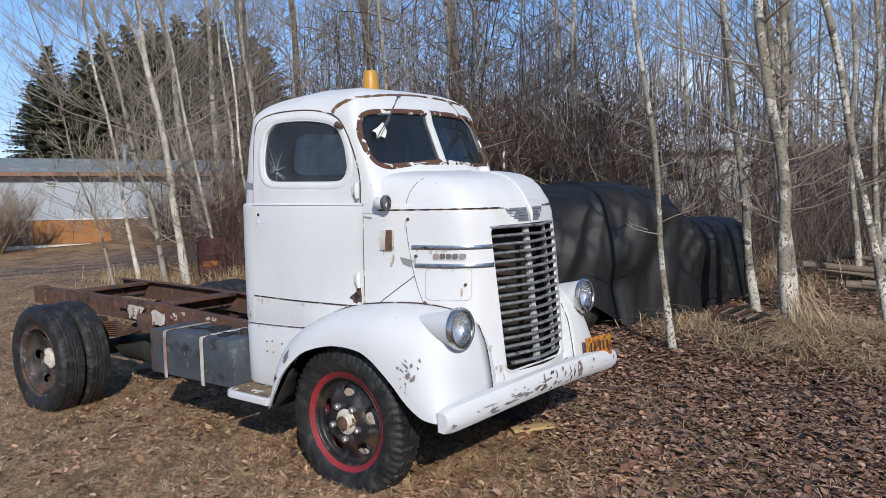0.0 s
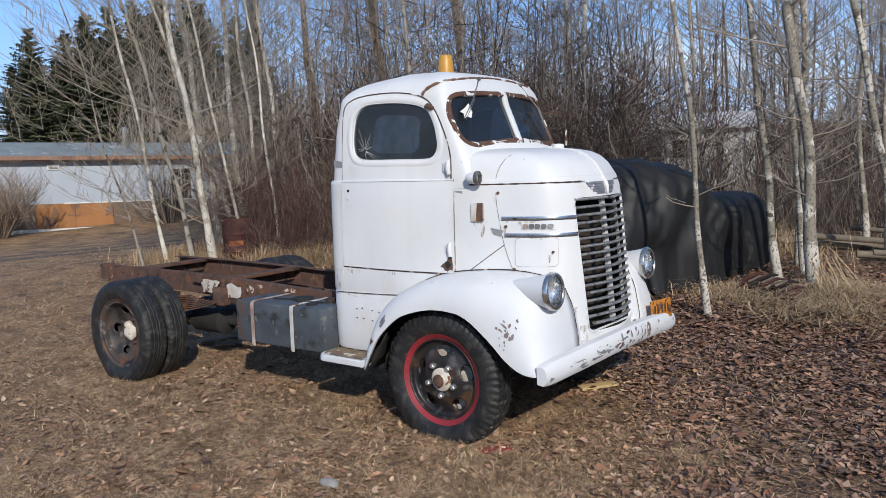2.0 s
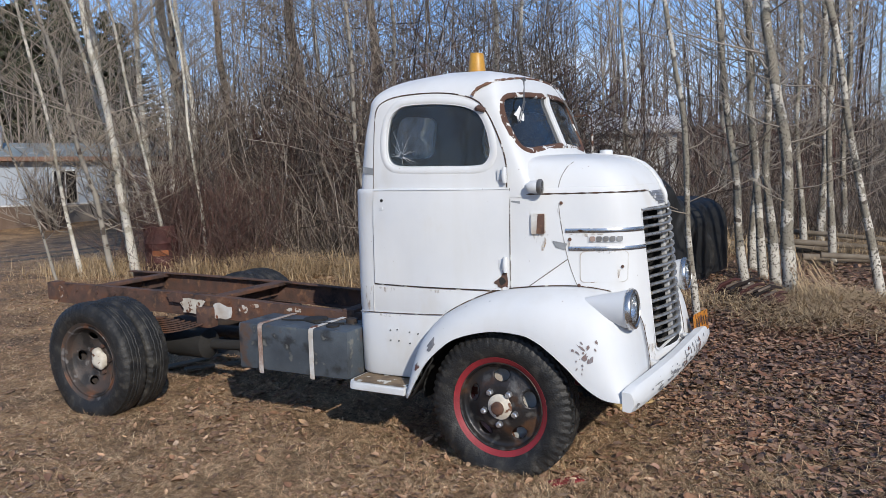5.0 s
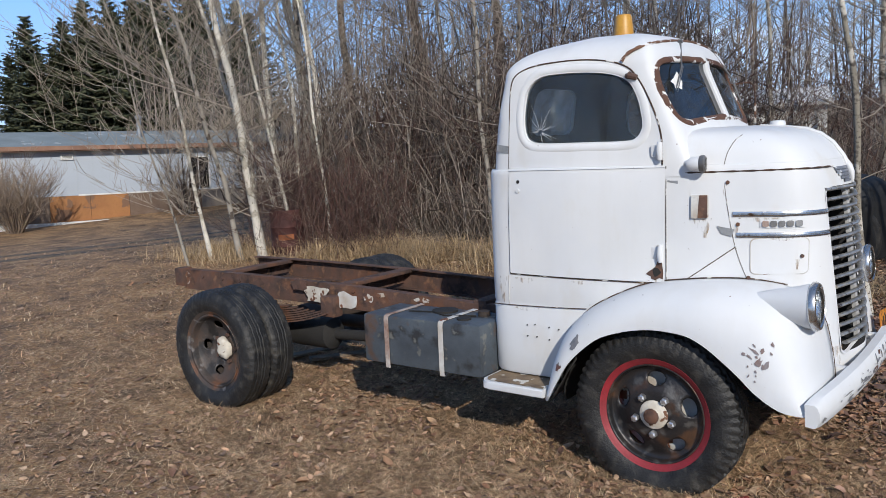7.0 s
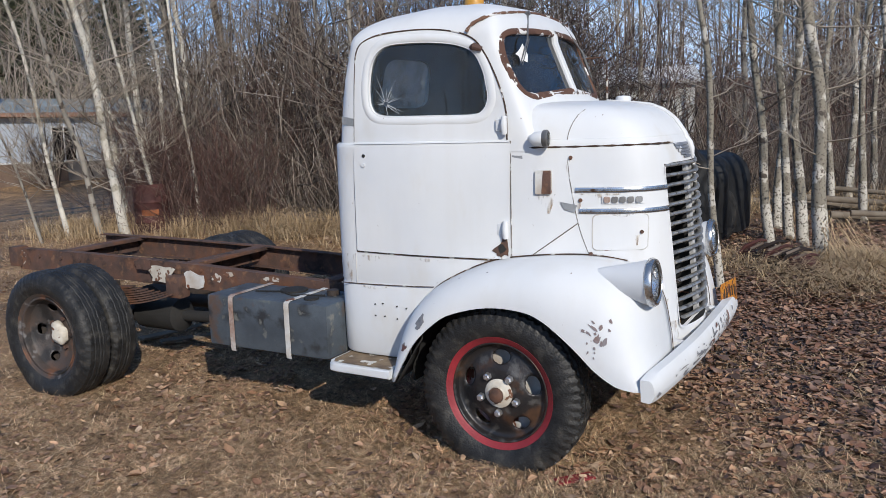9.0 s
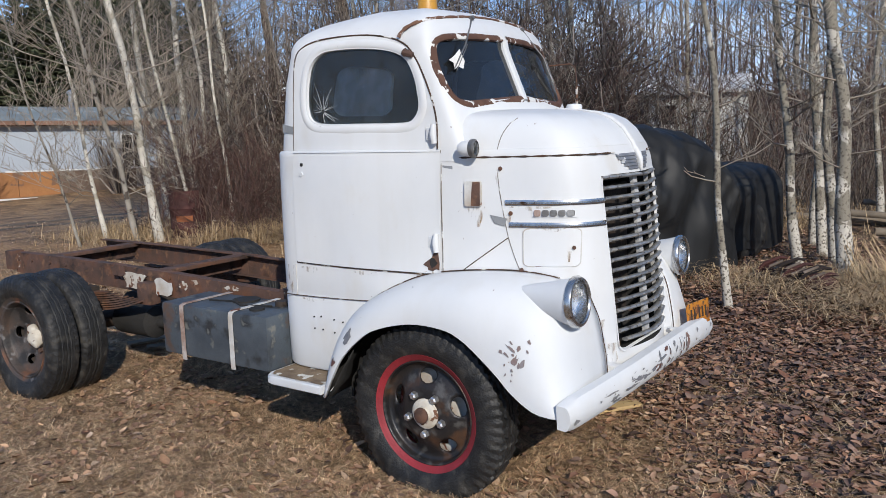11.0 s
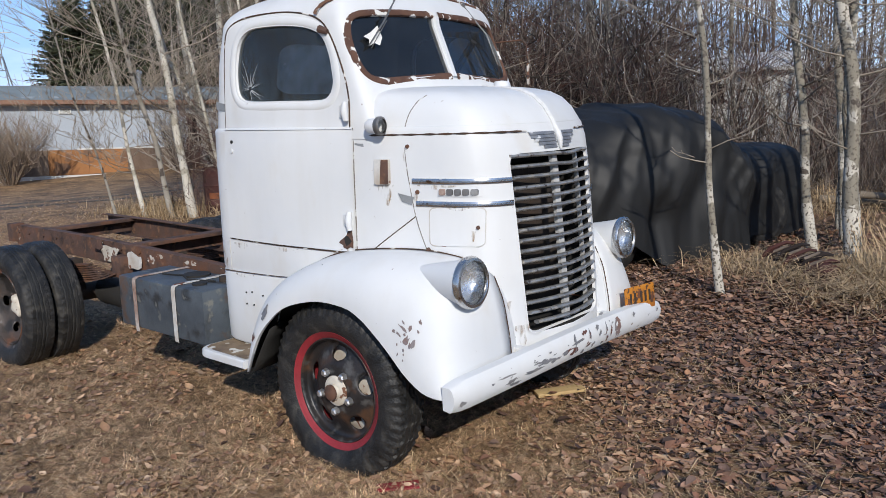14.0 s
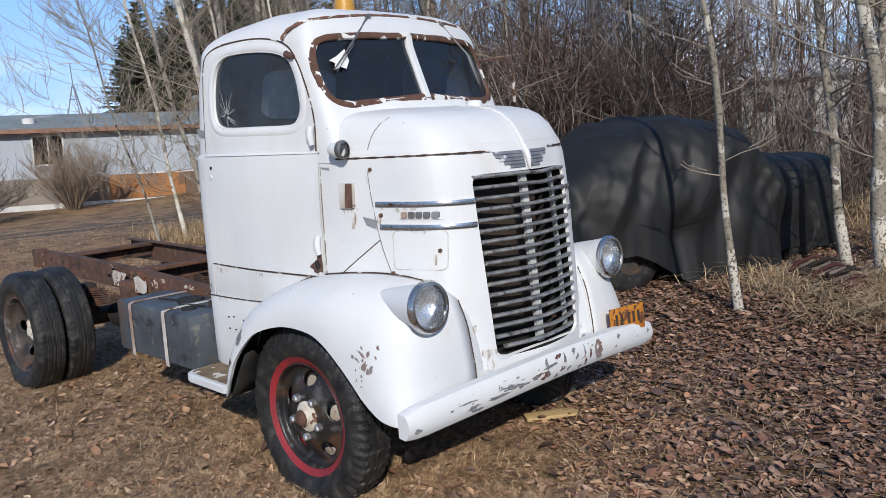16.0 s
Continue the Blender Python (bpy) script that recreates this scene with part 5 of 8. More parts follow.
    vs = sheet(bm, [[Q(r, a, k) for k in range(96)] for r, a in dish], close_u=True)

    def ell(v):
        dx, dz = v.co.x - x, v.co.z - hub_z
        r, t = math.hypot(dx, dz), math.atan2(dz, dx)
        d = (t - rot + math.pi / 5) % (2 * math.pi / 5) - math.pi / 5
        return math.hypot((r - hr) / hw, d * hr / hh), r, t, d

    dead = [fc for fc in bm.faces if sum(ell(v)[0] for v in fc.verts) / 4 < 1.0]
    bmesh.ops.delete(bm, geom=dead, context="FACES")
    for v in bm.verts:
        if v.is_boundary:
            e, r, t, d = ell(v)
            if 0.3 < e < 1.6:
                nr, nd = hr + (r - hr) / e, d / e
                v.co.x, v.co.z = x + nr * math.cos(t - d + nd), hub_z + nr * math.sin(t - d + nd)
    disc = part("wheel", bm, disc_mat, truck, "dark steel wheel with red rim" if kind == "front" else "grey rusty dual wheel")
    sm = disc.modifiers.new("thick", "SOLIDIFY")
    sm.thickness, sm.offset = 0.008, 0
    part("tyre", tyre_me, M_tyre, disc, "worn black tyre, slack at the ground")
    bm = bmesh.new()
    ringp = [(0.258, 0.010), (0.260, 0.052), (0.263, 0.064), (0.268, 0.070), (0.292, 0.080), (0.300, 0.086), (0.303, 0.080), (0.296, 0.070), (0.27, 0.055), (0.262, 0.0), (0.285, -0.07)]
    sheet(bm, [[Q(r, a, k) for k in range(96)] for r, a in ringp], close_u=True)
    part("rim", bm, rim_mat, disc, "red painted rim" if rim_mat == M_red else "")
    bm = bmesh.new()
    turned(bm, [(0.25, -0.06), (0.20, -0.03 if kind == "front" else -0.10), (0.0005, -0.03 if kind == "front" else -0.10)], 32, Matrix.Translation((x, yo, hub_z)) @ Matrix.Diagonal((1, s, 1, 1)))
    part("brake_drum", bm, M_strap if kind == "front" else M_under, disc, "chalky brake drum")
    if faced > 0:
        if kind == "front":
            for k in range(5):
                t = rot + 2 * math.pi * (k + 0.5) / 5
                c = Vector((x + 0.104 * math.cos(t), yo + s * 0.066, hub_z + 0.104 * math.sin(t)))
                bm = bmesh.new()
                tube(bm, [c, c + Vector((0, s * 0.012, 0)), c + Vector((0, s * 0.030, 0)), c + Vector((0, s * 0.036, 0))], [0.022, 0.021, 0.019, 0.012], 6)
                part("wheel_nut", bm, M_nut, disc, "shiny wheel nut", 20)
            bm = bmesh.new()
            turned(bm, [(0.078, 0.066), (0.076, 0.078), (0.066, 0.086), (0.042, 0.09), (0.04, 0.105)], 24, Matrix.Translation((x, yo, hub_z)) @ Matrix.Diagonal((1, s, 1, 1)))
            part("hub", bm, M_hub, disc, "cream painted hub")
            bm = bmesh.new()
            turned(bm, [(0.041, 0.08), (0.040, 0.115), (0.030, 0.124), (0.0005, 0.126)], 12, Matrix.Translation((x, yo, hub_z)) @ Matrix.Diagonal((1, s, 1, 1)))
            part("hub_cap", bm, M_rust, disc, "rusty hub cap")
        else:
            bm = bmesh.new()
            turned(bm, [(0.088, -0.05), (0.084, -0.035), (0.060, -0.028), (0.050, -0.024), (0.0005, -0.022)], 24, Matrix.Translation((x, yo, hub_z)) @ Matrix.Diagonal((1, s, 1, 1)))
            part("hub_drum", bm, M_under, disc, "rusty hub drum")
            bm = bmesh.new()
            bmesh.ops.create_icosphere(bm, subdivisions=3, radius=0.078, matrix=Matrix.Translation((x, yo - s * 0.022, hub_z)) @ Matrix.Diagonal((1, 0.55, 1, 1)))
            for v in bm.verts:
                v.co += (v.co - Vector((x, yo - s * 0.022, hub_z))) * 0.35 * noise.noise(v.co * 22)
            part("hub_plug", bm, M_hub, disc, "lumpy cream rag over the hub")
            for k in range(5):
                t = 2 * math.pi * k / 5
                c = Vector((x + 0.105 * math.cos(t), yo - s * 0.050, hub_z + 0.105 * math.sin(t)))
                bm = bmesh.new()
                tube(bm, [c, c + Vector((0, s * 0.026, 0))], 0.017, 6)
                part("wheel_nut", bm, M_rust, disc, "", 20)


for s in (-1, 1):
    wheel(0.0, s * 0.775, 0.375, s, "front", M_disc, M_red, 1, 1 if s < 0 else 2)
    wheel(-3.32, s * 0.958, 0.372, s, "rear", M_rearwheel, M_rearwheel, 1, 3 if s < 0 else 4)
    wheel(-3.32, s * 0.740, 0.372, s, "rear", M_rearwheel, M_rearwheel, -1, 5)


# rust stains running down the paint
def streak(surface, x, z, w, ln, seed):
    rng = random.Random(seed)
    bm = bmesh.new()
    rows = []
    for k in range(6):
        t = k / 5
        ww = w * (1 - 0.75 * t) * rng.uniform(0.8, 1.15)
        rows.append([surface(x + dx * ww, z - ln * t) for dx in (-1, -0.3, 0.3, 1)])
    sheet(bm, rows)
    part("rust_stain", bm, M_streak, truck, "brown rust stain on white paint", 60)


for k, (x, z, w, ln) in enumerate(((-0.955, 1.036, 0.03, 0.16), (-0.80, 1.034, 0.08, 0.03), (-0.10, 1.04, 0.09, 0.04), (-0.03, 1.07, 0.035, 0.05), (-0.45, 1.034, 0.10, 0.02), (-0.80, 0.862, 0.10, 0.02))):
    streak(side(-1, 0.0145 if z > 1.05 else 0.0075), x, z, w, ln, k)
for k, (x, z, w, ln) in enumerate(((0.20, 1.384, 0.03, 0.10), (0.16, 1.384, 0.02, 0.05), (0.29, 1.555, 0.012, 0.06), (0.345, 1.345, 0.012, 0.06), (0.388, 1.07, 0.02, 0.04), (0.45, 1.386, 0.10, 0.02), (0.55, 1.288, 0.08, 0.02), (0.62, 1.175, 0.012, 0.05)        )):
    streak(side(-1, 0.0055), x, z, w, ln, 20 + k)
for k, (y, z, w, ln) in enumerate(((-0.36, 0.72, 0.04, 0.10), (0.36, 1.45, 0.02, 0.2), (-0.42, 0.84, 0.014, 0.08), (0.39, 0.9, 0.02, 0.25))):
    streak(lambda a, b: Vector((nose_x(a, b) + 0.012, a, b)), y, z, w, ln, 40 + k)

# ---- ground ----
def smooth(a, b, v):
    t = min(max((v - a) / (b - a), 0), 1)
    return t * t * (3 - 2 * t)


def ground_z(x, y):
    d = -0.93 * x + 0.36 * y
    z = -0.5 * smooth(15, 27, d)
    z += 0.16 * math.exp(-(((x + 2.35) / 0.9) ** 2 + ((y - 8.0) / 0.8) ** 2))
    near = max(0, 1 - math.hypot(x + 4, y - 4) / 40)
    z += near * (0.018 * noise.noise(Vector((x * 0.9, y * 0.9, 0))) + 0.008 * noise.noise(Vector((x * 4, y * 4, 3))))
    return z


M_ground = mat("leafy_soil", (0.15, 0.089, 0.054), (0.24, 0.15, 0.088), 0.55, 0.95, 0, 0.4, 34,
               [((0.045, 0.03, 0.022), 2.2, 0.57, 0.9), ((0.27, 0.18, 0.10), 7.0, 0.56, 0.9), ((0.33, 0.25, 0.165), 42.0, 0.57, 0.9), ((0.035, 0.025, 0.018), 33.0, 0.60, 0.9), ((0.085, 0.075, 0.036), 1.4, 0.64, 0.9)], edge=0.16)
M_road = mat("bare_track_soil", (0.11, 0.078, 0.044), (0.16, 0.115, 0.066), 0.8, 0.95, 0, 0.5, 20, ((0.06, 0.048, 0.036), 3.0, 0.56, 0.9))
# paler dry lawn towards the house
nt = M_ground.node_tree
gco, gse = nt.nodes.new("ShaderNodeTexCoord"), nt.nodes.new("ShaderNodeSeparateXYZ")
gno, gad = nt.nodes.new("ShaderNodeTexNoise"), nt.nodes.new("ShaderNodeMath")
gno.inputs["Scale"].default_value, gno.inputs["Detail"].default_value = 0.6, 6
gmu = nt.nodes.new("ShaderNodeMath")
gmu.operation, gmu.inputs[1].default_value = "MULTIPLY", 8.0
gmr, gmx = nt.nodes.new("ShaderNodeMapRange"), nt.nodes.new("ShaderNodeMixRGB")
gmr.inputs[1].default_value, gmr.inputs[2].default_value, gmr.inputs[3].default_value, gmr.inputs[4].default_value = 1.0, -5.5, 0.0, 0.75
# dark lawn tones: green-brown grass, and tree shadow put into the colour
gn2, gra = nt.nodes.new("ShaderNodeTexNoise"), nt.nodes.new("ShaderNodeValToRGB")
gn2.inputs["Scale"].default_value, gn2.inputs["Detail"].default_value, gn2.inputs["Roughness"].default_value = 2.6, 12, 0.78
gra.color_ramp.elements[0].position, gra.color_ramp.elements[0].color = 0.36, (0.095, 0.066, 0.03, 1)
gra.color_ramp.elements.new(0.47).color = (0.31, 0.21, 0.10, 1)
gra.color_ramp.elements[2].position, gra.color_ramp.elements[2].color = 0.62, (0.74, 0.49, 0.25, 1)
bsdf = nt.nodes["Principled BSDF"]
old = bsdf.inputs["Base Color"].links[0].from_socket
for a, b in ((gco.outputs["Object"], gse.inputs[0]), (gco.outputs["Object"], gno.inputs["Vector"]), (gco.outputs["Object"], gn2.inputs["Vector"]), (gno.outputs[0], gmu.inputs[0]), (gmu.outputs[0], gad.inputs[0]), (gse.outputs[0], gad.inputs[1]),
             (gad.outputs[0], gmr.inputs[0]), (gmr.outputs[0], gmx.inputs[0]), (old, gmx.inputs[1]), (gn2.outputs[0], gra.inputs[0]), (gra.outputs[0], gmx.inputs[2]), (gmx.outputs[0], bsdf.inputs["Base Color"])):
    nt.links.new(a, b)
# patches of straw, rust-brown leaves and dark soil, broken up by fine flecks
src = bsdf.inputs["Base Color"].links[0].from_socket
pno, pra, pmx = nt.nodes.new("ShaderNodeTexNoise"), nt.nodes.new("ShaderNodeValToRGB"), nt.nodes.new("ShaderNodeMixRGB")
pno.inputs["Scale"].default_value, pno.inputs["Detail"].default_value, pno.inputs["Roughness"].default_value = 1.5, 10, 0.72
pra.color_ramp.elements[0].position, pra.color_ramp.elements[0].color = 0.37, (0.15, 0.098, 0.056, 1)
pra.color_ramp.elements[1].position, pra.color_ramp.elements[1].color = 0.62, (0.74, 0.55, 0.31, 1)
pra.color_ramp.elements.new(0.45).color = (0.36, 0.245, 0.135, 1)
pra.color_ramp.elements.new(0.54).color = (0.58, 0.39, 0.20, 1)
pse, psy, pad, pan, pmr, pms = (nt.nodes.new("ShaderNode" + k) for k in ("SeparateXYZ", "Math", "Math", "Math", "MapRange", "Math"))
psy.operation, psy.inputs[1].default_value = "MULTIPLY", 0.35
pms.operation, pms.inputs[1].default_value = "MULTIPLY", 3.0
pmr.inputs[1].default_value, pmr.inputs[2].default_value, pmr.inputs[3].default_value, pmr.inputs[4].default_value = 1.3, -0.4, 0.12, 0.82
for a, b in ((gco.outputs["Object"], pse.inputs[0]), (pse.outputs[1], psy.inputs[0]), (pse.outputs[0], pad.inputs[0]), (psy.outputs[0], pad.inputs[1]), (gno.outputs[0], pms.inputs[0]), (pad.outputs[0], pan.inputs[0]), (pms.outputs[0], pan.inputs[1]),
             (pan.outputs[0], pmr.inputs[0]), (pmr.outputs[0], pmx.inputs[0])):
    nt.links.new(a, b)
for a, b in ((gco.outputs["Object"], pno.inputs["Vector"]), (pno.outputs[0], pra.inputs[0]), (src, pmx.inputs[1]), (pra.outputs[0], pmx.inputs[2])):
    nt.links.new(a, b)
src = pmx.outputs[0]
for scale, most in ((38.0, 0.85), (85.0, 0.55)):
    fno, fad, fvo, fse, fra, fmx = (nt.nodes.new("ShaderNode" + k) for k in ("TexNoise", "VectorMath", "TexVoronoi", "SeparateColor", "ValToRGB", "MixRGB"))
    fno.inputs["Scale"].default_value, fno.inputs["Detail"].default_value = scale * 0.8, 4
    fsc = nt.nodes.new("ShaderNodeVectorMath")
    fsc.operation = "SCALE"
    fsc.inputs["Scale"].default_value = 1.1 / scale
    fvo.inputs["Scale"].default_value = scale
    tones = ((0.0, (0.16, 0.14, 0.13)), (0.2, (0.62, 0.52, 0.46)), (0.4, (0.36, 0.31, 0.28)), (0.6, (0.88, 0.84, 0.78)), (0.8, (0.58, 0.44, 0.36)), (1.0, (1.0, 1.0, 1.0)))
    fra.color_ramp.elements[0].color, fra.color_ramp.elements[1].color = (*tones[0][1], 1), (*tones[-1][1], 1)
    for p, c in tones[1:-1]:
        fra.color_ramp.elements.new(p).color = (*c, 1)
    fmx.blend_type = "MULTIPLY"
    fmx.inputs[0].default_value = most
    for a, b in ((gco.outputs["Object"], fno.inputs["Vector"]), (fno.outputs["Color"], fsc.inputs[0]), (gco.outputs["Object"], fad.inputs[0]), (fsc.outputs[0], fad.inputs[1]), (fad.outputs[0], fvo.inputs["Vector"]),
                 (fvo.outputs["Color"], fse.inputs[0]), (fse.outputs[0], fra.inputs[0]), (src, fmx.inputs[1]), (fra.outputs[0], fmx.inputs[2])):
        nt.links.new(a, b)
    src = fmx.outputs[0]
nt.links.new(src, bsdf.inputs["Base Color"])
bm = bmesh.new()
axis_x = np.r_[-600, -300, -150, -90, -60, np.arange(-46, -14, 1.0), np.arange(-14, 6, 0.22), np.arange(6, 20, 1.5), 30, 60, 150, 300, 600]
axis_y = np.r_[-600, -300, -150, -60, -30, np.arange(-12, -1, 1.0), np.arange(-1, 14, 0.22), np.arange(14, 36, 1.0), 45, 60, 90, 150, 300, 600]
sheet(bm, [[(float(x), float(y), ground_z(x, y)) for x in axis_x] for y in axis_y])
solid("ground", bm, M_ground, "brown leaf-strewn dead grass and soil", "ground", kind="structure", smooth=180)
# vehicle track past the house
bm = bmesh.new()
path = spline([(-22.5, -4), (-20.6, 2), (-18.6, 6.2), (-17.0, 9.5), (-16.6, 13)], 40)
for off in (-0.75, 0.75):
    rows = []
    for i, p in enumerate(path):
        d = path[min(i + 1, 39)] - path[max(i - 1, 0)]
        nn = np.array([-d[1], d[0]]) / np.hypot(*d)
        rows.append([(*(p + nn * (off + w * (1 + 0.2 * math.sin(i * 0.9)))), ground_z(*(p + nn * (off + w))) + e) for w, e in ((-0.30, 0.002), (-0.15, 0.008), (0.15, 0.008), (0.30, 0.002))])
    sheet(bm, rows)
solid("road", bm, M_road, "two bare soil wheel ruts through grass", "track", kind="structure", smooth=180)


# ---- fast joined meshes: lists of points and faces ----
class Heap:
    def __init__(self):
        self.v, self.f = [], []

    def stick(self, pts, rs, n=3):
        """A thin tapered stick along pts."""
        b = len(self.v)
        d = (pts[-1] - pts[0]).normalized()
        a = d.orthogonal().normalized()
        c = d.cross(a)
        for p, r in zip(pts, rs):
            for k in range(n):
                t = 2 * math.pi * k / n
                self.v.append(p + (a * math.cos(t) + c * math.sin(t)) * r)
        for i in range(len(pts) - 1):
            for k in range(n):
                self.f.append((b + i * n + k, b + i * n + (k + 1) % n, b + (i + 1) * n + (k + 1) % n, b + (i + 1) * n + k))
        self.f.append(tuple(b + (len(pts) - 1) * n + k for k in range(n)))

    def poly(self, pts):
        b = len(self.v)
        self.v.extend(pts)
        self.f.append(tuple(range(b, b + len(pts))))

    def strip(self, pairs):
        b = len(self.v)
        for p, q in pairs:
            self.v += [p, q]
        for i in range(len(pairs) - 1):
            self.f.append((b + 2 * i, b + 2 * i + 1, b + 2 * i + 3, b + 2 * i + 2))

    def mesh(self, name, material, smooth_all=True):
        me = bpy.data.meshes.new(name)
        me.from_pydata([tuple(p) for p in self.v], [], self.f)
        if smooth_all:
            me.polygons.foreach_set("use_smooth", [True] * len(me.polygons))
        me.materials.append(material)
        me.update()
        return me


def place(name, me, label, category, m=None, group="", kind="", parent=None):
    ob = new(name, me)
    if parent:
        ob.parent = parent
    if m is not None:
        ob.matrix_world = m
    return tagged(ob, label, category, group, kind)


# ---- trees ----
M_bark = mat("pale_aspen_bark", (0.56, 0.52, 0.45), (0.42, 0.385, 0.325), 3.5, 0.85, 0, 0.6, 50, [((0.23, 0.205, 0.16), 3.2, 0.50, 0.9), ((0.08, 0.064, 0.052), 11.0, 0.63, 0.9), ((0.13, 0.11, 0.088), 40.0, 0.57, 0.9)], vary=0.12)
M_bark_w = mat("white_aspen_bark", (0.64, 0.60, 0.52), (0.50, 0.465, 0.40), 3.5, 0.85, 0, 0.6, 50, [((0.34, 0.31, 0.25), 3.2, 0.56, 0.9), ((0.10, 0.08, 0.065), 11.0, 0.68, 0.9), ((0.20, 0.175, 0.14), 40.0, 0.62, 0.9)], vary=0.12)
M_bark_r = mat("rough_grey_bark", (0.33, 0.30, 0.255), (0.24, 0.215, 0.18), 5, 0.9, 0, 0.7, 45, ((0.07, 0.055, 0.045), 7.0, 0.60, 0.9), vary=0.15)
M_bark_b = mat("rough_brown_bark", (0.26, 0.195, 0.145), (0.17, 0.13, 0.10), 5, 0.9, 0, 0.7, 45, ((0.06, 0.045, 0.035), 7.0, 0.58, 0.9))
M_twig = mat("grey_brown_twigs", (0.135, 0.098, 0.075), (0.10, 0.07, 0.056), 3, 0.9, 0, 0.1, 40, vary=0.25)
M_twig_red = mat("reddish_twigs", (0.125, 0.06, 0.05), (0.085, 0.048, 0.04), 3, 0.9, 0, 0.1, 40, vary=0.25)
M_twig_pale = mat("pale_bare_twigs", (0.37, 0.32, 0.26), (0.23, 0.19, 0.15), 3, 0.9, 0, 0.1, 40, vary=0.2)
for m_, tones in ((M_twig, [(0.020, 0.015, 0.013), (0.26, 0.20, 0.16), (0.045, 0.033, 0.028), (0.42, 0.36, 0.30), (0.026, 0.02, 0.017), (0.31, 0.25, 0.205), (0.07, 0.051, 0.042), (0.13, 0.098, 0.079)]), (M_twig_red, [(0.042, 0.021, 0.018), (0.13, 0.062, 0.050), (0.075, 0.038, 0.032), (0.19, 0.125, 0.098), (0.03, 0.017, 0.015)])):
    island_tones(m_, tones)


def rand_dir(rng, up):
    a = rng.uniform(0, 2 * math.pi)
    e = math.atan(up * rng.uniform(0.5, 1.5))
    return Vector((math.cos(a) * math.cos(e), math.sin(a) * math.cos(e), math.sin(e)))


def branch(h, rng, p, d, ln, r, depth, sides=3, thin=0.0036):
    """A branch that bends upward, with twigs along it."""
    p1 = p + d * ln * 0.35 + Vector((0, 0, 0.03 * ln))
    p2 = p + d * ln * 0.7 + Vector((rng.uniform(-0.06, 0.06) * ln, rng.uniform(-0.06, 0.06) * ln, 0.10 * ln))
    p3 = p + d * ln + Vector((rng.uniform(-0.1, 0.1) * ln, rng.uniform(-0.1, 0.1) * ln, 0.22 * ln))
    r = max(r, thin)
    j = 0.05 * ln
    p1 += Vector((rng.uniform(-j, j), rng.uniform(-j, j), rng.uniform(-j, j)))
    h.stick([p, p1, p2, p3], [r, r * 0.85, r * 0.7, r * 0.45], sides)
    if depth:
        for _ in range(rng.randint(2, 4) if depth == 1 else rng.randint(4, 6)):
            t = rng.uniform(0.25, 0.95)
            q = p.lerp(p3, t) + Vector((0, 0, 0.02 * ln))
            dd = (d + rand_dir(rng, 0.5) * 1.1).normalized()
            branch(h, rng, q, dd, ln * rng.uniform(0.3, 0.6), r * 0.55, depth - 1, 3, thin)


def tree(name, base, lean, r, height, seed, label, bark, limbs=26, limb_len=1.3, start=1.3, depth=1, rough_foot=False, group="bare trees"):
    rng = random.Random(seed)
    z0 = ground_z(base[0], base[1])
    root = thing(name, label, "tree", Matrix.Translation((base[0], base[1], z0)), group)
    n = 16
    pts, rs = [], []
    wob = [rng.uniform(-1, 1) for _ in range(4)]
    for i in range(n):
        t = i / (n - 1)
        z = -0.1 + height * t
        wx = (0.04 * math.sin(z * 0.9 + wob[0] * 3) + 0.03 * math.sin(z * 2.7 + wob[1] * 3)) * min(1, z)
        wy = (0.04 * math.sin(z * 0.8 + wob[2] * 3) + 0.03 * math.sin(z * 2.4 + wob[3] * 3)) * min(1, z)
        pts.append(Vector((lean[0] * z + wx, lean[1] * z + wy, z)))
        rs.append(r * (1.02 - 0.80 * t) * (1 + (0.45 if i == 0 else 0.12 if i == 1 else 0)))
    bm = bmesh.new()
    fine_pts = [Vector(p) for p in spline([tuple(p) for p in pts], 60)]
    tube(bm, fine_pts, [float(np.interp(k / 59, np.linspace(0, 1, n), rs)) for k in range(60)], 10)
    for v in bm.verts:
        d = Vector((v.co.x, v.co.y, 0)) - Vector((lean[0] * v.co.z, lean[1] * v.co.z, 0))
        v.co += d * 0.18 * noise.noise(Vector((v.co.x * 9, v.co.y * 9, v.co.z * 5)))
    part("trunk", bm, bark, root)
    h = Heap()
    for k in range(limbs):
        z = start + (height * 0.97 - start) * (k + rng.random()) / limbs
        i = min(int((z + 0.1) / height * (n - 1)), n - 2)
        t = (z + 0.1) / height * (n - 1) - i
        p = pts[i].lerp(pts[i + 1], t)
        rr = rs[i] * (1 - t) + rs[i + 1] * t
        d = rand_dir(rng, 0.2 if z < 3 else 0.5)
        ln = limb_len * rng.uniform(0.5, 1.3) * (0.55 if z < 2.2 else 1.0)
        branch(h, rng, p, d, ln, min(rr * 0.26, 0.012) * rng.uniform(0.45, 1.3), depth, 3, 0.0044)
    place("crown", h.mesh("crown", M_twig_pale), "bare twigs", "", parent=root)
    return root


ASPEN = "slender bare aspen with pale grey scarred bark"
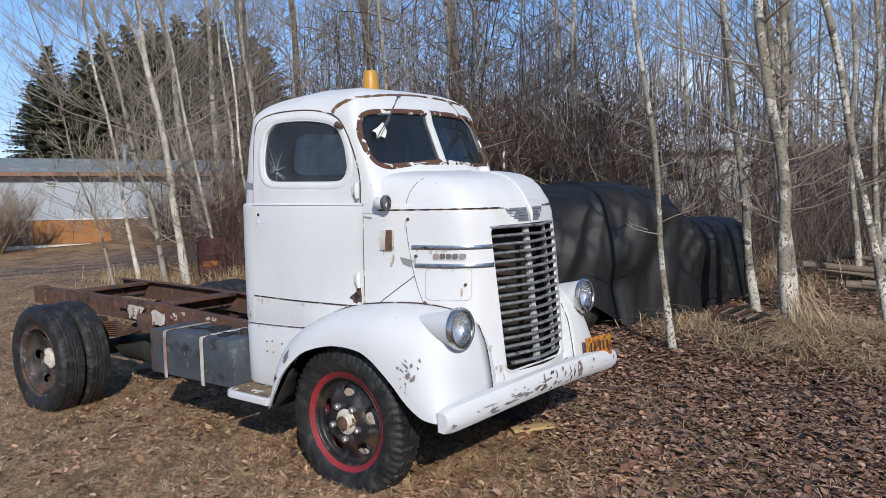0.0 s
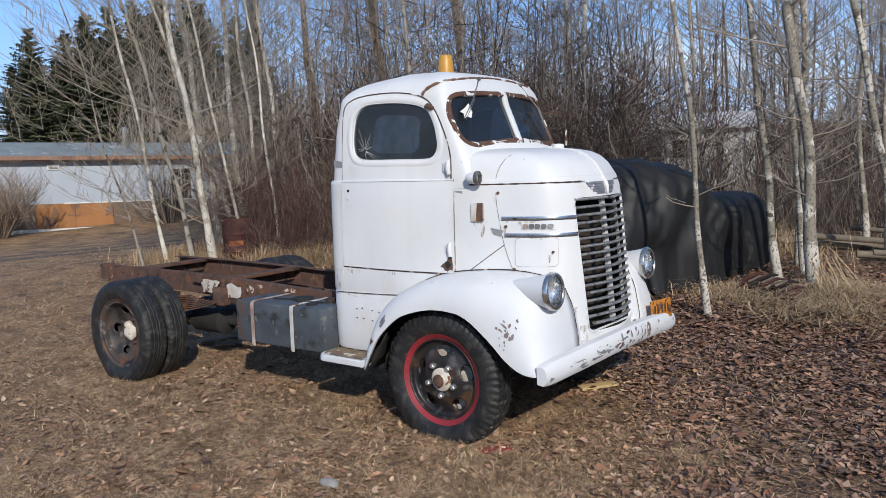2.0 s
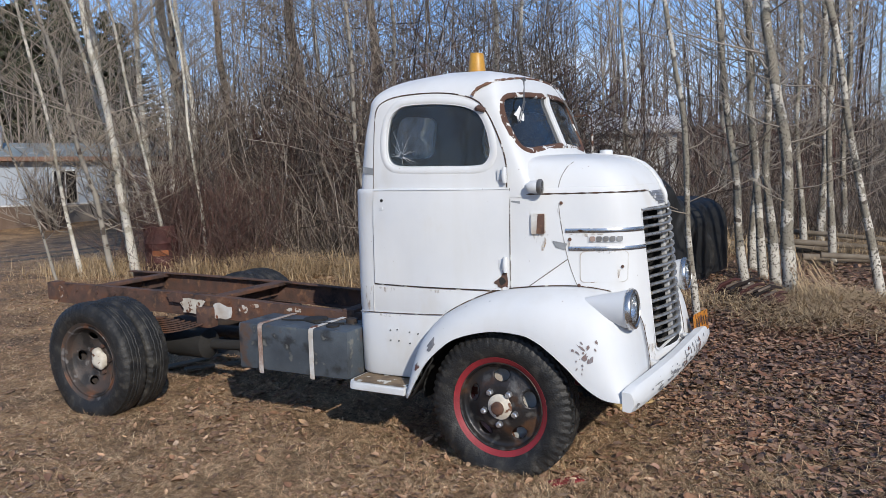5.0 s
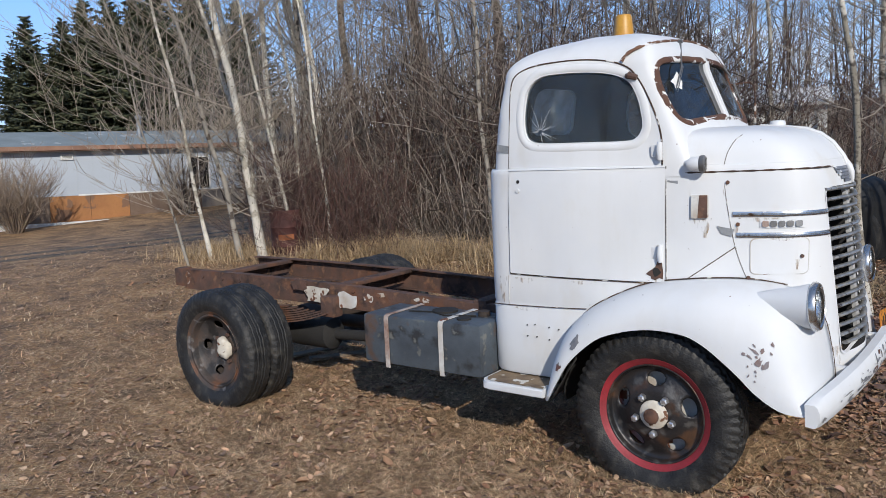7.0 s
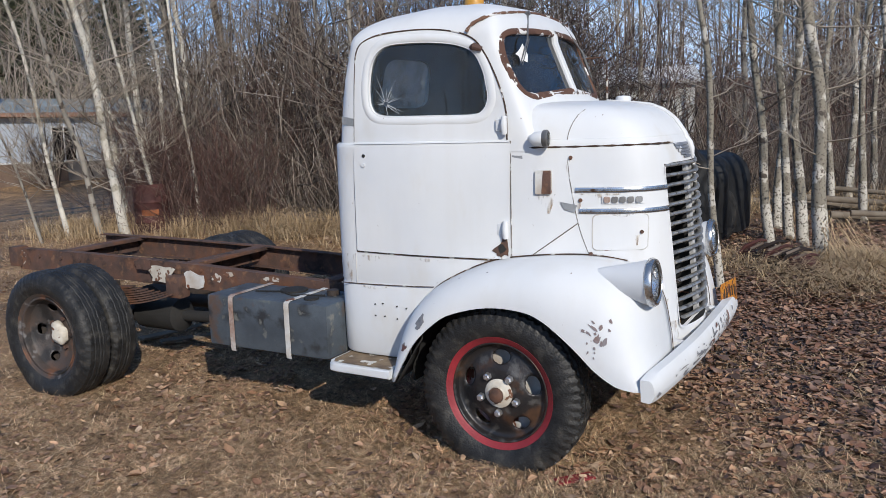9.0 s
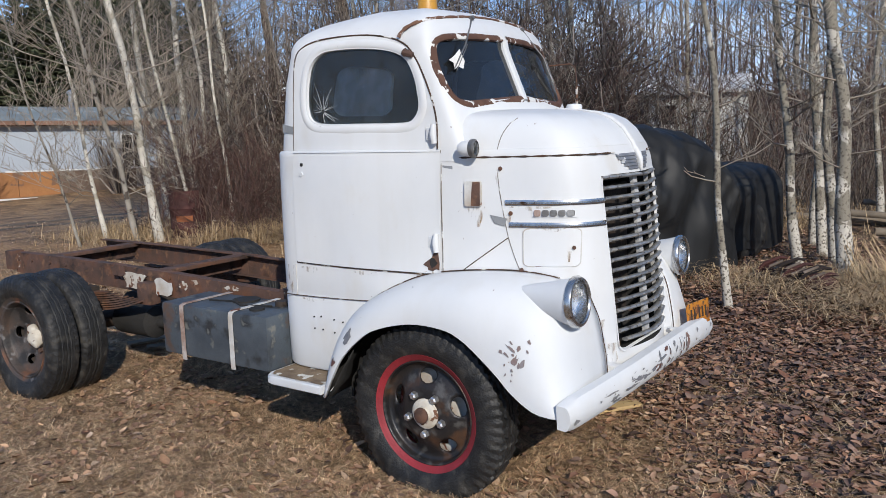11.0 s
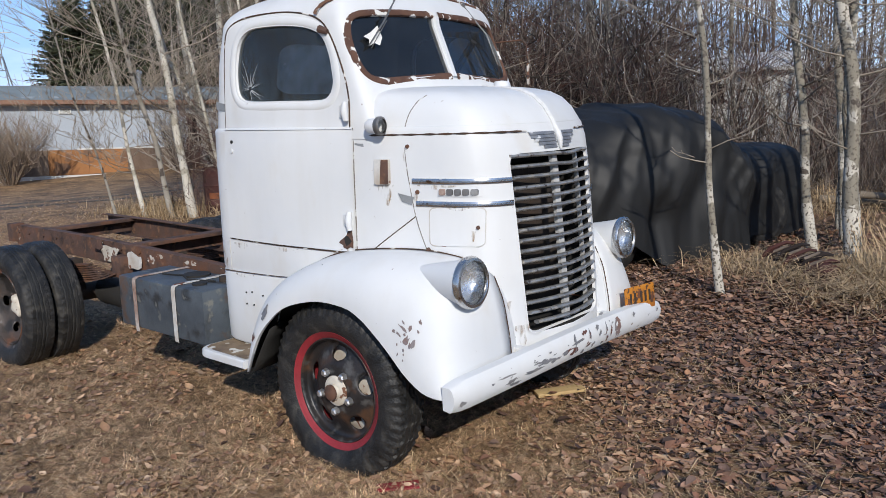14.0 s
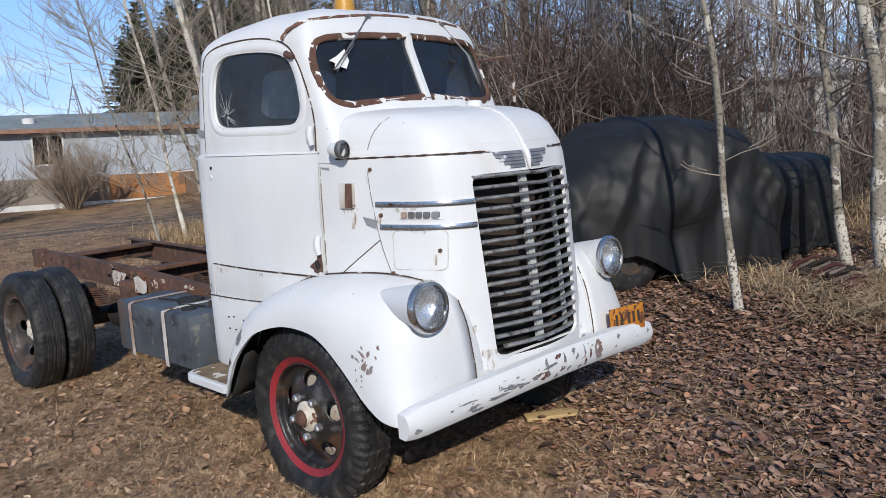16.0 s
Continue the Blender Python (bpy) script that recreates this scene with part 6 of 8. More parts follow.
for i, (b, le, r, hh) in enumerate([((-3.56, 7.11), (-0.087, -0.047), 0.042, 8), ((-3.53, 9.09), (-0.109, -0.044), 0.060, 11), ((-2.89, 8.29), (-0.084, -0.031), 0.080, 12),
                                    ((-3.27, 9.51), (-0.043, -0.014), 0.068, 11), ((-2.06, 8.61), (-0.194, -0.056), 0.055, 10), ((-2.88, 11.44), (-0.036, -0.01), 0.057, 11),
                                    ((-6.8, 14.4), (-0.03, -0.012), 0.056, 12), ((-3.5, 9.9), (-0.083, -0.016), 0.062, 11), ((-3.75, 10.5), (-0.023, -0.004), 0.062, 11), ((-3.4, 12.45), (-0.04, -0.008), 0.056, 11),
                                    ((-3.28, 13.16), (-0.004, 0), 0.07, 12), ((-3.0, 13.8), (-0.011, 0), 0.058, 11)]):
    tree("aspen_tree", b, le, r * 0.74, hh, 40 + i, ASPEN + (", rough dark foot" if i in (2, 4) else ""), M_bark, 54 if i else 30, 1.35 if i else 0.85, 0.9 if i in (0, 2) else 1.2, 2 if 0 < i < 5 else 1)
for i, (b, le, r, hh) in enumerate([((-12.3, 7.2), (-0.055, -0.076), 0.060, 11), ((-12.62, 7.0), (-0.091, -0.134), 0.047, 10), ((-13.1, 6.8), (-0.066, -0.105), 0.038, 9), ((-12.1, 7.75), (-0.092, -0.12), 0.036, 9), ((-14.1, 10.2), (-0.045, -0.055), 0.082, 12), ((-13.4, 9.2), (-0.05, -0.06), 0.045, 10), ((-12.9, 8.2), (-0.15, -0.21), 0.052, 10), ((-13.0, 6.3), (-0.10, -0.16), 0.024, 6), ((-11.9, 8.3), (-0.02, -0.05), 0.03, 9),
                                    ((-14.66, 9.59), (-0.015, -0.027), 0.08, 12), ((-16.08, 11.7), (-0.03, -0.044), 0.10, 13), ((-14.93, 9.12), (-0.04, -0.069), 0.09, 12), ((-11.66, 10.84), (0.03, 0.03), 0.055, 11),
                                    ((-9.19, 9.07), (-0.018, -0.014), 0.048, 10), ((-15.6, 11.33), (-0.051, -0.056), 0.085, 12), ((-13.1, 9.6), (-0.06, -0.05), 0.06, 11),
                                    ((-10.6, 11.9), (0.02, 0.0), 0.06, 12), ((-8.3, 12.6), (0.01, 0.02), 0.06, 12), ((-9.4, 14), (-0.02, 0), 0.08, 13), ((-5.2, 15), (-0.03, 0), 0.07, 12)]):
    tree("aspen_tree", b, le, r * (1.0 if i == 0 else 0.85 if i < 9 else 0.8), hh, 80 + i, "leaning bare aspen with pale beige bark", M_bark_w if i % 3 != 1 else M_bark_r, 62 if i < 9 else 50, 1.95 if i < 9 else 1.5, 0.6 if i < 9 else 1.2, 2 if i < 9 and i != 4 else 1)

for i, (b, le, r, hh) in enumerate([((-14.51, 14.38), (-0.075, -0.067), 0.15, 14), ((-14.55, 16.89), (-0.014, -0.01), 0.15, 14), ((-15.22, 12.33), (-0.03, -0.032), 0.10, 12)]):
    tree("poplar_tree", b, le, r, hh, 130 + i, "tall bare poplar with rough brown-grey bark", M_bark_b, 70, 1.9, 2.0, 2)


# thicket: a few kinds of many-stemmed bare saplings
def sapling_mesh(seed, stems, height, spread, material):
    rng = random.Random(seed)
    h = Heap()
    for _ in range(stems):
        a = rng.uniform(0, 6.28)
        b = Vector((math.cos(a) * 0.25 * rng.random(), math.sin(a) * 0.25 * rng.random(), -0.1))
        hh = height * rng.uniform(0.6, 1.1)
        le = Vector((math.cos(a), math.sin(a), 0)) * spread * rng.uniform(0.2, 1)
        pts = [b + Vector((0, 0, hh * t)) + le * hh * t * t + Vector((rng.uniform(-1, 1), rng.uniform(-1, 1), 0)) * 0.24 * (1 if 0 < t < 1 else 0) for t in (0, 0.25, 0.5, 0.75, 1)]
        r = rng.uniform(0.010, 0.027) * height / 6
        h.stick(pts, [r, r * 0.85, r * 0.65, r * 0.45, r * 0.15], 4)
        for k in range(int(hh * 2.9)):
            t = rng.uniform(0.10, 0.98)
            i = min(int(t * 4), 3)
            p = pts[i].lerp(pts[i + 1], t * 4 - i)
            branch(h, rng, p, rand_dir(rng, 0.3), rng.uniform(0.35, 1.3), r * 0.4, 1, 3, 0.0045)
    return h.mesh("sapling", material)


KINDS = [sapling_mesh(1, 3, 5.6, 0.035, M_twig), sapling_mesh(2, 4, 4.4, 0.05, M_twig), sapling_mesh(3, 2, 6.6, 0.03, M_twig), sapling_mesh(4, 6, 3.0, 0.10, M_twig_red), sapling_mesh(5, 3, 5.2, 0.04, M_twig), sapling_mesh(6, 7, 2.0, 0.14, M_twig_red), sapling_mesh(7, 1, 8.0, 0.02, M_twig_pale), sapling_mesh(8, 2, 7.0, 0.03, M_twig_pale)]
EDGE = spline([(-12.3, 9.0), (-10.5, 9.2), (-9.0, 9.4), (-7.4, 10.6), (-6.0, 12.6), (-4.6, 13.2), (-2.5, 13.6), (0.5, 12.4), (4.0, 11.5)], 80)
rng = random.Random(77)
for k in range(212):
    t = rng.random()
    if t > 0.45 and rng.random() < 0.62:
        t = 0.10 + rng.random() * 0.34
    if t < 0.26 and rng.random() < 0.4:
        continue
    e = EDGE[int(t * 79)]
    ang = radians(150 - 62 * t)
    dep = 0.2 + 11 * rng.random() ** 1.4
    x, y = e[0] + math.cos(ang) * dep + rng.uniform(-0.5, 0.5), e[1] + math.sin(ang) * dep
    if math.hypot(x + 7.5, y - 17.2) < 1.9:
        continue
    kind = rng.choice((3, 5, 1, 3, 6)) if dep < 1.6 else rng.choice((0, 1, 2, 4, 6, 7, 4, 3))
    sc = rng.uniform(0.8, 1.25)
    place("sapling", KINDS[kind], "bare many-stemmed brown sapling in a thicket", "sapling", Matrix.Translation((x, y, ground_z(x, y))) @ Matrix.Rotation(rng.uniform(0, 6.28), 4, "Z") @ Matrix.Scale(sc, 4), "thicket saplings")
for x, y, kind in ((-11.9, 8.1, 5), (-12.6, 8.0, 3), (-11.3, 8.3, 5), (-12.9, 7.5, 5), (-10.8, 8.6, 3), (-12.2, 7.3, 5), (-11.6, 7.6, 3), (-11.0, 7.9, 5), (-12.4, 8.3, 3), (-10.4, 8.2, 5), (-11.8, 8.6, 3), (-12.0, 7.8, 3)):
    place("sapling", KINDS[kind], "low reddish bare shrub among dry grass", "sapling", Matrix.Translation((x, y, 0)) @ Matrix.Scale(0.7, 4), "thicket saplings")
# tangle of fine stems low in the thicket
h = Heap()
for k in range(13200):
    t = rng.random() ** 1.35 if k < 11000 else 0.10 + 0.30 * rng.random()
    e = EDGE[int(t * 79)]
    ang = radians(150 - 62 * t)
    dep = -0.5 + (9 if t < 0.55 else 14) * rng.random() ** (1.6 if t < 0.55 else 1.0)
    p = Vector((e[0] + math.cos(ang) * dep + rng.uniform(-0.5, 0.5), e[1] + math.sin(ang) * dep + rng.uniform(-0.3, 0.3), 0))
    if 0.5 < t < 0.75 and rng.random() < 0.35:
        continue
    d = rand_dir(rng, rng.choice((0.1, 0.6, 1.8, 3.0)))
    ln = rng.uniform(0.3, 1.35) * (1 + 0.05 * dep)
    p.z = ground_z(p.x, p.y) + (0 if rng.random() < 0.25 else (2.5 if t < 0.5 else 1.5) * rng.random() ** 1.3 if k < 11000 else rng.uniform(1.2, 5.0))
    w = rng.choice((0.0035, 0.005, 0.007, 0.0105))
    q = p + d * ln * 0.5 + Vector((rng.uniform(-0.1, 0.1), rng.uniform(-0.1, 0.1), rng.uniform(-0.06, 0.14)))
    h.stick([p, q, p + d * ln + Vector((rng.uniform(-0.15, 0.15), rng.uniform(-0.15, 0.15), 0.15 * ln))], [w, w * 0.8, w * 0.5], 3)
place("brushwood", h.mesh("brushwood", M_twig), "tangle of fine bare brown stems", "brush", kind="stuff")
# low reddish undergrowth
h = Heap()
for k in range(7000):
    t = 0.05 + 0.95 * rng.random()
    e = EDGE[int(t * 79)]
    ang = radians(150 - 62 * t)
    dep = -0.6 + 7 * rng.random() ** 1.3
    p = Vector((e[0] + math.cos(ang) * dep + rng.uniform(-0.6, 0.6), e[1] + math.sin(ang) * dep, 0))
    p.z = ground_z(p.x, p.y) - 0.02
    d = rand_dir(rng, 3.0)
    ln = rng.uniform(0.3, 1.3)
    w = rng.uniform(0.003, 0.006)
    h.stick([p, p + d * ln * 0.5 + Vector((rng.uniform(-0.08, 0.08), rng.uniform(-0.08, 0.08), 0)), p + d * ln], [w, w * 0.8, w * 0.4], 3)
place("undergrowth", h.mesh("undergrowth", M_twig), "low dark bare brown undergrowth", "brush", kind="stuff")
h = Heap()
for k in range(900):
    p = Vector((rng.gauss(-11.9, 0.6), rng.gauss(8.25, 0.35), 0))
    if math.hypot(p.x + 12.3, p.y - 7.6) < 0.5 and p.y < 7.7:
        continue
    d = rand_dir(rng, rng.choice((0.6, 1.5, 3.0)))
    p.z = ground_z(p.x, p.y) + 1.1 * rng.random() ** 1.8
    ln, w = rng.uniform(0.25, 0.9), rng.uniform(0.003, 0.007)
    h.stick([p, p + d * ln * 0.5 + Vector((rng.uniform(-0.1, 0.1), rng.uniform(-0.1, 0.1), 0)), p + d * ln], [w, w * 0.8, w * 0.4], 3)
place("red_undergrowth", h.mesh("red_undergrowth", M_twig_red), "low dark reddish bare stems round an oil drum", "brush", kind="stuff")
# far wood behind: taller, closing the view
h = Heap()
for k in range(210):
    t = rng.random() ** 1.4
    e = EDGE[int(t * 79)]
    ang = radians(150 - 62 * t)
    dep = 13 + 14 * rng.random()
    p = Vector((e[0] * 1.5 + math.cos(ang) * dep, e[1] + math.sin(ang) * dep, -0.2))
    hh = rng.uniform(4, 7.5)
    top = p + Vector((rng.uniform(-0.6, 0.6), rng.uniform(-0.6, 0.6), hh))
    mid = p.lerp(top, 0.5) + Vector((rng.uniform(-0.1, 0.1), rng.uniform(-0.1, 0.1), 0))
    r = rng.uniform(0.02, 0.05)
    h.stick([p, mid, top], [r, r * 0.7, r * 0.2], 4)
    for _ in range(9):
        s0 = p.lerp(top, rng.uniform(0.2, 0.95))
        d = rand_dir(rng, 1.0)
        h.stick([s0, s0 + d * 0.6, s0 + d * rng.uniform(0.9, 1.5) + Vector((0, 0, 0.2))], [0.012, 0.009, 0.003], 3)
for k in range(2500):
    t = rng.random() ** 1.25
    e = EDGE[int(t * 79)]
    ang = radians(150 - 62 * t)
    dep = 9 + 22 * rng.random()
    p = Vector((e[0] + math.cos(ang) * dep + rng.uniform(-3, 3), e[1] + math.sin(ang) * dep, -0.2 + (3.4 if t < 0.5 else 2.2) * rng.random() ** 1.5))
    d = rand_dir(rng, rng.choice((0.3, 1.0, 2.5)))
    w = rng.uniform(0.010, 0.022)
    h.stick([p, p + d * 0.7, p + d * rng.uniform(1.0, 2.2) + Vector((rng.uniform(-0.2, 0.2), 0, 0.2))], [w, w * 0.8, w * 0.4], 3)
# taller trees behind the right of the wood
for k in range(120):
    t = 0.50 + 0.5 * rng.random()
    e = EDGE[int(t * 79)]
    ang = radians(150 - 62 * t)
    dep = 5 + 20 * rng.random()
    p = Vector((e[0] + math.cos(ang) * dep + rng.uniform(-1, 1), e[1] + math.sin(ang) * dep, -0.2))
    top = p + Vector((rng.uniform(-0.7, 0.7), rng.uniform(-0.5, 0.5), rng.uniform(5.5, 9.5)))
    r = rng.uniform(0.018, 0.045)
    h.stick([p, p.lerp(top, 0.5) + Vector((rng.uniform(-0.15, 0.15), rng.uniform(-0.15, 0.15), 0)), top], [r, r * 0.7, r * 0.2], 4)
    for _ in range(22):
        s0 = p.lerp(top, rng.uniform(0.15, 0.97))
        branch(h, rng, s0, rand_dir(rng, 0.7), rng.uniform(0.5, 1.5), 0.010, 1, 3, 0.006)
# bare wood on the yard's other sides
for k in range(150):
    a = radians(rng.choice((rng.uniform(5, 62), rng.uniform(195, 262))))
    r0 = rng.uniform(17, 30)
    p = Vector((-2 + r0 * math.cos(a), 3 + r0 * math.sin(a), -0.2))
    top = p + Vector((rng.uniform(-0.8, 0.8), rng.uniform(-0.8, 0.8), rng.uniform(6, 11)))
    r = rng.uniform(0.03, 0.08)
    h.stick([p, p.lerp(top, 0.5) + Vector((rng.uniform(-0.2, 0.2), rng.uniform(-0.2, 0.2), 0)), top], [r, r * 0.7, r * 0.2], 5)
    for _ in range(16):
        s0 = p.lerp(top, rng.uniform(0.15, 0.95))
        d = rand_dir(rng, 0.8)
        h.stick([s0, s0 + d * 0.9, s0 + d * rng.uniform(1.2, 2.4) + Vector((0, 0, 0.3))], [0.022, 0.015, 0.006], 3)
place("far_wood", h.mesh("far_wood", M_twig), "distant bare brown woodland", "woods", kind="stuff")

# ---- leaf litter and grass ----
M_leaf = island_tones(mat("dead_leaves", (0.14, 0.08, 0.05), (0.2, 0.12, 0.08), 9, 0.75, 0, 0.2, 60),
                      [(0.057, 0.033, 0.026), (0.167, 0.088, 0.059), (0.269, 0.136, 0.086), (0.090, 0.052, 0.041), (0.385, 0.224, 0.143), (0.108, 0.060, 0.046), (0.518, 0.365, 0.261), (0.251, 0.113, 0.062), (0.149, 0.091, 0.070), (0.069, 0.040, 0.035), (0.234, 0.156, 0.120), (0.043, 0.026, 0.023), (0.300, 0.167, 0.105), (0.447, 0.277, 0.195), (0.180, 0.115, 0.095), (0.335, 0.224, 0.166), (0.356, 0.232, 0.154), (0.293, 0.173, 0.107)])
M_straw = island_tones(mat("dead_grass", (0.3, 0.22, 0.13), (0.24, 0.18, 0.1), 9, 0.85, 0, 0.1, 60),
                       [(0.251, 0.169, 0.110), (0.577, 0.410, 0.278), (0.376, 0.256, 0.168), (0.816, 0.671, 0.473), (0.251, 0.173, 0.098), (0.502, 0.312, 0.195), (0.727, 0.497, 0.334), (0.187, 0.119, 0.083), (0.251, 0.193, 0.104), (0.376, 0.286, 0.168)])
M_hay = island_tones(mat("tall_hay", (0.3, 0.22, 0.13), (0.24, 0.18, 0.1), 9, 0.85, 0, 0.1, 60),
                      [(0.520, 0.381, 0.224), (0.300, 0.209, 0.120), (0.660, 0.493, 0.296), (0.400, 0.279, 0.160), (0.200, 0.135, 0.080), (0.580, 0.419, 0.240)])
M_leaf_tan = island_tones(mat("tan_leaves", (0.14, 0.08, 0.05), (0.2, 0.12, 0.08), 9, 0.75, 0, 0.2, 60),
                          [(0.416, 0.252, 0.144), (0.198, 0.111, 0.067), (0.515, 0.349, 0.217), (0.297, 0.150, 0.082), (0.099, 0.058, 0.044), (0.594, 0.436, 0.299), (0.356, 0.194, 0.111), (0.238, 0.155, 0.111), (0.465, 0.290, 0.183), (0.149, 0.083, 0.053)])


def tufted(m, scale, lo, hi):
    """Lighter and darker tufts across a mass of blades or leaves."""
    nt = m.node_tree
    bsdf = nt.nodes["Principled BSDF"]
    src = bsdf.inputs["Base Color"].links[0].from_socket
    co, no, ra, mx = (nt.nodes.new("ShaderNode" + k) for k in ("TexCoord", "TexNoise", "ValToRGB", "MixRGB"))
    no.inputs["Scale"].default_value, no.inputs["Detail"].default_value, no.inputs["Roughness"].default_value = scale, 5, 0.65
    ra.color_ramp.elements[0].position, ra.color_ramp.elements[0].color = 0.38, (*lo, 1)
    ra.color_ramp.elements[1].position, ra.color_ramp.elements[1].color = 0.60, (*hi, 1)
    mx.blend_type, mx.inputs[0].default_value = "MULTIPLY", 1.0
    for a, b in ((co.outputs["Object"], no.inputs["Vector"]), (no.outputs[0], ra.inputs[0]), (src, mx.inputs[1]), (ra.outputs[0], mx.inputs[2]), (mx.outputs[0], bsdf.inputs["Base Color"])):
        nt.links.new(a, b)


tufted(M_straw, 5.0, (0.60, 0.56, 0.50), (1.2, 1.18, 1.12))
tufted(M_straw, 26.0, (0.42, 0.38, 0.34), (1.35, 1.33, 1.28))
tufted(M_leaf_tan, 9.0, (0.60, 0.56, 0.54), (1.15, 1.12, 1.08))
tufted(M_leaf, 6.0, (0.62, 0.58, 0.56), (1.15, 1.10, 1.05))
rng = random.Random(5)

h, lawn = Heap(), Heap()
count = 0
while count < 138000:
    if rng.random() < 0.72:
        x, y = rng.gauss(-2.4, 2.1), rng.gauss(4.6, 2.3)
    else:
        x, y = rng.gauss(-5, 4.2), rng.gauss(5.0, 3.6)
    heap = rng.random() < 0.23
    if heap:
        x, y = rng.gauss(-2.4, 1.5), rng.gauss(7.6, 1.4)
    right = smooth(-3.0, -1.7, x + 0.35 * (y - 4) + 0.5 * noise.noise(Vector((x, y, 9))))
    patch = 0.52 + 1.5 * noise.noise(Vector((x * 0.9, y * 0.9, 7))) + 0.7 * noise.noise(Vector((x * 3, y * 3, 4)))
    turf = 0.85 * math.exp(-((x + 3.05) / 0.75) ** 2 - ((y - 2.65) / 0.6) ** 2)
    if not heap and rng.random() > (0.62 + 0.38 * right) * min(1, max(0.08, patch)) * (1 - turf) + 0.04 * right:
        continue
    count += 1
    z = ground_z(x, y)
    tan = not heap and rng.random() > right
    s = (0.006 + (0.026 if tan else 0.030) * rng.random() ** (2.2 if tan else 1.3)) * (1.5 if rng.random() < 0.06 else 1)
    m = Matrix.Translation((x, y, z + rng.uniform(0.003, 0.02) + (0.012 * rng.random() if tan else 0.05 * rng.random() ** 2 if heap else 0))) @ Euler((rng.gauss(0, 0.22), rng.gauss(0, 0.22), rng.uniform(0, 6.28))).to_matrix().to_4x4()
    c, w, bend = rng.uniform(-0.15, 0.42) * s, rng.uniform(0.42, 0.85), rng.uniform(-0.25, 0.4) * s
    j1, j2, sway = rng.uniform(0.75, 1.25), rng.uniform(0.75, 1.25), rng.uniform(-0.2, 0.2) * s
    g = lawn if tan else h
    b = len(g.v)
    for p in ((-1.05 * s, 0, bend), (-0.4 * s, w * s * 0.85 * j1, c), (-0.35 * s, sway, -0.1 * c), (-0.4 * s, -w * s * 0.85, c * j2), (0.4 * s, w * s * 0.8, c * j2), (0.45 * s, sway, -0.1 * c), (0.4 * s, -w * s * 0.8 * j2, c * j1), (1.15 * s, 0.5 * sway, bend * j1)):
        g.v.append(m @ Vector(p))
    g.f += [(b, b + 2, b + 1), (b, b + 3, b + 2), (b + 1, b + 2, b + 5, b + 4), (b + 2, b + 3, b + 6, b + 5), (b + 4, b + 5, b + 7), (b + 5, b + 6, b + 7)]
place("leaf_litter", h.mesh("leaf_litter", M_leaf), "dark brown curled dead leaves under the trees", "leaves", kind="stuff")
place("scattered_leaves", lawn.mesh("scattered_leaves", M_leaf_tan), "tan and brown dead leaves scattered over grass", "leaves", kind="stuff")


def blade(h, rng, x, y, ln, w, flat, z=None, lean=None):
    a = rng.uniform(0, 6.28) if lean is None else lean + rng.gauss(0, 1.1)
    d = Vector((math.cos(a), math.sin(a), 0))
    s = Vector((-d.y, d.x, 0)) * w
    p = Vector((x, y, ground_z(x, y) if z is None else z))
    u = (1 - flat)
    q = p + d * ln * 0.45 * flat + Vector((0, 0, ln * (0.15 + 0.5 * u)))
    e = p + d * ln * (0.35 + 0.65 * flat) + Vector((0, 0, ln * (0.06 + 0.75 * u)))
    if ln < 0.14:
        h.strip([(p - s, p + s), (e - s * 0.4, e + s * 0.4)])
    else:
        h.strip([(p - s, p + s), (q - s * 0.8, q + s * 0.8), (e - s * 0.2, e + s * 0.2)])


h = Heap()
count = 0
while count < 290000:
    pick = rng.random()
    if pick < 0.52:
        x, y = rng.gauss(-3.6, 1.9), rng.gauss(2.9, 1.1)
    elif pick < 0.76:
        x, y = rng.gauss(-5.0, 2.6), rng.gauss(3.4, 1.8)
    else:
        x, y = rng.gauss(-8, 4.0), rng.gauss(4.5, 3.4)
    left = 1 - 0.86 * smooth(-3.0, -1.6, x + 0.35 * (y - 4) + 0.5 * noise.noise(Vector((x, y, 9))))
    if rng.random() > left * (0.45 + 0.7 * max(0, 0.4 + noise.noise(Vector((x * 0.9, y * 0.9, 2))))):
        continue
    count += 1
    far = 1 + 0.12 * max(0, -x - 5)
    blade(h, rng, x, y, rng.uniform(0.03, 0.115) * far ** 0.5, rng.uniform(0.0009, 0.0022) * far, 1 - 0.42 * rng.random() ** 2.0)
# thicker turf round the front wheel and before the bumper
for _ in range(52000):
    x, y = rng.gauss(-3.0, 0.65), rng.gauss(2.95, 0.62)
    if 0.35 + noise.noise(Vector((x * 1.6, y * 1.6, 3))) < rng.random() * 0.8:
        continue
    blade(h, rng, x, y, rng.uniform(0.04, 0.13), rng.uniform(0.0014, 0.0028), 1 - 0.55 * rng.random() ** 1.4)
place("dead_grass", h.mesh("dead_grass", M_straw, False), "short trampled straw-coloured grass", "grass", kind="stuff")


def harrow_front(x, y):
    """The bare strip before the old harrow."""
    line = 8.49 - 0.89 * (x + 3.84)
    return -4.1 < x < -2.7 and line - 0.9 < y < line + 0.2


# tall dry grass: along the thicket and heaped over the mound
h = Heap()
for k in range(15000):
    t = rng.random() ** 1.5
    e = EDGE[int(t * 60)]
    x, y = e[0] + rng.gauss(0.2, 0.7), e[1] - 0.9 + rng.gauss(0, 0.5)
    if noise.noise(Vector((x * 1.1, y * 1.1, 5))) < 0.0 or math.hypot(x + 12.2, y - 7.3) < 0.6 + 0.3 * rng.random():
        continue
    blade(h, rng, x, y, rng.uniform(0.25, 0.75), rng.uniform(0.002, 0.004), rng.uniform(0.35, 1.0))
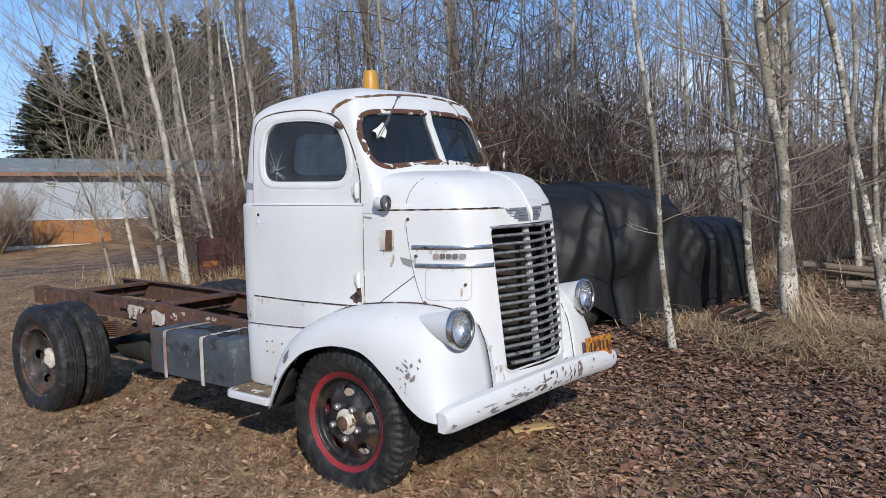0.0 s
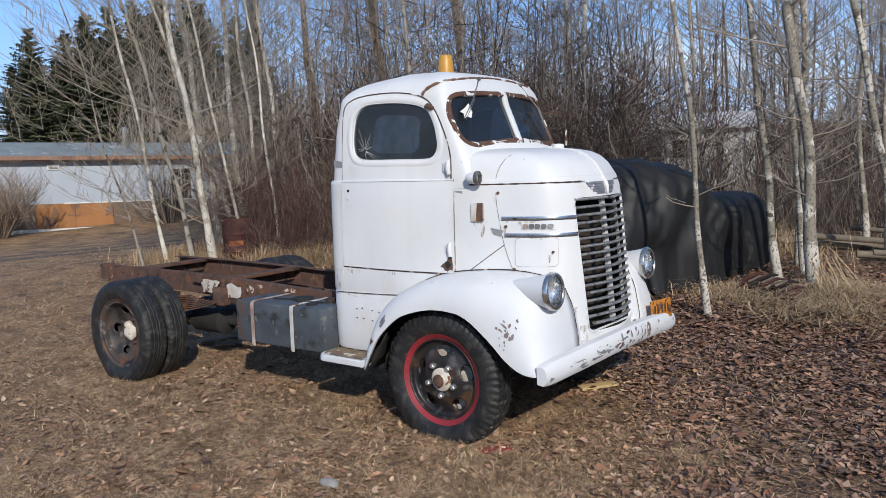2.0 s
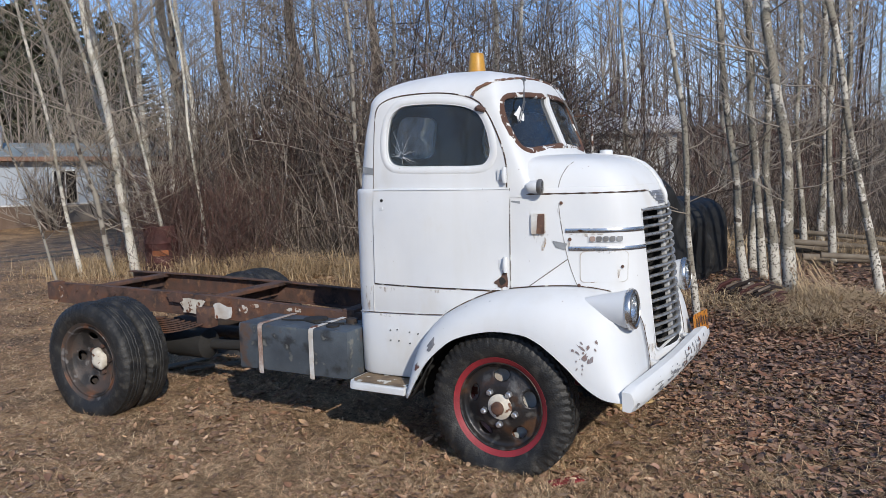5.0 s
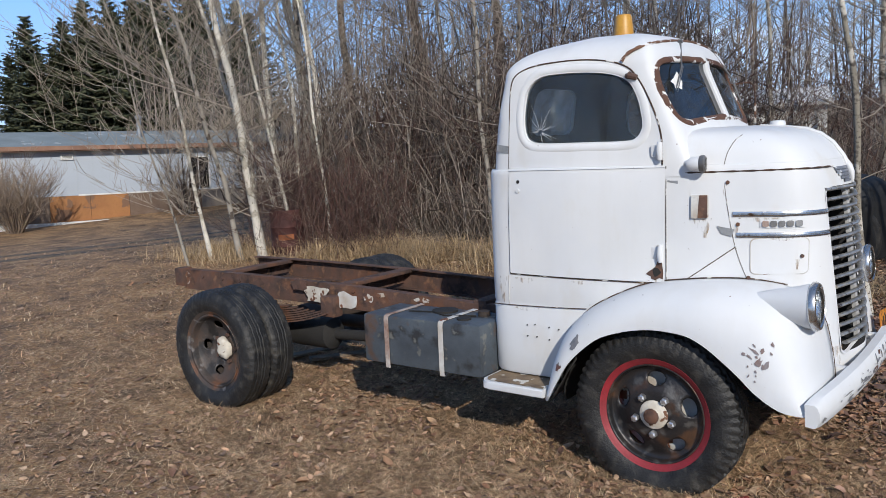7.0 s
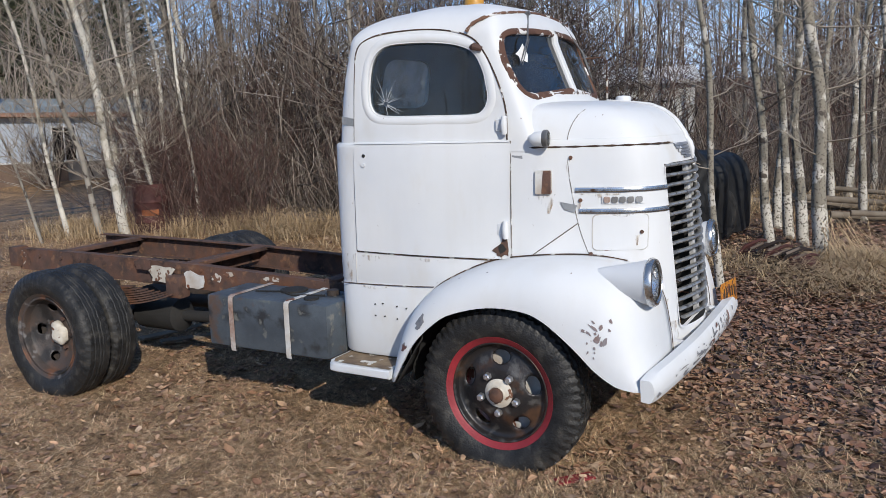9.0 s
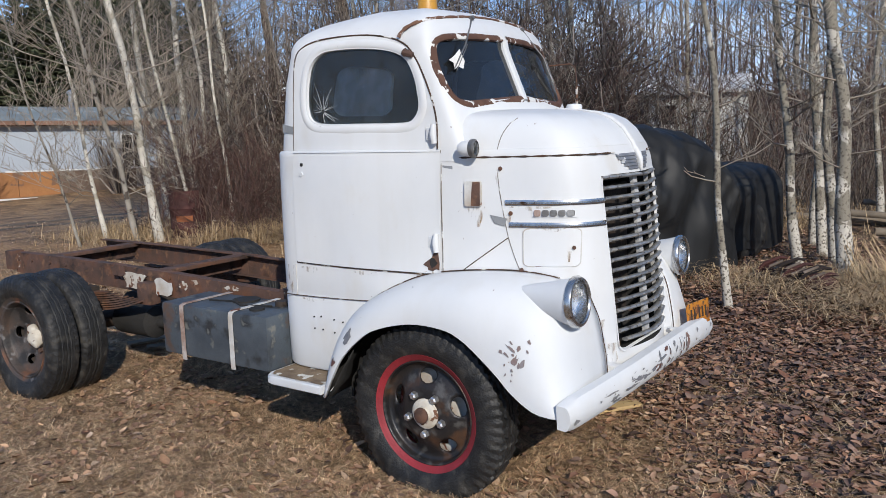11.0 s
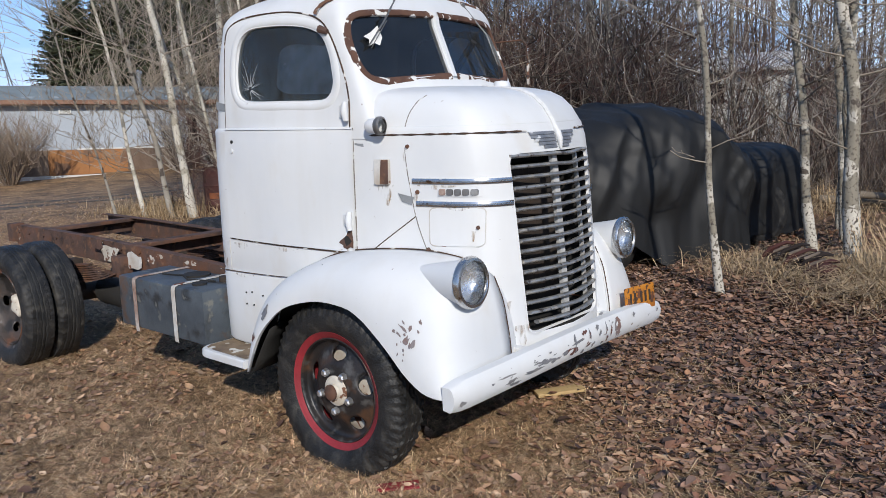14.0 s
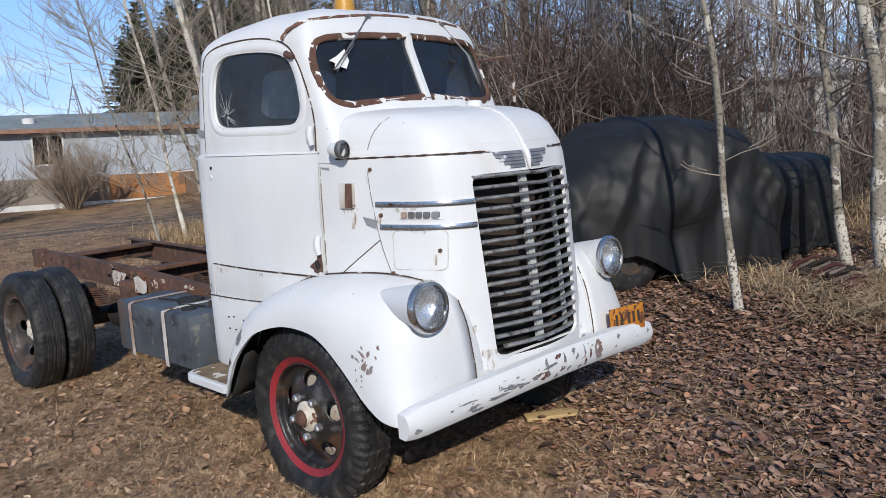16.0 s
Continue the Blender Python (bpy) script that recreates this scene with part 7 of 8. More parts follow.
for k in range(11000):
    x = rng.uniform(-11.7, -8.0)
    y = 8.15 + 0.18 * (x + 10) + rng.gauss(0, 0.30)
    if 0.2 + noise.noise(Vector((x * 1.7, y * 1.7, 8))) < 0.5 * rng.random():
        continue
    blade(h, rng, x, y, rng.uniform(0.22, 0.72), rng.uniform(0.0026, 0.0054), rng.uniform(0.35, 0.95))
for k in range(1500):
    a, r = rng.uniform(0, 6.28), abs(rng.gauss(0, 0.48))
    x, y = -2.45 + r * math.cos(a) * 1.35, 8.0 + r * math.sin(a)
    if harrow_front(x, y):
        continue
    blade(h, rng, x, y, rng.uniform(0.2, 0.5), rng.uniform(0.0022, 0.0045), rng.uniform(0.78, 1.0), None, a if r > 0.15 else None)
for k in range(3500):
    x, y = rng.uniform(-4.4, 1.5), rng.gauss(10.0, 1.5)
    if noise.noise(Vector((x * 1.3, y * 1.3, 1))) < -0.05:
        continue
    blade(h, rng, x, y, rng.uniform(0.10, 0.30), rng.uniform(0.002, 0.004), rng.uniform(0.6, 1.0))
for k in range(3500):
    a, r = rng.uniform(0, 6.28), abs(rng.gauss(0, 0.5))
    x, y = -13.2 + r * math.cos(a) * 1.4, 7.2 + r * math.sin(a)
    blade(h, rng, x, y, rng.uniform(0.2, 0.6), rng.uniform(0.002, 0.004), rng.uniform(0.3, 0.9))
for k in range(1500):
    x, y = rng.gauss(-3.45, 0.42), rng.gauss(8.15, 0.30)
    blade(h, rng, x, y, rng.uniform(0.2, 0.5), rng.uniform(0.002, 0.004), rng.uniform(0.45, 1.0))
# long straw hanging down round the foot of the big aspen
for k in range(300):
    a = radians(rng.gauss(-45, 60))
    c, s = math.cos(a), math.sin(a)
    top = 0.04 + 0.42 * rng.random() ** 2.0
    r1 = rng.uniform(0.25, 0.95) * (0.6 + 0.6 * top)
    w = rng.uniform(0.0015, 0.0035)
    x0, y0 = -2.86 + rng.uniform(0.05, 0.3) * c + rng.uniform(-0.08, 0.08), 8.24 + rng.uniform(0.05, 0.3) * s + rng.uniform(-0.08, 0.08)
    x1, y1 = x0 + r1 * c + rng.uniform(-0.15, 0.15), y0 + r1 * s + rng.uniform(-0.15, 0.15)
    z0, z1 = ground_z(x0, y0), ground_z(x1, y1)
    if harrow_front(x1, y1):
        continue
    pts = [Vector((x0 + (x1 - x0) * t, y0 + (y1 - y0) * t, z0 + (z1 - z0) * t + top * (1 - t) ** 1.7 + 0.01)) + Vector((rng.uniform(-0.05, 0.05), rng.uniform(-0.05, 0.05), rng.uniform(0, 0.04))) for t in (0, 0.3, 0.65, 1)]
    n = Vector((-s, c, 0)) * w
    h.strip([(p - n, p + n) for p in pts])
# tufts of bent straw lying over the mound, towards the yard
for _ in range(90):
    y = 6.9 + 1.45 * rng.random() ** 0.8
    x = -2.7 + rng.gauss(0, 0.42) + 0.25 * (8.2 - y)
    lie, n = radians(rng.gauss(-75, 38)), rng.randint(14, 34)
    for _ in range(n):
        bx, by = x + rng.gauss(0, 0.09), y + rng.gauss(0, 0.09)
        blade(h, rng, bx, by, rng.uniform(0.18, 0.5), rng.uniform(0.0024, 0.0052), rng.uniform(0.70, 0.97), ground_z(bx, by) + rng.uniform(0.0, 0.07), lie + rng.gauss(0, 0.3))
# flattened straw among the leaves
for k in range(3200):
    x, y = rng.gauss(-2.0, 1.2), rng.gauss(6.2, 1.3)
    blade(h, rng, x, y, rng.uniform(0.08, 0.32), rng.uniform(0.0012, 0.0030), rng.uniform(0.90, 1.0))
place("tall_dry_grass", h.mesh("tall_dry_grass", M_hay, False), "tall bent straw-coloured dry grass", "grass", kind="stuff")

# ---- mobile home beyond the track ----
M_siding = mat("pale_blue_siding", (0.41, 0.455, 0.51), (0.37, 0.41, 0.465), 0.7, 0.7, 0, 0.05, 30)
M_roofing = mat("grey_green_roofing", (0.22, 0.25, 0.245), (0.17, 0.19, 0.19), 1.2, 0.8, 0, 0.2, 20, ((0.32, 0.34, 0.33), 2.0, 0.62, 0.9))
M_fascia = mat("rusty_orange_fascia", (0.29, 0.165, 0.11), (0.20, 0.11, 0.075), 2, 0.8, 0, 0.1, 20)
M_fascia_dark = mat("brown_soffit", (0.10, 0.055, 0.04), (0.13, 0.075, 0.05), 2, 0.9)
M_ply = mat("orange_plywood", (0.36, 0.165, 0.06), (0.27, 0.12, 0.05), 1.5, 0.8, 0, 0.1, 20, ((0.18, 0.10, 0.06), 1.6, 0.56, 0.9))
M_ply_dark = mat("weathered_dark_plywood", (0.13, 0.085, 0.06), (0.20, 0.15, 0.115), 1.2, 0.85, 0, 0.1, 20)
M_ply_grey = mat("grey_weathered_board", (0.28, 0.24, 0.20), (0.20, 0.17, 0.145), 1.2, 0.85, 0, 0.1, 20)
M_trimwhite = mat("white_trim", (0.7, 0.7, 0.68), (0.58, 0.57, 0.55), 2, 0.7)
M_curtain = mat("brown_curtain", (0.16, 0.11, 0.075), (0.22, 0.16, 0.11), 6, 0.9)
M_pane = glass("house_pane", (0.25, 0.25, 0.24), 0.05, (0.3, 0.3, 0.3))
M_steel = mat("galvanised_steel", (0.4, 0.41, 0.42), (0.3, 0.31, 0.32), 4, 0.45, 0.7)

HOUSE = Matrix.Translation((-28.7, 9.5, -0.50)) @ pose(0, 0, 0, 0, 2.6, 74.75)
house = thing("mobile_home", "pale blue mobile home with grey roof and plywood skirting", "house", HOUSE)


def hbox(name, material, x0, x1, y0, y1, z0, z1, parent=None, label="", bev=0.0):
    bm = bmesh.new()
    box(bm, x0, x1, y0, y1, z0, z1, bev)
    return part(name, bm, material, parent or house, label, 30)


wall = hbox("wall", M_siding, -14, 16, 0.0, 4.0, 0.94, 2.50, None, "pale blue metal siding")
bm = bmesh.new()
for i in range(61):
    x = -14 + 0.5 * i
    box(bm, x - 0.012, x + 0.012, -0.012, 0.0, 0.95, 2.48)
tagged(part("siding_ribs", bm, M_siding, wall), kind="stuff")
bm = bmesh.new()
loft(bm, [[Vector((x, y, z)) for y, z in ((-0.30, 2.52), (2.0, 3.02), (4.3, 2.52), (4.3, 2.46), (2.0, 2.94), (-0.30, 2.46))] for x in (-14.3, 16.3)])
roof = part("roof", bm, M_roofing, house, "faded grey-green low roof", 20)
hbox("fascia", M_fascia, -14.3, 16.3, -0.33, -0.29, 2.40, 2.535, roof, "rusty orange eave board")
hbox("soffit", M_fascia_dark, -14.3, 16.3, -0.285, 0.0, 2.36, 2.45, roof)
rng = random.Random(2)
x = -14.0
tone = [M_ply_grey, M_ply_dark, M_ply_grey, M_ply_dark, M_ply_grey, M_ply_grey, M_ply_dark, M_ply, M_ply, M_ply_dark, M_ply_dark, M_ply_grey, M_ply_dark, M_ply_grey]
k = 0
while x < 16:
    w = 2.4 if not -1 < x < 6 else 1.22
    mm = M_ply if 1.5 < x < 3.9 else tone[k % len(tone)] if not -1 < x < 6 else M_ply_dark
    hbox("skirting_panel", mm, x + 0.01, min(x + w, 16), -0.02 - 0.01 * (k % 2), 0.05, -0.25, 0.93, None, "orange plywood skirting" if mm == M_ply else "weathered plywood skirting")
    x += w
    k += 1
hbox("base_board", M_trimwhite, -14, 16, -0.66, -0.52, -0.02, 0.15, None, "pale board along the ground")
hbox("skirting_cap", M_trimwhite, 2.5, 16, -0.04, -0.005, 0.925, 0.97, None, "white strip over the skirting")
for x0, x1, z0, z1 in ((-0.55, 0.30, 1.40, 2.28), (6.1, 6.8, 0.98, 2.05), (9.4, 10.4, 1.4, 2.2), (-5.2, -4.0, 1.4, 2.25)):
    win = hbox("window", M_curtain, x0, x1, -0.016, 0.01, z0, z1, None, "curtained window in a white frame")
    for a, b, c, d in ((x0 - 0.05, x1 + 0.05, z0 - 0.05, z0), (x0 - 0.05, x1 + 0.05, z1, z1 + 0.05), (x0 - 0.05, x0, z0, z1), (x1, x1 + 0.05, z0, z1), ((x0 + x1) / 2 - 0.02, (x0 + x1) / 2 + 0.02, z0, z1)):
        hbox("window_frame", M_trimwhite, a, b, -0.04, 0.0, c, d, win)
    hbox("pane", M_pane, x0, x1, -0.026, -0.022, z0, z1, win)
    for j in range(9):
        xx = x0 + (x1 - x0) * (j + 0.5) / 9
        hbox("curtain_fold", M_curtain, xx - 0.02, xx + 0.02, -0.0215, -0.014, z0, z1, win)
vent = hbox("wall_vent", M_trimwhite, 2.05, 2.42, -0.05, 0.0, 2.08, 2.27, None, "small white louvred vent")
for j in range(4):
    hbox("vent_slot", M_black, 2.09, 2.38, -0.056, -0.048, 2.11 + 0.04 * j, 2.125 + 0.04 * j, vent)
bm = bmesh.new()
tube(bm, [(4.8, 1.0, 2.7), (4.8, 1.0, 3.45)], 0.075, 12)
tube(bm, [(4.8, 1.0, 3.42), (4.8, 1.0, 3.5), (4.8, 1.0, 3.56)], [0.12, 0.12, 0.03], 12)
part("chimney_pipe", bm, M_steel, house, "galvanised chimney pipe")
bm = bmesh.new()
tube(bm, [(-0.6, 0.7, 2.7), (-0.6, 0.7, 2.86), (-0.6, 0.7, 2.90)], [0.2, 0.2, 0.1], 14)
part("roof_vent", bm, M_trimwhite, house, "white roof vent")

# lattice mast behind
bm = bmesh.new()
for a in (0, 2.1, 4.2):
    tube(bm, [(1.3 * math.cos(a), 1.3 * math.sin(a), 0), (0.05 * math.cos(a), 0.05 * math.sin(a), 4.6)], 0.035, 5)
for z in (1.5, 2.8, 3.8):
    r = 1.3 - 1.25 * z / 4.6
    tube(bm, [(r * math.cos(a), r * math.sin(a), z) for a in (0, 2.1, 4.2, 6.283)], 0.025, 5)
tube(bm, [(0, 0, 4.4), (0, 0, 5.95)], 0.03, 5)
tube(bm, [(-0.2, -0.62, 5.88), (0.2, 0.62, 5.95)], 0.03, 5)
solid("antenna_mast", bm, M_steel, "thin grey lattice antenna mast", "antenna", Matrix.Translation((-52.5, 18.4, 0)))

# ---- spruces ----
M_needle = island_tones(mat("spruce_needles", (0.03, 0.05, 0.025), (0.04, 0.06, 0.03), 5, 0.8, 0, 0.2, 40), [(0.03, 0.038, 0.02), (0.085, 0.092, 0.042), (0.05, 0.062, 0.03), (0.125, 0.125, 0.06), (0.038, 0.05, 0.026), (0.09, 0.08, 0.045)])


def spruce_parts(seed, height):
    """Ragged whorls of drooping boughs with hanging sprays."""
    rng = random.Random(seed)
    h = Heap()
    n = int(height * 4.6)
    for i in range(n):
        t = (i + 0.3) / n
        z = height * (0.05 + 0.95 * t)
        reach = (1 - t) ** 0.85 * height * 0.215 + 0.06
        m = 12 if t < 0.75 else 7
        for k in range(m):
            a = 6.283 * (k + rng.random()) / m
            ln = reach * rng.choice((0.4, 0.7, 0.9, 1.0, 1.15, 1.4)) * rng.uniform(0.9, 1.1)
            d = Vector((math.cos(a), math.sin(a), 0))
            s = Vector((-d.y, d.x, 0))
            droop = -0.42 * (1 - t) + 0.35 * t * t
            p = Vector((0, 0, z + rng.uniform(-0.16, 0.16)))
            count = 5 + int(ln * 7)
            for j in range(count):
                u = (j + rng.random()) / count
                q = p + d * ln * u + Vector((0, 0, droop * ln * u + 0.22 * ln * u * u))
                w = 0.10 + 0.26 * ln * (1 - u) * rng.uniform(0.5, 1.3)
                for sg in (-1, 1):
                    side = s * sg * rng.uniform(0.7, 1.1) + d * rng.uniform(0.3, 0.9)
                    tip = q + side * w + Vector((0, 0, rng.uniform(-0.6, 0.0) * w))
                    h.poly([q - d * 0.03, q + d * 0.08 + Vector((0, 0, -0.07)), tip])
                h.poly([q + s * 0.05, q - s * 0.05, q + d * rng.uniform(-0.02, 0.1) + Vector((0, 0, -rng.uniform(0.1, 0.3)))])
    bm = bmesh.new()
    tube(bm, [(0, 0, -0.3), (0, 0, height * 0.5), (0, 0, height * 1.0)], [0.16, 0.09, 0.012], 7)
    return finish(bm), h.mesh("needles", M_needle, False)


forms = [spruce_parts(s, 8.0) for s in (11, 12, 13)]
for i, (x, y, hh) in enumerate([(-96.4, 39.0, 12.4), (-87.9, 37.5, 15.4), (-88.6, 41.6, 15.4), (-85.6, 42.5, 16.9), (-88.9, 46.9, 18.4), (-85.4, 47.9, 18.6), (-86.1, 51.6, 19.6), (-84.4, 54.1, 20.1), (-93.6, 40.9, 12.6), (-94.9, 45.1, 14.6), (-93.4, 50.1, 17.1), (-92.4, 54.9, 18.6), (-90.9, 39.4, 11.6), (-89.6, 44.2, 16.4), (-87.6, 49.6, 17.6), (-90.5, 52.6, 18.2), (-86.6, 57.0, 19.4), (-91.0, 59.5, 18.6), (-86.0, 61.5, 18.0), (-92.5, 47.8, 15.6), (-86.9, 39.6, 12.6), (-84.6, 45.2, 14.8), (-88.0, 65.0, 17.2)]):
    tm, nm = forms[i % 3]
    root = thing("spruce_tree", "dark green dense spruce behind the house", "tree", Matrix.Translation((x, y, -0.6)) @ Matrix.Rotation(i * 1.3, 4, "Z") @ Matrix.Diagonal((1.5 * hh / 8, 1.5 * hh / 8, hh / 8, 1)), "spruces")
    part("trunk", tm, M_bark_r, root)
    part("needles", nm, M_needle, root)
for (x, y, hh, sd) in ((-41.0, 10.4, 8.5, 301), (-43, 8.0, 9, 302)):
    tree("bare_tree", (x, y), (0.01, 0.0), 0.16, hh, sd, "tall bare brown tree behind the house", M_bark_r, 34, 2.0, 1.5, 2)


# ---- shrubs by the house ----
def shrub(base, height, spread, stems, seed, label, material, thick=0.016):
    """A rounded bare bush of forking twigs."""
    rng = random.Random(seed)
    h = Heap()
    for _ in range(stems):
        a = rng.uniform(0, 6.28)
        el = rng.random() ** 0.8
        top = Vector((math.cos(a) * spread * math.sqrt(1 - el * el), math.sin(a) * spread * math.sqrt(1 - el * el), height * (0.3 + 0.7 * el))) * rng.uniform(0.65, 1.0)
        b = Vector((math.cos(a) * 0.12, math.sin(a) * 0.12, -0.1))
        mid = b.lerp(top, 0.5) + Vector((rng.uniform(-0.15, 0.15), rng.uniform(-0.15, 0.15), 0.12 * height))
        h.stick([b, mid, top], [thick * rng.uniform(0.5, 1.2), thick * 0.55, 0.005], 4)
        for _ in range(6):
            t = rng.uniform(0.3, 1)
            p = b.lerp(mid, t * 2) if t < 0.5 else mid.lerp(top, t * 2 - 1)
            d = (rand_dir(rng, 0.5) + (top - b).normalized() * 0.5).normalized()
            branch(h, rng, p, d, rng.uniform(0.3, 0.7), 0.008, 1, 3, 0.0045)
    z = ground_z(base[0], base[1])
    place("shrub", h.mesh("shrub", material), label, "shrub", Matrix.Translation((base[0], base[1], z)), "shrubs by the house")


M_shrub = mat("grey_brown_shrub", (0.31, 0.24, 0.175), (0.20, 0.15, 0.12), 3, 0.9)
shrub((-26.9, 9.4), 2.3, 1.5, 90, 21, "bushy bare grey-brown shrub before the house", M_shrub)
shrub((-25.6, 6.3), 1.7, 1.9, 60, 22, "spreading bare dark shrub before the house", M_twig)
shrub((-25.4, 14.2), 2.3, 1.3, 26, 23, "dark bare shrub beside the skirting", M_twig, 0.04)
shrub((-24.3, 16.0), 2.4, 1.5, 40, 24, "bare shrub before the house end", M_twig)

# ---- covered vehicle beside the wood ----
M_tarp = mat("black_cloth_cover", (0.006, 0.0064, 0.0072), (0.009, 0.0094, 0.0102), 3, 0.62, 0, 0.15, 120)
M_tarp.node_tree.nodes["Principled BSDF"].inputs["Specular IOR Level"].default_value = 0.5
AX = pose(-4.68, 7.33, 0, 0, 0, 70.7)
cover_root = thing("covered_vehicle", "vehicle under a draped black cloth cover on leaves", "covered vehicle", AX)
bm = bmesh.new()
rows = []
S = np.linspace(-1.75, 2.82, 190)


def curve(s, xs, ys):
    """Smoothed table value."""
    return float(np.mean([np.interp(s + d, xs, ys) for d in np.linspace(-0.16, 0.16, 9)]))


for s in S:
    hgt = curve(s, [-1.75, -1.6, -1.2, -0.8, -0.44, -0.16, 0.09, 0.25, 0.61, 1.2, 1.45, 1.62, 1.78, 1.9, 2.5, 2.9, 2.95, 3.0], [0.38, 0.58, 0.82, 1.01, 1.17, 1.29, 1.43, 1.49, 1.53, 1.49, 1.39, 1.26, 1.10, 1.04, 1.02, 1.0, 1.0, 1.0])
    wid = curve(s, [-1.75, -1.4, 0, 1.3, 1.75, 1.95, 2.6, 3.0], [0.5, 0.80, 0.86, 0.85, 0.80, 0.68, 0.64, 0.60])
    hem = float(np.interp(s, [-1.75, -0.6, -0.3, 0.0, 0.25, 0.5, 0.75, 1.35, 1.7, 1.9, 2.4, 2.85], [0.22, 0.26, 0.38, 0.36, 0.20, 0.06, 0.0, -0.02, 0.05, 0.12, 0.12, 0.10])) + 0.02 * math.sin(7 * s)
    row = []
    N = 84
    for j in range(N):
        a = math.pi * j / (N - 1)
        cs, sn = math.cos(a), max(0.0, math.sin(a))
        y = -wid * (abs(cs) ** 0.42) * (1 if cs > 0 else -1)
        z = hem + (hgt - hem) * sn ** 0.42
        low = 1 - sn ** 1.2
        pleat = math.exp(-((s - 1.82) / 0.22) ** 2)
        f = 0.030 * low * (math.sin(s * 6.0 + 2.2 * z) + 0.5 * math.sin(s * 13 - z * 3)) + 0.016 * pleat * math.sin(s * 26 + z * 3) + 0.12 * (0.4 - abs(noise.noise(Vector((s * 1.9 + z * 1.3, y * 0.7, z * 0.55 - s * 0.35))))) + 0.07 * (0.4 - abs(noise.noise(Vector((s * 3.6 - z * 1.8, y * 1.2 + 4, z * 0.9))))) + 0.07 * noise.noise(Vector((s * 1.5, y * 1.2, z * 1.7))) + 0.04 * noise.noise(Vector((s * 4 - z * 2, y * 2, z * 2.5 + s * 2))) + 0.015 * noise.noise(Vector((s * 11, y * 5, z * 9)))
        n = Vector((0, y / wid, max(0, z - 0.6))).normalized()
        row.append(Vector((s, 0.86 + y, z)) + n * f * (1 - 0.6 * smooth(1.9, 2.5, s)))
    rows.append(row)
sheet(bm, rows)
for r in (rows[0], rows[-1]):
    bm.faces.new([bm.verts.new(p) for p in r])
part("cloth_cover", bm, M_tarp, cover_root, "black wrinkled cloth cover", 70)
bm = bmesh.new()
turned(bm, [(0.16, -0.07), (0.24, -0.085), (0.31, -0.075), (0.335, -0.05), (0.335, 0.05), (0.31, 0.075), (0.24, 0.085), (0.16, 0.07)], 40, Matrix.Translation((0.0, 0.16, 0.325)))
vt = part("tyre", bm, M_tyre, cover_root, "dark tyre below the cover")
bm = bmesh.new()
turned(bm, [(0.165, -0.06), (0.15, -0.02), (0.07, -0.03), (0.0005, -0.035)], 32, Matrix.Translation((0.0, 0.16, 0.325)))
part("wheel_disc", bm, M_rearwheel, vt, "dull grey wheel")
bm = bmesh.new()
turned(bm, [(0.16, -0.07), (0.24, -0.085), (0.31, -0.075), (0.335, -0.05), (0.335, 0.05), (0.31, 0.075), (0.24, 0.085), (0.16, 0.07)], 30, Matrix.Translation((2.15, 0.26, 0.325)))
part("tyre", bm, M_tyre, cover_root)

# ---- scrap, logs, drum ----
M_oldwood = mat("weathered_grey_wood", (0.22, 0.18, 0.135), (0.14, 0.11, 0.08), 5, 0.9, 0, 0.4, 40)
M_redrust = mat("dark_red_rust", (0.085, 0.028, 0.024), (0.05, 0.022, 0.02), 5, 0.8, 0.1, 0.3, 40)
M_orange = mat("orange_rust", (0.30, 0.10, 0.035), (0.22, 0.075, 0.03), 5, 0.8)
M_sooty = mat("dark_sunken_iron", (0.016, 0.011, 0.010), (0.026, 0.016, 0.013), 7, 0.85, 0, 0.3, 50)
M_oldrod = mat("worn_grey_iron", (0.24, 0.19, 0.15), (0.10, 0.075, 0.06), 6, 0.8)
scrap = thing("scrap_harrow", "rusty old harrow with pale worn bars, half sunk in grass", "scrap metal", Matrix.Translation((-3.86, 8.46, 0)) @ pose(0, 0, -0.07, 0, 0, -41) @ Matrix.Scale(0.95, 4))
rng = random.Random(9)
for k in range(4, 13):
    x = 0.1 * k
    bm = bmesh.new()
    dz = rng.uniform(-0.05, 0.03)
    x += rng.uniform(-0.025, 0.025)
    tube(bm, [(x - 0.10, -0.16, 0.10), (x - 0.02, -0.02, 0.33 + dz), (x + 0.07, 0.10, 0.40 + dz), (x + 0.10, 0.16, 0.39 + dz)], [0.014, 0.02, 0.018, 0.012], 7)
    part("harrow_tooth", bm, M_sooty if k % 4 else M_redrust, scrap)
    if k % 3 == 1:
        continue
    bm = bmesh.new()
    tube(bm, [(x - 0.03, -0.035, 0.345 + dz), (x + 0.045, 0.06, 0.41 + dz)], [0.016, 0.012], 7)
    part("worn_bar_end", bm, M_oldrod, scrap, "pale worn bar end")
bm = bmesh.new()
box(bm, 1.30, 1.33, -0.22, 0.20, 0.02, 0.40, 0.01, pose(0, 0, 0, 0, 8, 0))
part("end_plate", bm, M_redrust, scrap, "dark red rusty end plate")
bm = bmesh.new()
tube(bm, [(0.30, 0.07, 0.20), (0.36, 0.07, 0.20), (1.28, 0.07, 0.22), (1.34, 0.07, 0.22)], [0.06, 0.13, 0.13, 0.06], 14)
part("harrow_shaft", bm, M_redrust, scrap, "rusty shaft")
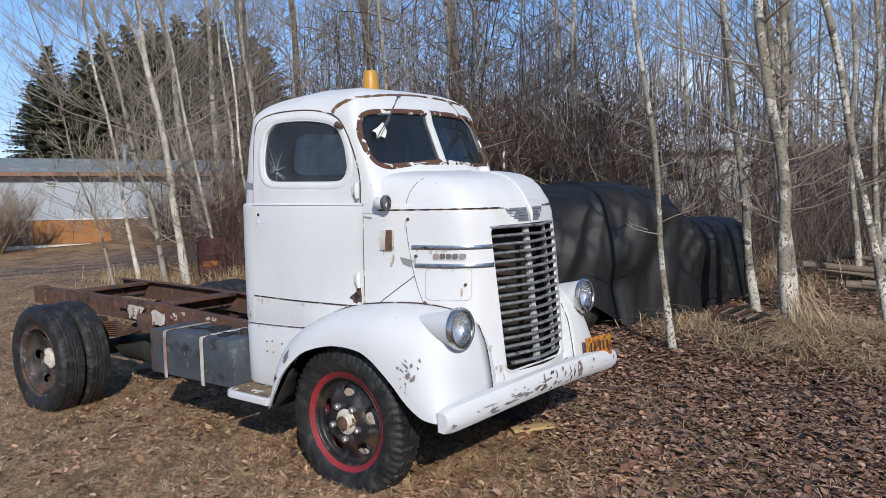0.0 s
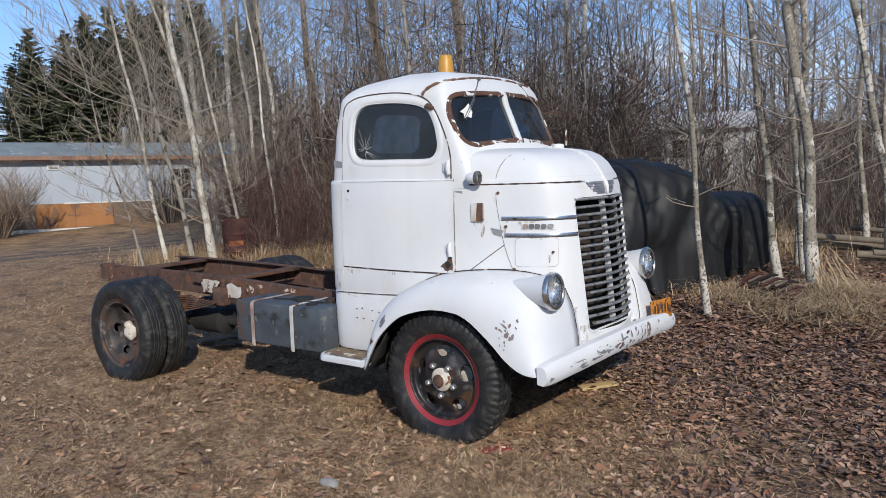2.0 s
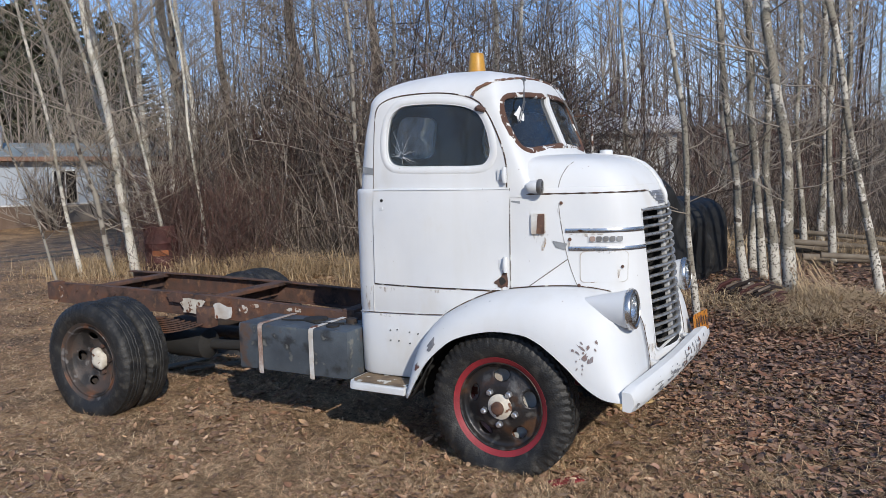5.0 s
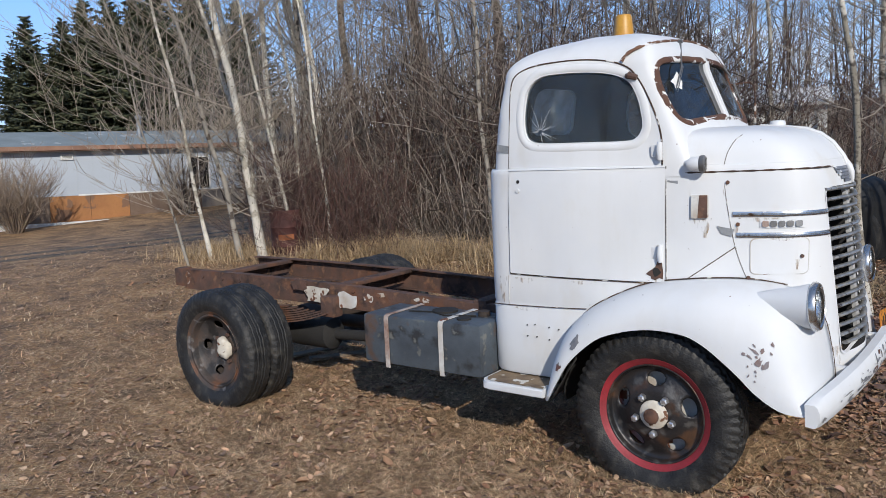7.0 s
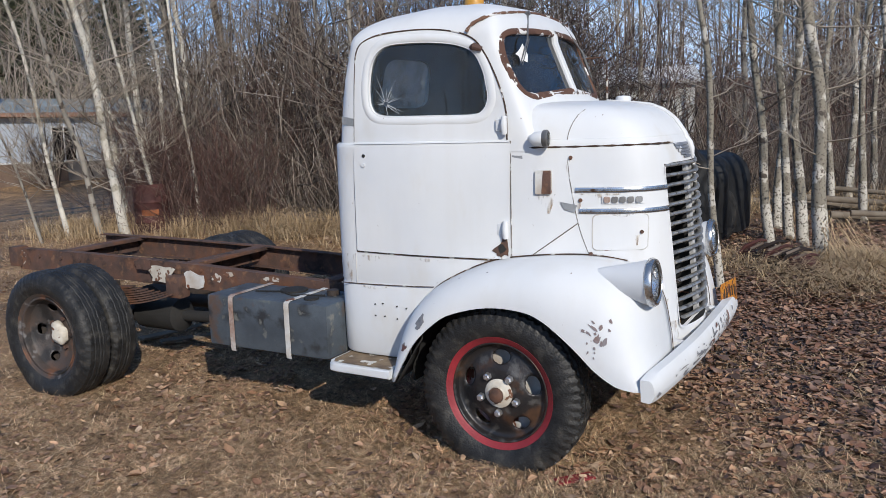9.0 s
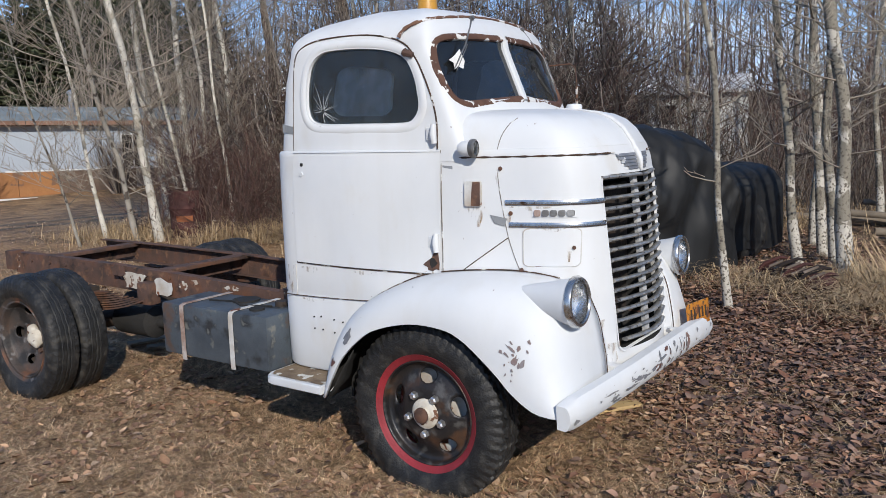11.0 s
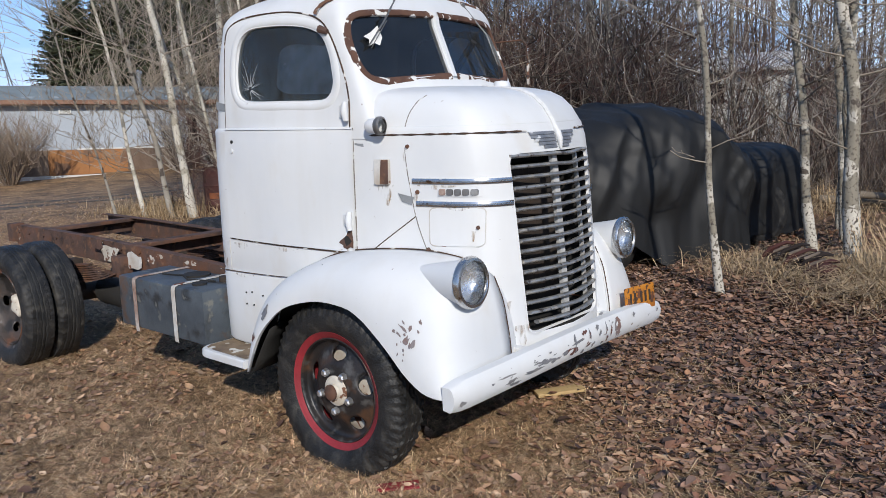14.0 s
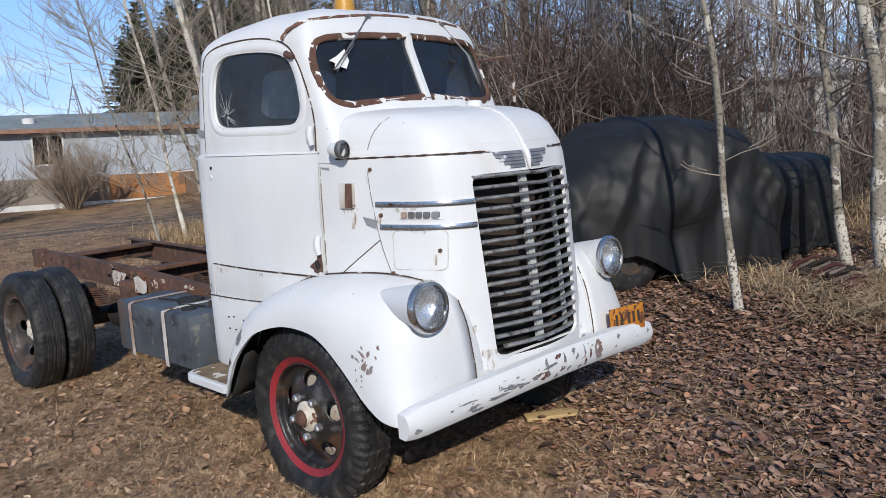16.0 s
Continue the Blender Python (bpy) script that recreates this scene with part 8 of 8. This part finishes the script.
for i, (x, y, z, rz, ln, r) in enumerate(((-3.4, 12.4, 0.06, 12, 2.4, 0.055), (-3.0, 12.2, 0.16, 6, 2.1, 0.05), (-2.4, 11.6, 0.05, 20, 1.8, 0.05), (-2.8, 12.5, 0.25, -6, 1.7, 0.04), (-2.3, 11.2, 0.14, 16, 1.4, 0.04))):
    bm = bmesh.new()
    tube(bm, [Vector((t * ln - ln / 2, 0.02 * math.sin(5 * t), 0)) for t in np.linspace(0, 1, 8)], [r * (1 - 0.25 * t) for t in np.linspace(0, 1, 8)], 9)
    solid("log", bm, M_oldwood, "weathered grey fallen log in a heap", "log", Matrix.Translation((x, y, z)) @ pose(0, 0, 0, 0, 3, rz), "heap of logs")
bm = bmesh.new()
turned(bm, [(0.0005, 0.0), (0.27, 0.0), (0.285, 0.01), (0.28, 0.25), (0.295, 0.28), (0.28, 0.31), (0.28, 0.55), (0.295, 0.58), (0.28, 0.61), (0.282, 0.84), (0.27, 0.85), (0.26, 0.82), (0.0005, 0.82)], 28, Matrix.Rotation(radians(90), 4, "X"))
drum = solid("oil_drum", bm, M_redrust, "dark red rusty oil drum in brush", "drum", Matrix.Translation((-12.30, 7.75, -0.12)))
bm = bmesh.new()
sheet(bm, [[(0.289 * math.cos(a), 0.289 * math.sin(a), z) for a in np.linspace(-1.3, -0.4, 9)] for z in (0.38, 0.42, 0.47)])
part("orange_band", bm, M_orange, drum, "patch of bright orange rust")
# stone, boards, red scrap at the tyre
M_stone = mat("pale_grey_stone", (0.33, 0.31, 0.28), (0.25, 0.24, 0.22), 8, 0.9, 0, 0.4, 50)
bm = bmesh.new()
bmesh.ops.create_icosphere(bm, subdivisions=3, radius=0.055, matrix=Matrix.Diagonal((1.35, 0.8, 0.5, 1)))
for v in bm.verts:
    v.co *= 1 + 0.25 * noise.noise(v.co * 18)
solid("stone", bm, M_stone, "pale flat stone among dead leaves", "stone", Matrix.Translation((-3.72, 2.18, 0.012)))
M_board = mat("yellowish_lumber", (0.56, 0.40, 0.19), (0.44, 0.30, 0.14), 6, 0.8, 0, 0.2, 40)
for x, y, rz, ln in ((-3.33, 4.53, 58, 0.30), (-3.74, 4.86, 8, 0.55)):
    bm = bmesh.new()
    box(bm, -ln / 2, ln / 2, -0.045, 0.045, 0, 0.022, 0.004)
    solid("board", bm, M_board, "short yellowish board under the tyre", "board", Matrix.Translation((x, y, 0.022)) @ pose(0, 0, 0, 0, 0, rz), "boards by the tyre")
for x, y, rz, ln in ((-7.30, 4.02, 82, 0.66), (-7.02, 3.95, 64, 0.5)):
    bm = bmesh.new()
    box(bm, -ln / 2, ln / 2, -0.045, 0.045, 0, 0.022, 0.003)
    solid("old_board", bm, M_oldwood, "weathered grey board on the ground beside the rear wheels", "board", Matrix.Translation((x, y, 0.012)) @ pose(0, 0, 0, 2, 3, rz), "weathered boards")
bm = bmesh.new()
box(bm, -0.10, 0.10, -0.035, 0.035, 0, 0.012, 0.003)
solid("red_scrap", bm, M_red, "flat bit of faded red scrap by the tyre", "scrap", Matrix.Translation((-3.23, 3.11, 0.014)) @ pose(0, 0, 0, 0, 0, 50))
# pale shed far behind the wood
shed = thing("far_shed", "small white shed behind bare trees", "shed", Matrix.Translation((-7.5, 16.4, -0.1)) @ pose(0, 0, 0, 0, 0, 22))
bm = bmesh.new()
box(bm, -0.95, 0.95, 0, 1.8, 0, 2.0)
part("wall", bm, M_trimwhite, shed)
bm = bmesh.new()
loft(bm, [[Vector((x, y, z)) for y, z in ((-0.15, 2.0), (0.9, 2.30), (1.95, 2.0), (1.95, 1.94), (0.9, 2.24), (-0.15, 1.94))] for x in (-1.05, 1.05)])
part("roof", bm, M_trimwhite, shed, "", 20)
bm = bmesh.new()
box(bm, -0.72, -0.42, -0.02, 0.02, 1.35, 1.72)
part("window", bm, M_black, shed)
